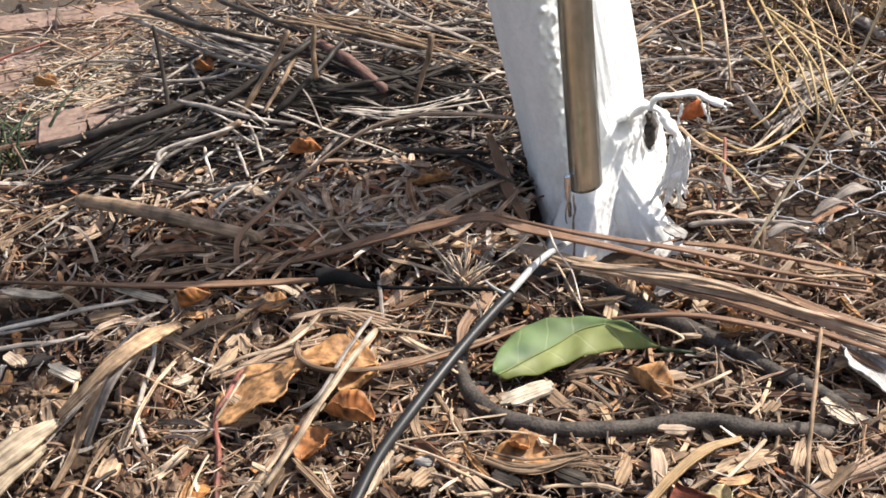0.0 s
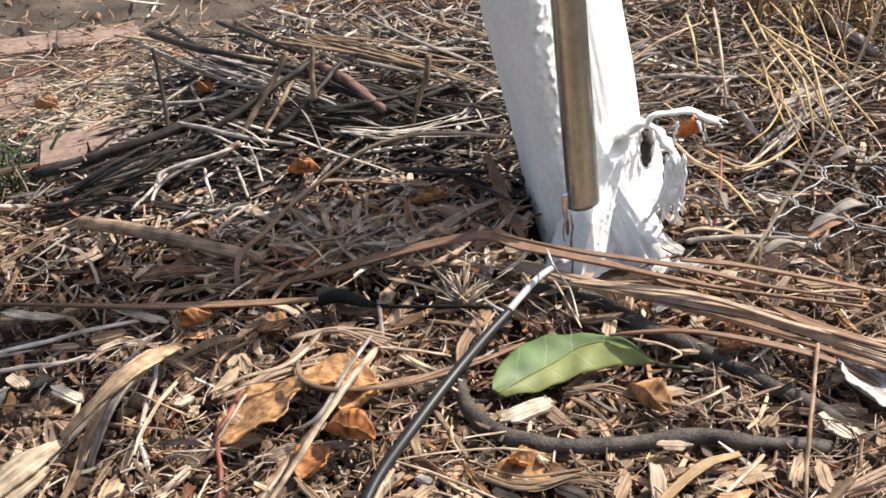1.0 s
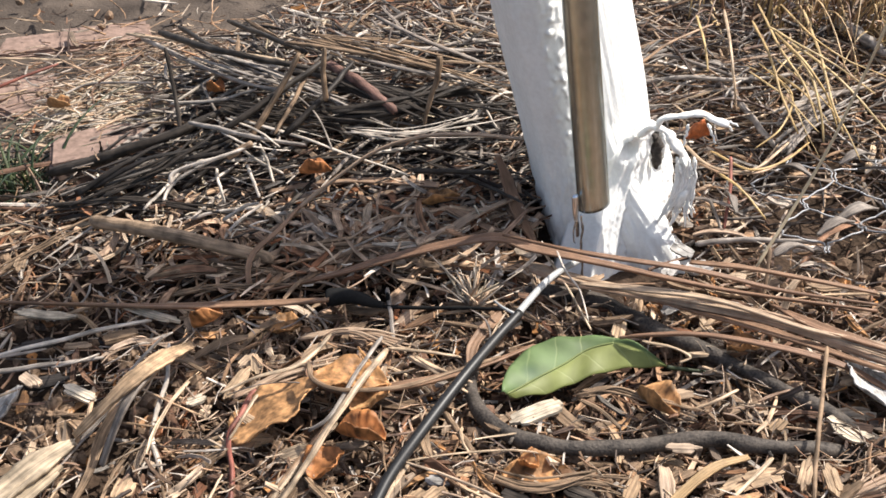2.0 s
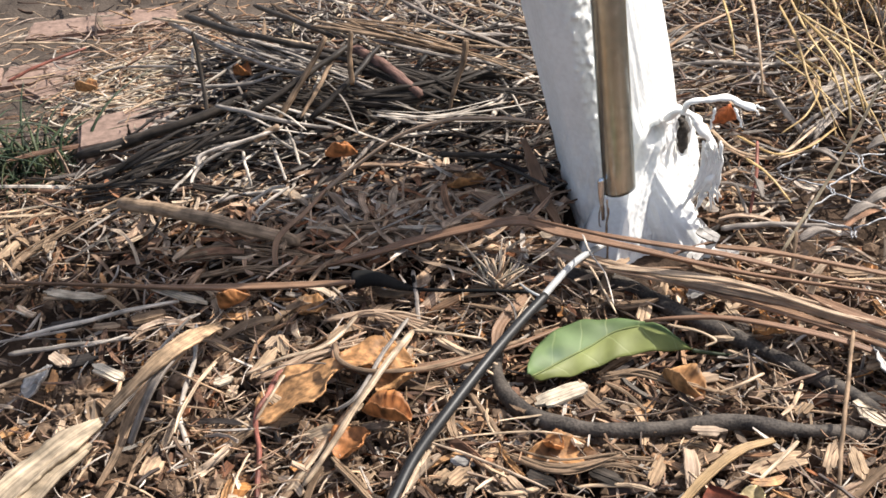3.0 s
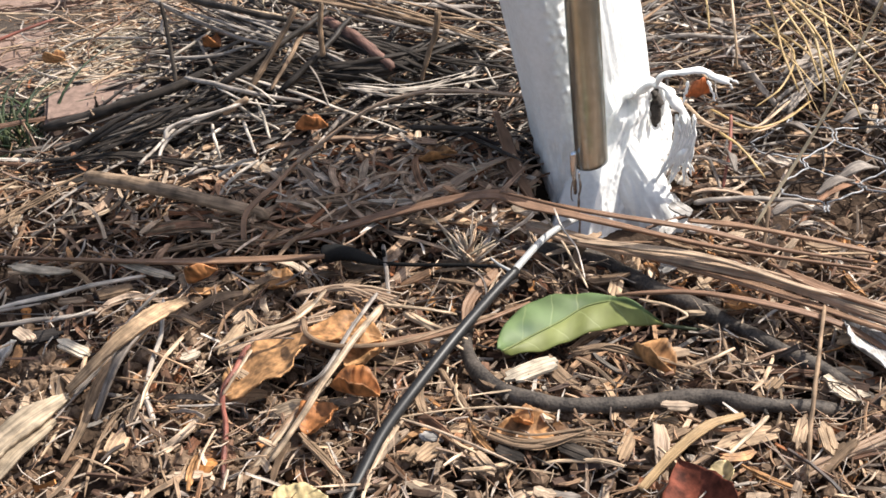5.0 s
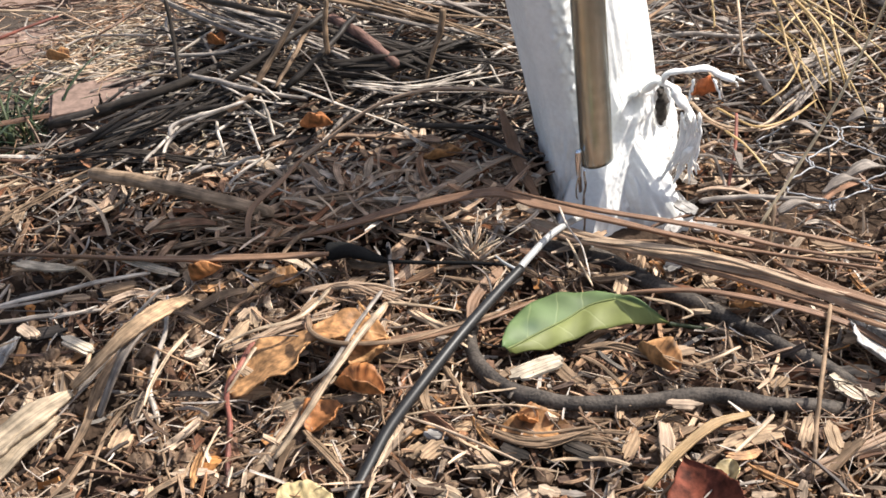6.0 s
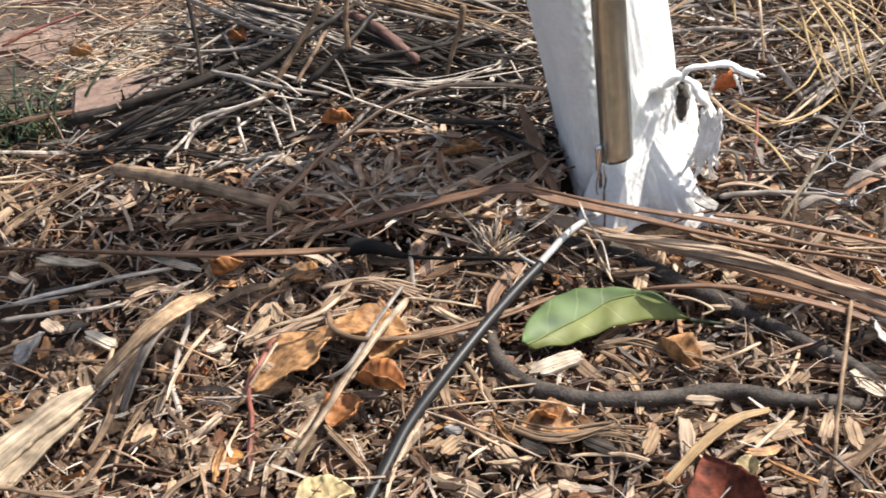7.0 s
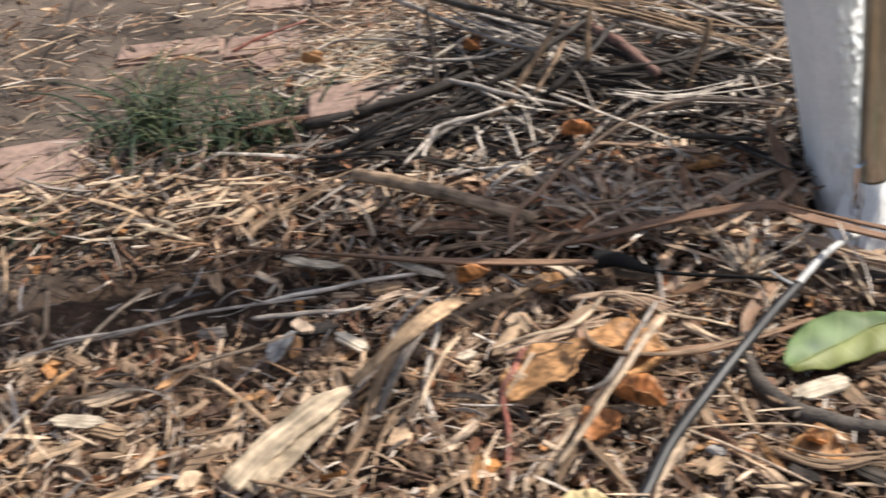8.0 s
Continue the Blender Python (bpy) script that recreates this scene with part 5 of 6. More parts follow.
twig("pinkish brown branch in the heap", M_PINK, 0.0040, 0.0030, [(-0.0080, 0.1770, 0.0620), (0.0110, 0.1540, 0.0640), (0.0260, 0.1380, 0.0610), (0.0400, 0.1240, 0.0540)])
twig("thin grey twig lying on bare soil", M_TWIG_GREY, 0.001, 0.0008, [(-0.1958, 0.2243, 0.0207), (-0.1762, 0.2295, 0.0261), (-0.1225, 0.1948, 0.0430)])
twig("reddish thin twig on bare soil", M_TWIG_RED, 0.0013, 0.001, [(-0.2641, 0.2429, 0.0109), (-0.2427, 0.2574, 0.0162), (-0.2159, 0.2806, 0.0172)])
chip("torn grey white bark flake", M_LEAF_GREY, [(0.1953, 0.0308, 0.0174), (0.2051, 0.0228, 0.0151)], 0.007)
chip("torn grey white bark flake", M_LEAF_GREY, [(0.1997, 0.0076, 0.0167), (0.2144, 0.0137, 0.0149)], 0.008)
chip("torn grey white bark flake", M_LEAF_GREY, [(0.1871, 0.0032, 0.0165), (0.1963, 0.0154, 0.0168)], 0.006)
chip("torn grey white bark flake", M_LEAF_GREY, [(0.1820, -0.0256, 0.0142), (0.1911, -0.0214, 0.0163)], 0.006)
chip("pale wood chip standing in mulch", M_CHIP_ONE, [(0.1552, -0.1439, 0.0180), (0.1487, -0.1567, 0.0140)], 0.005)
chip("bleached wood chip on the mulch", M_BLEACH, [(-0.0446, -0.0844, 0.0160), (-0.0534, -0.0891, 0.0160)], 0.005)
chip("small cream chip on the mulch", M_BLEACH, [(-0.1156, -0.0764, 0.0180), (-0.0975, -0.0872, 0.0180)], 0.005)
chip("small cream chip on the mulch", M_CHIP_ONE, [(-0.1392, -0.0649, 0.0160), (-0.1295, -0.0737, 0.0160)], 0.006)
chip("small cream chip on the mulch", M_CHIP_ONE, [(0.2255, -0.1116, 0.0180), (0.2196, -0.1168, 0.0160)], 0.005)
chip("tan wood chip on the mulch", M_CHIP_ONE, [(0.0614, -0.1549, 0.0140), (0.0712, -0.1469, 0.0160)], 0.006)
dead_leaf("greyish weathered leaf among mulch", M_LEAF_GREY, (-0.1400, -0.0857, 0.0160), (0.0061, 0.0199, 0.0040), 0.016, (0.5, 0.1), 0.5)
stalk("tan straw looped beside the leaf", M_STRAW_ONE, 0.0011, 0.0008, [(0.1684, -0.0529, 0.0181), (0.1817, -0.0577, 0.0181), (0.1907, -0.0630, 0.0161), (0.1851, -0.0651, 0.0141)])
stalk("white fibre strand on the strap leaves", M_TWIG_PALE, 0.0007, 0.0005, [(0.1290, -0.0047, 0.0403), (0.1324, -0.0194, 0.0382), (0.1391, -0.0284, 0.0321), (0.1424, -0.0438, 0.0241)])
chip("cream chip on the mulch", M_BLEACH, [(-0.2386, -0.1430, 0.0160), (-0.2104, -0.1432, 0.0160)], 0.006)
chip("cream chip on the mulch", M_CHIP_ONE, [(-0.1618, -0.1819, 0.0160), (-0.1592, -0.1701, 0.0160)], 0.007)
chip("cream curled chip on the mulch", M_CHIP_ONE, [(-0.1924, 0.0140, 0.0184), (-0.1858, 0.0275, 0.0209)], 0.006)
chip("small cream chip on straw", M_CHIP_ONE, [(-0.1675, 0.0198, 0.0187), (-0.1687, 0.0356, 0.0196)], 0.005)
stalk("tan grass stub standing up", M_STRAW_ONE, 0.0016, 0.0014, [(-0.2726, -0.0760, 0.0080), (-0.2718, -0.0697, 0.0180), (-0.2720, -0.0610, 0.0280)])
stalk("long pale stick over dark soil", M_TWIG_PALE, 0.0012, 0.001, [(-0.2800, -0.0987, 0.0120), (-0.2467, -0.0818, 0.0140), (-0.2052, -0.0688, 0.0160)])
stalk("long pale stick over dark soil", M_TWIG_GREY, 0.0014, 0.001, [(-0.2377, -0.0814, 0.0140), (-0.1924, -0.0613, 0.0160), (-0.1323, -0.0472, 0.0180)])
stalk("tan straw over the litter", M_STRAW_ONE, 0.0012, 0.001, [(-0.2119, -0.1319, 0.0160), (-0.1911, -0.1190, 0.0160), (-0.1795, -0.1022, 0.0160)])
stalk("tan straws on the straw patch", M_STRAW_ONE, 0.0012, 0.0009, [(-0.2391, 0.0558, 0.0211), (-0.2208, 0.0300, 0.0185)])
stalk("tan straws on the straw patch", M_STRAW_ONE, 0.0012, 0.0009, [(-0.3160, 0.0137, 0.0160), (-0.2924, 0.0347, 0.0181), (-0.2683, 0.0561, 0.0185)])
stalk("tan straws on the straw patch", M_STRAW_ONE, 0.0012, 0.0009, [(-0.2338, 0.0159, 0.0162), (-0.2014, 0.0220, 0.0185), (-0.1747, -0.0040, 0.0162)])
stalk("dark stem over bare soil", M_TWIG_DARK, 0.0012, 0.001, [(-0.3977, 0.2854, 0.0341), (-0.3941, 0.2480, 0.0241), (-0.4084, 0.2303, 0.0101)])
# near-black stalks paint the deep shade inside the heap
bundle("sheaf of stalks coloured dark for the deep shade in the heap", M_TWIG_DARK, [(-0.0015, 0.1578, 0.0612), (0.0343, 0.1427, 0.0581), (0.0689, 0.1322, 0.0529), (0.1064, 0.1314, 0.0444)], 16, 0.014, 0.0016)
bundle("sheaf of stalks coloured dark for the deep shade in the heap", M_TWIG_DARK, [(0.0074, 0.1270, 0.0539), (0.0416, 0.1302, 0.0549), (0.0757, 0.1466, 0.0547), (0.1113, 0.1749, 0.0488)], 14, 0.012, 0.0016)
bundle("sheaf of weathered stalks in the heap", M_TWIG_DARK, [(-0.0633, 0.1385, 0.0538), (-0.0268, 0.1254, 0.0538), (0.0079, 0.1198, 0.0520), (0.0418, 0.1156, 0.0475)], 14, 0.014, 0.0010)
bundle("sheaf of bleached stalks in the heap", M_TWIG_PALE, [(0.0153, 0.1103, 0.0513), (0.0491, 0.1037, 0.0501), (0.0858, 0.1129, 0.0495), (0.1097, 0.1262, 0.0472)], 9, 0.012, 0.0008)
bundle("sheaf of bleached stalks in the heap", M_TWIG_PALE, [(-0.0714, 0.1243, 0.0539), (-0.0377, 0.1048, 0.0541), (-0.0035, 0.0926, 0.0487), (0.0227, 0.0882, 0.0409)], 5, 0.020, 0.0008)
strap("weathered grey blade lying in the dry grass", M_GREY_BLADE, 0.007, [(0.274, 0.137, 0.030), (0.2865, 0.1510, 0.035), (0.299, 0.165, 0.031)], name="dry_leaf", roll=0.4, ends=(0.4, 0.3))
strap("weathered grey blade lying in the dry grass", M_GREY_BLADE, 0.008, [(0.292, 0.141, 0.030), (0.3080, 0.1595, 0.035), (0.324, 0.178, 0.031)], name="dry_leaf", roll=0.4, ends=(0.4, 0.3))
strap("weathered grey blade lying in the dry grass", M_GREY_BLADE, 0.005, [(0.287, 0.152, 0.030), (0.2995, 0.1660, 0.035), (0.312, 0.18, 0.031)], name="dry_leaf", roll=0.4, ends=(0.4, 0.3))
strap("weathered grey blade lying in the dry grass", M_GREY_BLADE, 0.008, [(0.284, 0.031, 0.030), (0.2960, 0.0360, 0.035), (0.308, 0.041, 0.031)], name="dry_leaf", roll=0.4, ends=(0.4, 0.3))
strap("weathered grey blade lying in the dry grass", M_GREY_BLADE, 0.006, [(0.27, 0.018, 0.030), (0.2810, 0.0235, 0.035), (0.292, 0.029, 0.031)], name="dry_leaf", roll=0.4, ends=(0.4, 0.3))
strap("weathered grey blade lying in the dry grass", M_GREY_BLADE, 0.006, [(0.239, 0.222, 0.030), (0.2485, 0.2140, 0.035), (0.258, 0.206, 0.031)], name="dry_leaf", roll=0.4, ends=(0.4, 0.3))
strap("weathered grey blade lying in the dry grass", M_GREY_BLADE, 0.005, [(0.229, 0.062, 0.030), (0.2300, 0.0510, 0.035), (0.231, 0.04, 0.031)], name="dry_leaf", roll=0.4, ends=(0.4, 0.3))
strap("weathered grey blade lying in the dry grass", M_GREY_BLADE, 0.008, [(0.243, 0.001, 0.030), (0.2535, 0.0020, 0.035), (0.264, 0.003, 0.031)], name="dry_leaf", roll=0.4, ends=(0.4, 0.3))
strap("weathered grey blade lying in the dry grass", M_GREY_BLADE, 0.006, [(0.3, 0.09, 0.030), (0.3110, 0.0940, 0.035), (0.322, 0.098, 0.031)], name="dry_leaf", roll=0.4, ends=(0.4, 0.3))
strap("weathered grey blade lying in the dry grass", M_GREY_BLADE, 0.005, [(0.262, 0.088, 0.030), (0.2715, 0.0815, 0.035), (0.281, 0.075, 0.031)], name="dry_leaf", roll=0.4, ends=(0.4, 0.3))
stalk("tan stem curving out from the torn bark", M_STRAW_ONE, 0.0014, 0.0010, [(0.2090, 0.1060, 0.0400), (0.2200, 0.0860, 0.0360), (0.2340, 0.0750, 0.0360), (0.2510, 0.0800, 0.0360), (0.2730, 0.1060, 0.0360)])
stalk("golden dry grass stem", M_GOLD_ONE, 0.0013, 0.0008, [(0.3051, 0.2257, 0.0659), (0.3008, 0.1606, 0.0652), (0.3011, 0.1261, 0.0525), (0.3066, 0.1122, 0.0372)])
stalk("golden dry grass stem", M_GOLD_ONE, 0.0013, 0.0008, [(0.2689, 0.2095, 0.0665), (0.2703, 0.1624, 0.0653), (0.2727, 0.1337, 0.0532), (0.2803, 0.1133, 0.0374)])
stalk("golden dry grass stem", M_GOLD_ONE, 0.0012, 0.0008, [(0.2348, 0.2221, 0.0659), (0.2350, 0.1875, 0.0622), (0.2348, 0.1694, 0.0515)])
stalk("golden dry grass stem", M_GOLD_ONE, 0.0012, 0.0008, [(0.2264, 0.0988, 0.0359), (0.2430, 0.0743, 0.0379), (0.2640, 0.0827, 0.0367), (0.2878, 0.1133, 0.0314)])
stalk("tan dry grass stem", M_GOLD_ONE, 0.0011, 0.0008, [(0.2264, 0.0706, 0.0376), (0.2362, 0.0538, 0.0366), (0.2465, 0.0381, 0.0278)])
twig("grey fallen twig under grass", M_TWIG_GREY, 0.0016, 0.0012, [(0.2766, 0.1408, 0.0338), (0.2902, 0.1431, 0.0380), (0.3145, 0.1585, 0.0388), (0.3407, 0.1761, 0.0348)])
twig("grey fallen twig under grass", M_TWIG_GREY, 0.0014, 0.0010, [(0.2680, 0.1143, 0.0314), (0.2830, 0.1251, 0.0365), (0.3079, 0.1426, 0.0338)])
bundle("tan fibres in the dark root loop", M_STALK, [(0.1348, -0.0895, 0.0160), (0.1509, -0.0882, 0.0180), (0.1711, -0.0967, 0.0180), (0.1913, -0.1029, 0.0160)], 8, 0.005, 0.0009)
bundle("brown fibres below the root loop", M_STALK, [(0.0911, -0.1386, 0.0140), (0.1107, -0.1478, 0.0160), (0.1358, -0.1415, 0.0160), (0.1579, -0.1435, 0.0140)], 10, 0.006, 0.0010)
bundle("torn tan fibres on the mulch", M_STRAW_ONE, [(0.0533, -0.0602, 0.0180), (0.0703, -0.0735, 0.0180), (0.0812, -0.0798, 0.0160)], 7, 0.004, 0.0009)
bundle("torn brown fibres in shade", M_STALK, [(-0.0741, -0.0021, 0.0165), (-0.0468, 0.0017, 0.0186), (-0.0162, 0.0007, 0.0166)], 9, 0.005, 0.0010)
chip("dark brown bark flake on soil", M_STALK, [(-0.1054, -0.0392, 0.0161), (-0.0891, -0.0328, 0.0161)], 0.006)
chip("dark brown bark flake on soil", M_TWIG_DARK, [(-0.1511, -0.0446, 0.0160), (-0.1263, -0.0385, 0.0161)], 0.007)
chip("dark brown bark flake on soil", M_TWIG_DARK, [(-0.1379, -0.0712, 0.0140), (-0.1166, -0.0654, 0.0140)], 0.007)
chip("dark brown bark flake on soil", M_TWIG_DARK, [(0.0959, -0.1489, 0.0140), (0.1079, -0.1559, 0.0140)], 0.006)
chip("dark brown bark flake on soil", M_TWIG_DARK, [(0.1232, -0.1461, 0.0140), (0.1372, -0.1548, 0.0140)], 0.006)
stalk("pale straw lying across the dead leaves", M_STRAW_ONE, 0.0020, 0.0018, [(0.0440, -0.0803, 0.0400), (0.0310, -0.1088, 0.0400), (0.0198, -0.1274, 0.0340), (0.0096, -0.1434, 0.0260), (-0.0009, -0.1574, 0.0180)])
stalk("pale straw lying across the dead leaves", M_STRAW_ONE, 0.0014, 0.0010, [(0.0146, -0.0559, 0.0300), (0.0033, -0.0795, 0.0320), (-0.0177, -0.0868, 0.0300), (-0.0374, -0.0893, 0.0220)])
stalk("brown twig arching over the dead leaves", M_STALK, 0.0016, 0.0012, [(0.0065, -0.0820, 0.0340), (0.0109, -0.0966, 0.0360), (0.0246, -0.1041, 0.0360), (0.0504, -0.1003, 0.0340), (0.0762, -0.0832, 0.0280), (0.0980, -0.0663, 0.0220)])
stalk("grey twig lying across the dead leaves", M_TWIG_GREY, 0.0014, 0.0012, [(0.0402, -0.0614, 0.0320), (0.0314, -0.0892, 0.0360), (0.0201, -0.1157, 0.0320), (0.0096, -0.1201, 0.0260)])
stalk("tan straw lying across the dead leaf", M_STRAW_ONE, 0.0012, 0.0008, [(-0.0155, -0.1012, 0.0320), (-0.0199, -0.1124, 0.0300), (-0.0264, -0.1227, 0.0240)])
twig("pale white twig crossing the heap", M_TWIG_PALE, 0.0014, 0.0010, [(-0.0884, 0.0691, 0.0425), (-0.0834, 0.0740, 0.0481), (-0.0608, 0.0796, 0.0524), (-0.0387, 0.0890, 0.0556)])
twig("pale white twig crossing the heap", M_TWIG_PALE, 0.0011, 0.0009, [(-0.0547, 0.0444, 0.0326), (-0.0420, 0.0502, 0.0379), (-0.0342, 0.0520, 0.0384)])
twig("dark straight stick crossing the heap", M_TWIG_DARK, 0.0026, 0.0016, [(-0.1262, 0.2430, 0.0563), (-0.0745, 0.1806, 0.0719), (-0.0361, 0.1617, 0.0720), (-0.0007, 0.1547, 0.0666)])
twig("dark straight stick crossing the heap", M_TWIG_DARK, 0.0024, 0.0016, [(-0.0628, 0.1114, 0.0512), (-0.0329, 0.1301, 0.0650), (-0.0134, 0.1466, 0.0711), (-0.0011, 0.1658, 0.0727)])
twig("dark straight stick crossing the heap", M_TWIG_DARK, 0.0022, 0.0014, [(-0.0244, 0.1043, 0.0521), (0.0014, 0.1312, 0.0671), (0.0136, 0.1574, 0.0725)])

twig("weathered pale twig lying across the heap", M_TWIG_PALE, 0.0011, 0.0008, [(-0.0482, 0.0968, 0.037), (-0.0429, 0.0818, 0.0378), (-0.0373, 0.0679, 0.032)])
twig("charred dark stick lying across the heap", M_TWIG_DARK, 0.0018, 0.0014, [(0.0573, 0.1529, 0.046), (0.0673, 0.1699, 0.0448), (0.0776, 0.1856, 0.0523)])
twig("weathered pale twig lying across the heap", M_TWIG_PALE, 0.0011, 0.0008, [(0.0282, 0.1289, 0.0438), (0.0357, 0.159, 0.05), (0.0438, 0.1868, 0.0594)])
twig("grey split twig lying across the heap", M_TWIG_GREY, 0.0013, 0.0010, [(0.0023, 0.086, 0.0336), (0.0188, 0.1068, 0.041), (0.0377, 0.126, 0.0425)])
twig("charred dark stick lying across the heap", M_TWIG_DARK, 0.0018, 0.0014, [(-0.0845, 0.0813, 0.0315), (-0.0569, 0.1076, 0.0408), (-0.031, 0.132, 0.0471)])
twig("weathered pale twig lying across the heap", M_TWIG_PALE, 0.0011, 0.0008, [(0.0831, 0.1658, 0.0512), (0.0922, 0.1454, 0.0472), (0.1013, 0.1266, 0.0395)])
twig("charred dark stick lying across the heap", M_TWIG_DARK, 0.0018, 0.0014, [(-0.1008, 0.0961, 0.0389), (-0.0753, 0.0975, 0.0431), (-0.0547, 0.0989, 0.0455)])
twig("weathered pale twig lying across the heap", M_TWIG_PALE, 0.0011, 0.0008, [(0.0345, 0.1825, 0.056), (0.0561, 0.1853, 0.0474), (0.0806, 0.1879, 0.0465)])
twig("grey split twig lying across the heap", M_TWIG_GREY, 0.0013, 0.0010, [(-0.085, 0.1701, 0.0537), (-0.0723, 0.1431, 0.0459), (-0.0616, 0.1181, 0.0398)])
twig("charred dark stick lying across the heap", M_TWIG_DARK, 0.0018, 0.0014, [(0.0817, 0.1642, 0.0483), (0.111, 0.1376, 0.0416), (0.1374, 0.113, 0.0408)])
twig("weathered pale twig lying across the heap", M_TWIG_PALE, 0.0011, 0.0008, [(-0.0651, 0.0901, 0.039), (-0.061, 0.0743, 0.0398), (-0.0558, 0.0597, 0.0343)])
twig("charred dark stick lying across the heap", M_TWIG_DARK, 0.0018, 0.0014, [(-0.0244, 0.1395, 0.0557), (-0.0005, 0.1286, 0.0436), (0.021, 0.1186, 0.0442)])
twig("weathered pale twig lying across the heap", M_TWIG_PALE, 0.0011, 0.0008, [(-0.057, 0.1105, 0.0439), (-0.0417, 0.0943, 0.0419), (-0.0242, 0.0795, 0.0408)])
twig("grey split twig lying across the heap", M_TWIG_GREY, 0.0013, 0.0010, [(0.0611, 0.1455, 0.0478), (0.0874, 0.1565, 0.0415), (0.1093, 0.1666, 0.0437)])
twig("charred dark stick lying across the heap", M_TWIG_DARK, 0.0018, 0.0014, [(0.0268, 0.1392, 0.0469), (0.0408, 0.167, 0.0586), (0.0525, 0.1927, 0.0601)])
twig("weathered pale twig lying across the heap", M_TWIG_PALE, 0.0011, 0.0008, [(0.0838, 0.1331, 0.0389), (0.1027, 0.1509, 0.0494), (0.1206, 0.1673, 0.0406)])
twig("charred dark stick lying across the heap", M_TWIG_DARK, 0.0018, 0.0014, [(-0.0064, 0.1389, 0.0496), (0.0032, 0.1262, 0.047), (0.0113, 0.1145, 0.045)])
twig("weathered pale twig lying across the heap", M_TWIG_PALE, 0.0011, 0.0008, [(0.0735, 0.1518, 0.0428), (0.0835, 0.1354, 0.0408), (0.0969, 0.1203, 0.0381)])
twig("grey split twig lying across the heap", M_TWIG_GREY, 0.0013, 0.0010, [(-0.1027, 0.1534, 0.0491), (-0.072, 0.1535, 0.0506), (-0.0473, 0.1535, 0.0577)])
twig("charred dark stick lying across the heap", M_TWIG_DARK, 0.0018, 0.0014, [(0.0521, 0.0744, 0.0428), (0.0746, 0.0804, 0.0383), (0.101, 0.086, 0.0326)])
twig("weathered pale twig lying across the heap", M_TWIG_PALE, 0.0011, 0.0008, [(-0.1002, 0.1569, 0.0483), (-0.0741, 0.1808, 0.0556), (-0.0498, 0.2029, 0.0552)])
twig("charred dark stick lying across the heap", M_TWIG_DARK, 0.0018, 0.0014, [(-0.0274, 0.1693, 0.0595), (-0.006, 0.1657, 0.06), (0.0174, 0.1623, 0.0613)])
twig("weathered pale twig lying across the heap", M_TWIG_PALE, 0.0011, 0.0008, [(-0.1037, 0.0613, 0.0301), (-0.0895, 0.0914, 0.0341), (-0.074, 0.1192, 0.0424)])
twig("grey split twig lying across the heap", M_TWIG_GREY, 0.0013, 0.0010, [(-0.0785, 0.1548, 0.0484), (-0.0515, 0.1744, 0.0534), (-0.0292, 0.1925, 0.0564)])


# ---- bricks at the edge of the bare earth ----
def paver(centre, length, depth, turn):
    bm = bmesh.new()
    bmesh.ops.create_cube(bm, size=1)
    for w in bm.verts:
        w.co = Vector((w.co.x * length, w.co.y * depth, w.co.z * 0.03)) + Vector((RNG.uniform(-0.005, 0.005), RNG.uniform(-0.004, 0.004), 0))
    bmesh.ops.bevel(bm, geom=bm.edges[:], offset=0.003, segments=2, affect='EDGES')
    me = bpy.data.meshes.new("paving_brick")
    bm.to_mesh(me)
    bm.free()
    me.materials.append(M_PAVER)
    ob = thing("paving_brick", "pinkish worn brick sunk in sandy soil", "brick", me, "bricks in the soil")
    ob.matrix_world = pose(centre[0], centre[1], centre[2] - 0.0145, 0, 0, turn)
    return ob


paver((-0.1505, 0.1485, 0.0260), 0.064, 0.042, 24)
paver((-0.2522, 0.2760, 0.0009), 0.06, 0.035, 14)
paver((-0.2067, 0.3670, 0.0004), 0.07, 0.035, 10)
paver((-0.2605, 0.3546, -0.0007), 0.06, 0.035, 8)
paver((-0.3604, 0.0889, 0.0101), 0.085, 0.06, 20)
paver((-0.3243, 0.2728, -0.0006), 0.075, 0.032, 14)
paver((-0.2361, 0.2452, 0.0037), 0.035, 0.035, 60)


# ---- loose litter, past counting ----
def step01(v, a, b):
    t = np.clip((v - a) / (b - a), 0, 1)
    return t * t * (3 - 2 * t)


def bare(x, y):
    """Where the earth lies open, towards the bricks."""
    open_patch = np.exp(-((x + 0.160) / 0.050) ** 4 - ((y - 0.162 + 0.25 * (x + 0.16)) / 0.042) ** 4)
    open_patch = np.maximum(open_patch, np.exp(-((x + 0.365) / 0.062) ** 4 - ((y - 0.092) / 0.042) ** 4))
    open_patch = np.maximum(open_patch, np.exp(-((x + 0.26) / 0.06) ** 4 - ((y - 0.125) / 0.030) ** 4))
    return np.maximum(step01(y - 1.2 * x + 0.012 * np.sin(40 * x) - 0.9 * np.maximum(0, y - 0.25), 0.298, 0.335) * step01(y, 0.07, 0.11), open_patch)


def heap(x, y):
    return np.exp(-((x - 0.0) / 0.165) ** 4 - ((y - 0.205) / 0.12) ** 4) * (1 - 0.97 * bare(x, y)) * (1 - 0.94 * np.exp(-((x - 0.065) / 0.055) ** 4 - ((y - 0.188) / 0.034) ** 4))


def strawy(x, y):
    return np.maximum(step01(x, 0.16, 0.22) * step01(y, 0.02, 0.07), step01(-x, 0.20, 0.25) * step01(y, 0.02, 0.05) * (1 - step01(y, 0.10, 0.13)))


def chippy(x, y):
    return 1 - step01(y - 0.12 * x, -0.04, 0.02)


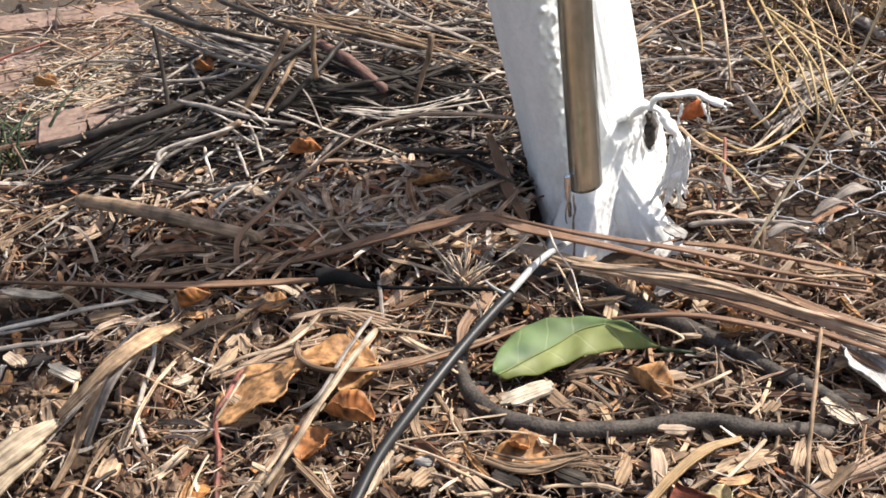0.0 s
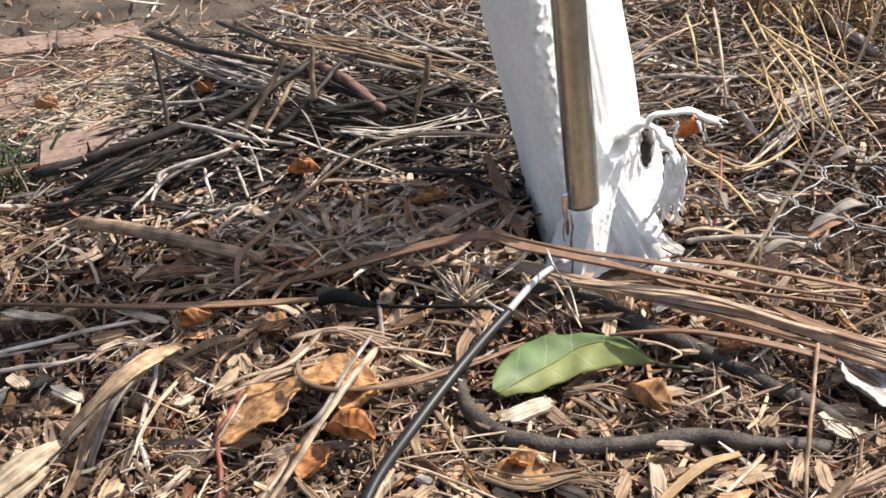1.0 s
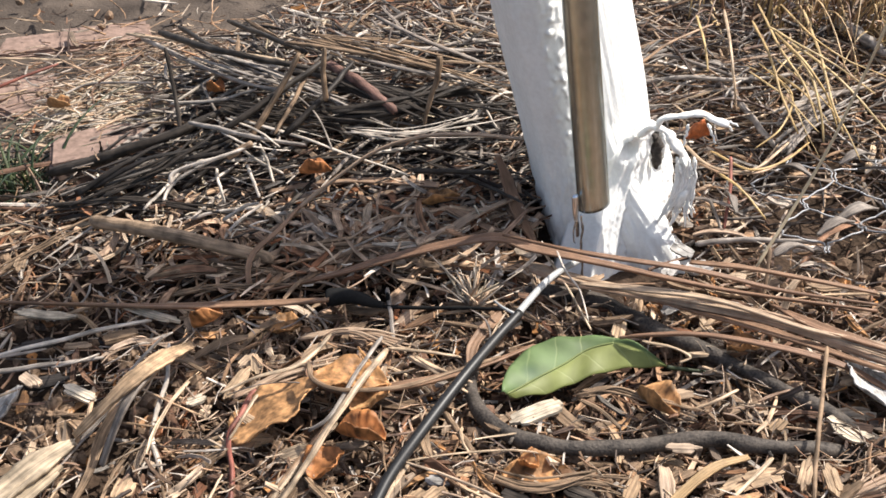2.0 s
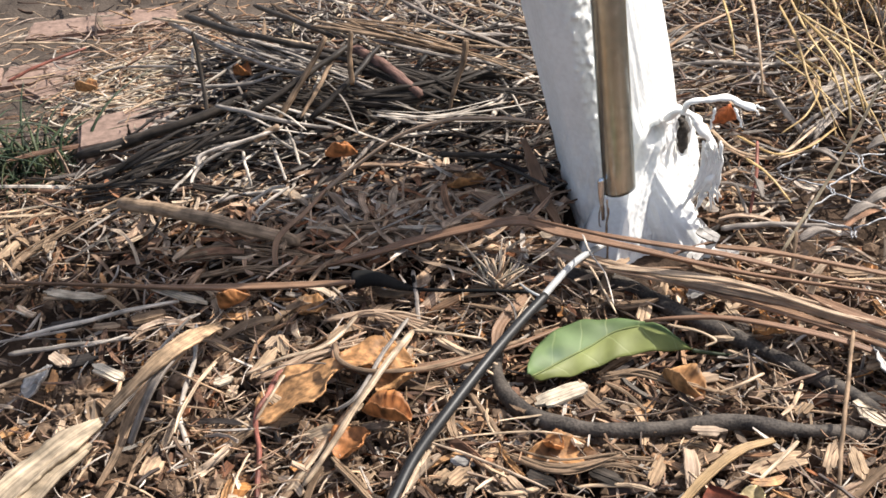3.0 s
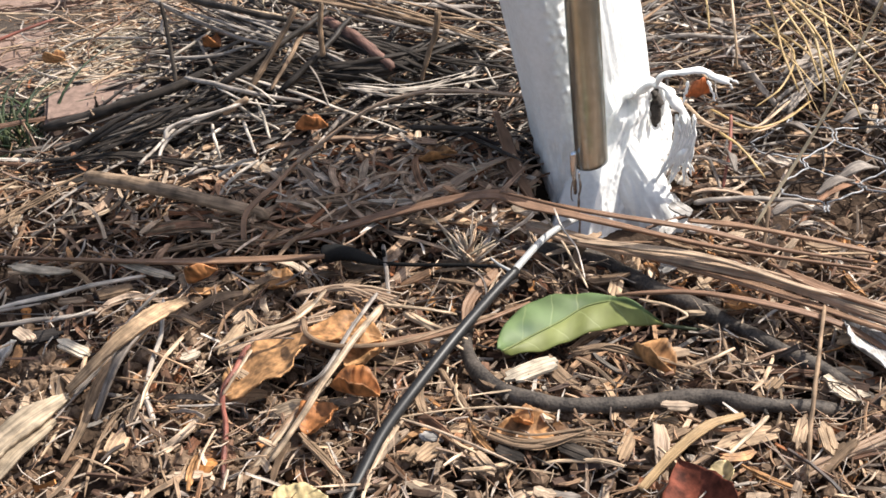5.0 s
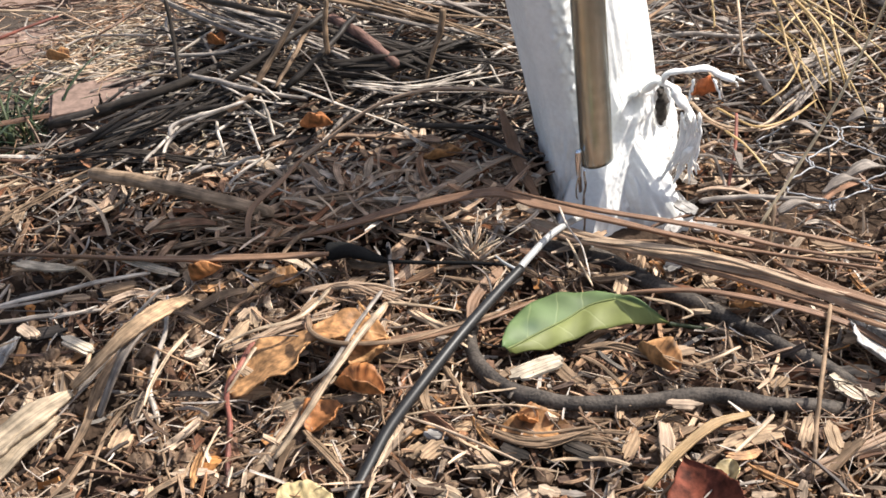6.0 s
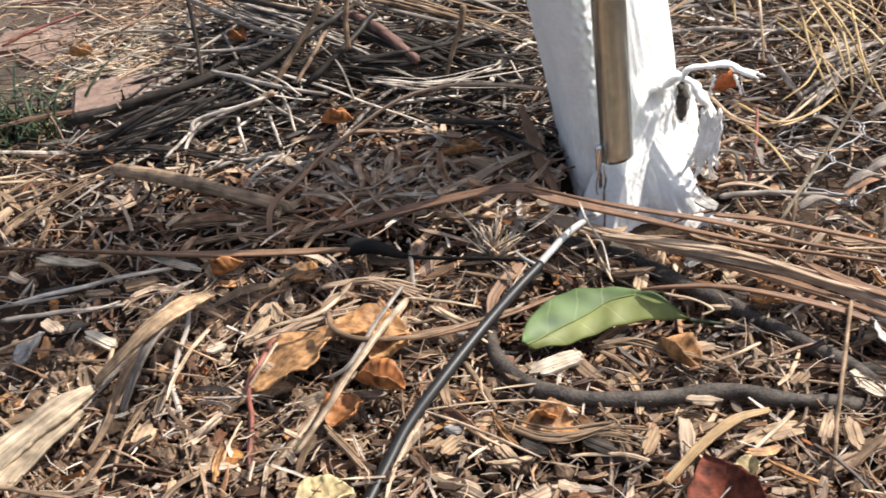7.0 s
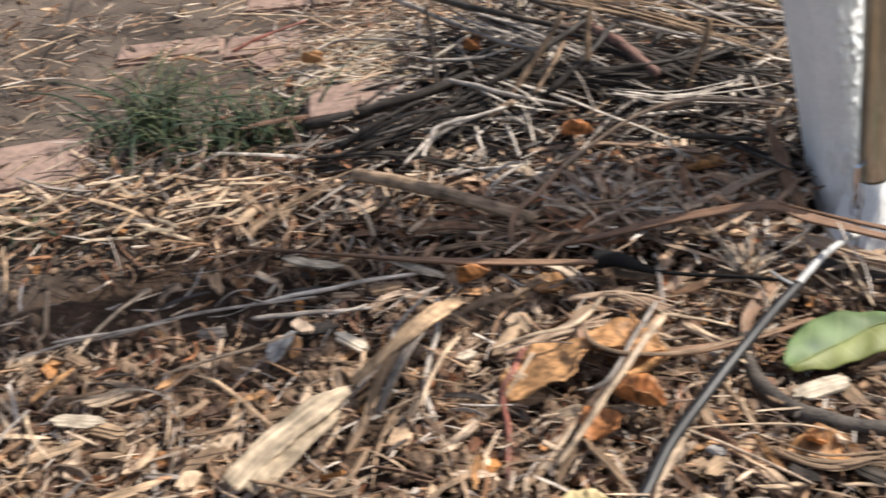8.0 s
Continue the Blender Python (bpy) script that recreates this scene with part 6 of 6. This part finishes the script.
def spot_free(x, y):
    cx, cy = 0.160, 0.075
    leaf = ((x - 0.138) / 0.052) ** 2 + ((y + 0.070) / 0.026) ** 2
    return (np.hypot(x - cx, y - cy) > 0.040) & (leaf > 1.5) & (((x - 0.163) / 0.046) ** 2 + ((y - 0.030) / 0.040) ** 2 > 1)


def scatter(n, density, box, free=True):
    xs, ys = np.zeros(0), np.zeros(0)
    while len(xs) < n:
        x, y = RNG.uniform(box[0], box[1], 4 * n), RNG.uniform(box[2], box[3], 4 * n)
        ok = (RNG.uniform(0, 1, 4 * n) < density(x, y)) & (spot_free(x, y) | (not free))
        xs, ys = np.concatenate([xs, x[ok]]), np.concatenate([ys, y[ok]])
    return xs[:n], ys[:n]


BOX = (-0.58, 0.46, -0.24, 0.62)


def litter(name, label, mat, n, density, length, width, flat, heading, spread, lift, tilt, bend=0.1, steps=5, sides=4, box=BOX, ragged=0.4, free=True):
    x, y = scatter(n, density, box, free)
    ln_ = length[0] * (length[1] / length[0]) ** RNG.uniform(0, 1, n)
    a = (heading(x, y) if callable(heading) else heading) + spread * RNG.normal(0, 1, n)
    s = np.linspace(-0.5, 0.5, steps)
    dx, dy = np.cos(a), np.sin(a)
    bd = RNG.normal(0, bend, n) * ln_
    arc = (0.25 - s ** 2) * 4
    px_ = x[:, None] + dx[:, None] * s * ln_[:, None] - dy[:, None] * bd[:, None] * arc
    py_ = y[:, None] + dy[:, None] * s * ln_[:, None] + dx[:, None] * bd[:, None] * arc
    tl = RNG.normal(0, tilt, n) * ln_
    z0 = level(x, y) + RNG.uniform(lift[0], lift[1], n)
    pz_ = np.maximum(z0[:, None] + tl[:, None] * s + RNG.normal(0, bend * 0.6, n)[:, None] * ln_[:, None] * arc, level(px_, py_) - 0.002)
    paths = np.stack([px_, py_, pz_], -1)
    w0 = width[0] * (width[1] / width[0]) ** RNG.uniform(0, 1, n)
    w = w0[:, None] * (1 + RNG.uniform(-0.25, 0.25, (n, steps)))
    w[:, 0] *= RNG.uniform(1 - ragged * 2, 1, n)
    w[:, -1] *= RNG.uniform(1 - ragged * 2, 1, n)
    w = np.maximum(w, 0.0002)
    th = np.minimum(w0[:, None] * flat, 0.004) * (1 + RNG.uniform(-0.2, 0.2, (n, steps)))
    v, q, uv = sweep(paths, w, th, sides, RNG.normal(0, 0.5, (n, 1)) + RNG.normal(0, 0.15, (n, steps)))
    return tagged(new(name, quad_mesh(name, v, q, uv, mat, smooth=False)), label, "litter", kind="stuff")


def any_way(x, y):
    return RNG.uniform(0, math.pi, len(x))


def heap_way(x, y):
    return 0.40 - 0.95 * step01(y - 0.2 * x, 0.15, 0.24)


def under_netting(x, y):
    return np.exp(-((x - 0.285) / 0.050) ** 4 - ((y - 0.060) / 0.065) ** 4)


def loose(x, y):
    # litter thinned where shade falls: bare dark earth deepens the trunk's shadow
    shade_gap = np.exp(-((x + 0.25) / 0.14) ** 4 - ((y + 0.046) / 0.042) ** 2)
    shade_gap = np.maximum(shade_gap, np.exp(-((x + 0.142) / 0.050) ** 2 - ((y + 0.072) / 0.032) ** 2))
    # dark bare stripe stands in for the arched bark strip's shadow
    shade_gap = np.maximum(shade_gap, np.exp(-((x + 0.088) / 0.010) ** 4 - ((y + 0.125) / 0.042) ** 4))
    shade_gap = np.maximum(shade_gap, 0.6 * np.exp(-((x - 0.118) / 0.035) ** 2 - ((y + 0.155) / 0.020) ** 2))
    return (1 - 0.75 * heap(x, y)) * (1 - 0.93 * bare(x, y)) * (1 - 0.92 * shade_gap) * (1 - 0.7 * under_netting(x, y))


litter("mulch_chips", "tan and brown wood chips covering the soil", M_CHIP, 2300, lambda x, y: (0.10 + 0.90 * np.maximum(chippy(x, y), 0.8 * strawy(x, y) * (x < 0))) * loose(x, y), (0.008, 0.030), (0.0014, 0.0054), 0.28, any_way, 0.0, (0.0, 0.014), 0.32, bend=0.07, ragged=0.32)
litter("mulch_shreds", "thin brown bark shreds", M_SHRED, 7000, lambda x, y: (0.9 - 0.55 * chippy(x, y)) * loose(x, y), (0.008, 0.045), (0.0007, 0.0024), 0.5, any_way, 0.0, (0.0, 0.013), 0.2, bend=0.10)
litter("splinters", "fine cream wood splinters", M_STRAW, 6200, lambda x, y: (0.25 + 0.55 * chippy(x, y) + 0.5 * strawy(x, y) * (x < 0)) * (1 - 0.7 * strawy(x, y) * (x > 0)) * loose(x, y), (0.005, 0.034), (0.0004, 0.0016), 0.6, any_way, 0.0, (0.002, 0.016), 0.3, steps=4, bend=0.05)
litter("stick_heap", "heap of grey weathered sticks and stalks", M_STICK, 2100, heap, (0.03, 0.11), (0.0008, 0.0032), 0.6, heap_way, 0.52, (-0.004, 0.022), 0.12, bend=0.03, steps=6, sides=6)
litter("thin_sticks", "thin grey twigs tangled over the heap", M_STICK, 1800, lambda x, y: np.maximum(heap(x, y), 0.45 * strawy(x, y) * (1 - bare(x, y)) * (1 - 0.7 * under_netting(x, y))), (0.012, 0.06), (0.0006, 0.0018), 0.8, heap_way, 0.8, (0.0, 0.026), 0.18, bend=0.06, steps=6)
litter("straw_litter", "fine dull and tan dry straw", M_DULL_STRAW, 2700, lambda x, y: (strawy(x, y) + 0.05) * (1 - bare(x, y)) * (1 - 0.7 * under_netting(x, y)), (0.015, 0.06), (0.0005, 0.0018), 0.6, 0.15, 0.8, (0.0, 0.024), 0.22, bend=0.10, steps=6)
litter("straw_on_soil", "bits of straw scattered on bare earth", M_STRAW, 1700, lambda x, y: bare(x, y) * (0.12 + 0.88 * step01(x, -0.26, -0.14)) * (1 - step01(y, 0.30, 0.40)), (0.008, 0.04), (0.0005, 0.0013), 0.6, 0.2, 0.6, (0.001, 0.006), 0.06, bend=0.1)
litter("straw_drift", "drift of pale matted straw at the edge of the heap", M_PALE_STRAW, 2000, lambda x, y: np.exp(-((y - 0.215 - 0.15 * (x + 0.13)) / 0.048) ** 4 - ((x + 0.125) / 0.062) ** 4) * step01(bare(x, y), 0.2, 0.8), (0.010, 0.050), (0.0006, 0.0017), 0.6, 0.25, 0.5, (0.002, 0.012), 0.08, bend=0.12, steps=6)
# lighter shreds fill the trunk's shade with painted bounce light
litter("leaf_shreds", "dry brown leaf shreds beside the tree, coloured lighter for bounced light", M_SHADE_SHRED, 700, lambda x, y: np.exp(-((x - 0.03) / 0.11) ** 2 - ((y - 0.052) / 0.034) ** 2), (0.010, 0.045), (0.0012, 0.005), 0.25, any_way, 0.0, (0.010, 0.022), 0.25, bend=0.12, steps=6)
litter("low_shreds", "low brown shreds under the green leaf", M_SHRED, 420, lambda x, y: 1.0 * (((x - 0.140) / 0.075) ** 2 + ((y + 0.068) / 0.040) ** 2 < 1), (0.008, 0.03), (0.0008, 0.003), 0.35, any_way, 0.0, (0.0, 0.006), 0.06, free=False)
litter("fine_fibres", "fine pale plant fibres strewn over everything", M_STRAW, 7500, lambda x, y: (0.6 + 0.4 * chippy(x, y)) * (1 - 0.6 * strawy(x, y) * (x > 0)) * loose(x, y), (0.004, 0.020), (0.00025, 0.0008), 0.7, any_way, 0.0, (0.004, 0.018), 0.3, steps=3, bend=0.08)
# pale flecks imitate small glints on the sticks and brighten the heap
litter("heap_splinters", "tiny pale flecks standing in for glints on the heap", M_PALE_STRAW, 1500, lambda x, y: np.maximum(heap(x, y), np.exp(-((x - 0.02) / 0.12) ** 2 - ((y - 0.055) / 0.035) ** 2)), (0.003, 0.014), (0.0005, 0.0014), 0.5, any_way, 0.0, (0.014, 0.028), 0.3, steps=3, bend=0.1)
litter("leaf_bits", "broken brown and orange leaf bits", M_LEAFBIT, 500, lambda x, y: (0.3 + 0.7 * chippy(x, y)) * loose(x, y), (0.006, 0.016), (0.004, 0.009), 0.08, any_way, 0.0, (0.0, 0.010), 0.3, bend=0.15)


def pieces(name, label, category, group, mats, n, density, length, width, flat, heading, spread, lift, tilt, bend, sides):
    """Countable loose pieces: each its own object, on a small stock of shared shapes."""
    stock = []
    for i in range(14):
        ln_ = length[0] * (length[1] / length[0]) ** ((i + 0.5) / 14)
        k = 7
        s = np.linspace(-0.5, 0.5, k)
        bd, bz = RNG.normal(0, bend), RNG.normal(0, bend * 0.6)
        p = np.stack([s * ln_, (0.25 - s * s) * 4 * bd * ln_, (0.25 - s * s) * 4 * bz * ln_], -1)
        w0 = RNG.uniform(width[0], width[1])
        w = w0 * (1 + RNG.uniform(-0.2, 0.2, k))
        w[0] *= RNG.uniform(0.08, 0.8)
        w[-1] *= RNG.uniform(0.08, 0.8)
        p[:, 1] += RNG.normal(0, 0.10 * w0, k)
        if sides == 4:
            stock.append(splinter_mesh(name, mats[i % len(mats)], [tuple(c) for c in p[::2]], w0, min(w0 * flat, 0.002), 3))
            continue
        v, q, uv = sweep(p[None], w[None], np.minimum(w * flat, 0.004)[None], sides, RNG.normal(0, 0.12, (1, k)))
        stock.append(quad_mesh(name, v, q, uv, mats[i % len(mats)], smooth=sides > 6))
    x, y = scatter(n, density, (-0.48, 0.40, -0.22, 0.42))
    a = (heading(x, y) if callable(heading) else heading) + spread * RNG.normal(0, 1, n)
    z = level(x, y) + RNG.uniform(lift[0], lift[1], n)
    for i in range(n):
        ob = thing(name, label, category, stock[int(RNG.integers(0, 14))], group)
        ob.matrix_world = pose(x[i], y[i], z[i], math.degrees(RNG.normal(0, 0.35)), math.degrees(RNG.normal(0, tilt)), math.degrees(a[i]))


pieces("wood_chip", "loose split wood chip lying on the mulch", "wood chip", "loose wood chips", [M_CHIP_ONE, M_STALK, M_STRAW_ONE, M_LEAF_BROWN, M_STALK, M_STALK, M_CHIP_ONE], 260, lambda x, y: (0.06 + 0.94 * chippy(x, y)) * loose(x, y), (0.014, 0.036), (0.0022, 0.0058), 0.3, any_way, 0.0, (0.010, 0.016), 0.16, 0.05, 4)
pieces("loose_stick", "weathered grey stick lying on the heap", "stick", "sticks of the heap", [M_TWIG_GREY, M_TWIG_PALE, M_TWIG_DARK, M_STALK, M_TWIG_DARK, M_TWIG_GREY, M_TWIG_DARK], 220, heap, (0.03, 0.10), (0.0010, 0.0032), 0.6, heap_way, 0.75, (0.016, 0.028), 0.10, 0.03, 6)
pieces("straw", "loose dry straw stem on the litter", "straw", "loose straws", [M_STRAW_ONE, M_STRAW_ONE, M_STALK, M_CHIP_ONE, M_STALK], 230, lambda x, y: (0.5 * chippy(x, y) + 0.9 * strawy(x, y) + 0.25) * loose(x, y), (0.02, 0.07), (0.0010, 0.0026), 0.6, any_way, 0.0, (0.010, 0.020), 0.12, 0.05, 6)
pieces("straw", "broad pale straw blade lying on the straw patch", "straw", "straws of the patch", [M_STRAW_ONE, M_CHIP_ONE, M_STRAW_ONE, M_SLAB], 70, lambda x, y: 1.0 * (x > -0.37) * (x < -0.19) * (y > 0.002) * (y < 0.085 + 0.2 * (x + 0.15)), (0.014, 0.042), (0.0012, 0.0032), 0.4, 0.35, 0.6, (0.012, 0.022), 0.12, 0.06, 6)


def beyond(x, y):
    inside = (x > BOX[0]) & (x < BOX[1]) & (y > BOX[2]) & (y < BOX[3])
    return np.where(inside, 0.0, np.exp(-(np.hypot(x, y - 0.2) / 0.85) ** 2))


litter("outer_mulch", "brown mulch thinning out over the earth", M_SHRED, 7000, beyond, (0.012, 0.06), (0.0012, 0.005), 0.4, any_way, 0.0, (0.0, 0.010), 0.15, box=(-1.7, 1.6, -1.3, 2.0))
litter("outer_straw", "dry straw thinning out over the earth", M_STRAW, 4000, beyond, (0.02, 0.08), (0.0008, 0.002), 0.6, any_way, 0.0, (0.0, 0.012), 0.12, box=(-1.7, 1.6, -1.3, 2.0))


def crumbs(n):
    bm = bmesh.new()
    bmesh.ops.create_icosphere(bm, subdivisions=1, radius=1)
    base = np.array([w.co[:] for w in bm.verts])
    tri = np.array([[w.index for w in f.verts] for f in bm.faces])
    bm.free()
    x, y = scatter(n, lambda x, y: (0.15 + 0.85 * chippy(x, y)) * loose(x, y), BOX)
    r = 0.0007 * (7.0 ** (RNG.uniform(0, 1, n) ** 1.4))
    v = base[None] * r[:, None, None] * RNG.uniform(0.65, 1.3, (n, len(base), 1)) + np.stack([x, y, level(x, y) + 0.002 + RNG.uniform(0, 0.007, n)], -1)[:, None]
    f = (tri[None] + (np.arange(n) * len(base))[:, None, None]).reshape(-1, 3)
    me = bpy.data.meshes.new("soil_crumbs")
    me.from_pydata(v.reshape(-1, 3).tolist(), [], f.tolist())
    me.materials.append(M_SOIL)
    return tagged(new("soil_crumbs", me), "small brown crumbs of dry soil", "soil", kind="stuff")


crumbs(15000)


# ---- grasses ----
def tuft(name, label, mat, base, n, spread, height, lean, width, seed):
    r = np.random.default_rng(seed)
    s = np.linspace(0, 1, 8)
    bx, by = base[0] + r.normal(0, spread[0], n), base[1] + r.normal(0, spread[1], n)
    h, a = r.uniform(height[0], height[1], n), r.uniform(0, 2 * math.pi, n)
    reach = r.uniform(lean[0], lean[1], n) * h
    p = np.stack([bx[:, None] + np.cos(a)[:, None] * reach[:, None] * s ** 1.7, by[:, None] + np.sin(a)[:, None] * reach[:, None] * s ** 1.7,
                  level(bx, by)[:, None] + h[:, None] * (s - 0.45 * lean[1] * s ** 2.4)], -1)
    w = (width * (1 - 0.85 * s ** 2))[None] * r.uniform(0.6, 1.2, (n, 1))
    v, q, uv = sweep(p, w, w * 0.25, 4)
    ob = tagged(new(name), label, "grass")
    part("foliage", quad_mesh("foliage", v, q, uv, mat), ob)["kind"] = "stuff"
    return ob, p


tuft("grass_tuft", "low tuft of dark green grass at the soil edge", M_GRASS, (-0.2851, 0.1233, 0.0010), 95, (0.013, 0.012), (0.030, 0.095), (0.3, 1.2), 0.0021, 3)
tuft("grass_tuft", "low tuft of dark green grass beside the sticks", M_GRASS, (-0.2202, 0.1272, 0.0034), 85, (0.017, 0.010), (0.022, 0.075), (0.4, 1.2), 0.0019, 8)
tuft("grass_tuft", "sparse low tuft of dark green grass beside the straw", M_GRASS, (-0.2500, 0.1000, 0.0020), 60, (0.030, 0.010), (0.015, 0.035), (0.5, 1.3), 0.0020, 17)
tuft("grass_tuft", "low tuft of dark green grass at the soil edge", M_GRASS, (-0.3254, 0.0246, 0.0000), 14, (0.02, 0.012), (0.02, 0.04), (0.6, 1.2), 0.0022, 5)


def dry_clump(base, n, seed, sweep_to):
    r = np.random.default_rng(seed)
    ob = tagged(new("dry_grass_clump"), "clump of dry straw coloured grass with drooping seed heads", "grass")
    s = np.linspace(0, 1, 12)
    b = np.array([base[0], base[1], 0.0]) + np.stack([r.normal(0, 0.03, n), r.normal(0, 0.02, n), np.zeros(n)], -1)
    b[:, 2] = level(b[:, 0], b[:, 1])
    go = np.array(sweep_to) * r.uniform(0.3, 1.3, (n, 1)) + r.normal(0, 0.034, (n, 2))
    h = r.uniform(0.025, 0.095, n)
    p = np.stack([b[:, :1] + go[:, :1] * s, b[:, 1:2] + go[:, 1:] * s, b[:, 2:] + h[:, None] * (np.sin(s * 2.6))], -1)
    w = (0.0017 * (1 - 0.6 * s))[None] * r.uniform(0.6, 1.3, (n, 1))
    v, q, uv = sweep(p, w, w * 0.6, 4)
    part("stem_mass", quad_mesh("stem_mass", v, q, uv, M_GOLD), ob)["kind"] = "stuff"
    heads = p[:: 4]
    k = 26
    t = r.uniform(0.62, 1.0, (len(heads), k))
    at = (t * 11).astype(int).clip(0, 10)
    f = (t * 11 - at)[..., None]
    rows = np.arange(len(heads))[:, None]
    c = (heads[rows, at] * (1 - f) + heads[rows, at + 1] * f).reshape(-1, 3)
    d = r.normal(0, 0.0016, c.shape) + np.array([0, 0, -0.0035])
    g = np.stack([c, c + d * 0.5, c + d], 1)
    gw = np.broadcast_to(np.array([0.0005, 0.0013, 0.0004]), (len(c), 3))
    v, q, uv = sweep(g, gw, gw * 0.7, 4)
    part("seed_head_mass", quad_mesh("seed_head_mass", v, q, uv, M_GOLD), ob, "drooping straw seed heads")["kind"] = "stuff"
    return ob


dry_clump((0.2850, 0.3959, 0.0008), 50, 11, (-0.01, -0.08))
dry_clump((0.3144, 0.3233, 0.0042), 45, 12, (0.045, -0.075))
dry_clump((0.3664, 0.2988, 0.0049), 70, 13, (0.02, -0.08))

# a pale tuft of dry needles
r9 = np.random.default_rng(21)
spray = tagged(new("needle_spray"), "pale dry sprig with needle leaves on the litter", "sprig")
c9 = np.array((0.0850, -0.0200, 0.0200))
s9 = np.linspace(0, 1, 5)
dir9 = np.stack([r9.normal(0, 0.55, 46), r9.uniform(-0.1, 1.0, 46), r9.uniform(0.1, 0.9, 46)], -1)
p9 = c9 + dir9[:, None] * s9[None, :, None] * r9.uniform(0.010, 0.026, (46, 1, 1)) + r9.normal(0, 0.002, (46, 1, 3))
w9 = np.broadcast_to(0.0015 * (1 - 0.7 * s9), (46, 5))
v9, q9, uv9 = sweep(p9, w9, w9 * 0.6, 4)
part("needles", quad_mesh("needles", v9, q9, uv9, M_PALE_STRAW), spray)["kind"] = "stuff"


# ---- wire netting ----
def netting():
    """Crumpled hexagonal wire netting: zigzag wires, twisted where two of them meet."""
    cell, cols, rows = 0.024, 8, 5
    ob = tagged(new("wire_netting"), "crumpled galvanised hexagonal wire netting lying in dry grass", "netting")
    ox, oy = 0.262, 0.010

    def place(u, w):
        x = ox + u + 0.004 * math.sin(w * 60 + u * 20)
        y = oy + w * 0.9 + 0.005 * math.sin(u * 55)
        z = float(level(x, y)) + 0.021 + 0.008 * noise.noise((x * 22, y * 22, 3.0))
        return (x, y, z)

    for c in range(cols):
        pts, tw = [], []
        for r in range(rows):
            side_ = 1 if (r + c) % 2 == 0 else -1
            u = c * cell / 1.0 + side_ * cell * 0.46
            y0 = r * cell * 0.95
            pts += [place(u, y0), place(u, y0 + cell * 0.42)]
        p = np.array(pts)
        fine = np.concatenate([np.linspace(p[i], p[i + 1], 6, endpoint=False) for i in range(len(p) - 1)] + [p[-1:]])
        k = np.arange(len(fine))
        fine = fine + 0.0005 * np.stack([np.sin(k * 1.9), np.zeros(len(k)), np.cos(k * 1.9)], 1)
        w = np.full((1, len(fine)), 0.0011)
        v, q, uv = sweep(fine[None], w, w, 6)
        part("wire", quad_mesh("wire", v, q, uv, M_WIRE), ob)
    return ob


netting()


# ---- clods and torn flakes ----
def clod(centre, size, seed):
    ob = tagged(new("soil_clod"), "crumbly brown soil clod among the mulch", "soil clod", "soil clods")
    lump("crust", centre, (size, size * 0.9, size * 0.7), 0.9, ob, M_SOIL, "", seed)
    return ob


clod((-0.1194, -0.0879, 0.0100), 0.0085, 1.3)
clod((-0.1206, -0.1047, 0.0080), 0.0080, 2.9)
clod((-0.1339, -0.0894, 0.0080), 0.0060, 4.1)
clod((-0.0478, -0.1485, 0.0060), 0.0070, 5.2)
clod((0.0012, -0.1444, 0.0060), 0.0070, 6.6)
clod((0.0169, -0.1361, 0.0060), 0.0060, 7.7)
clod((0.0833, -0.1427, 0.0060), 0.0070, 8.4)
clod((0.0457, -0.1470, 0.0060), 0.0060, 9.9)
clod((0.0757, -0.1303, 0.0060), 0.0050, 10.4)
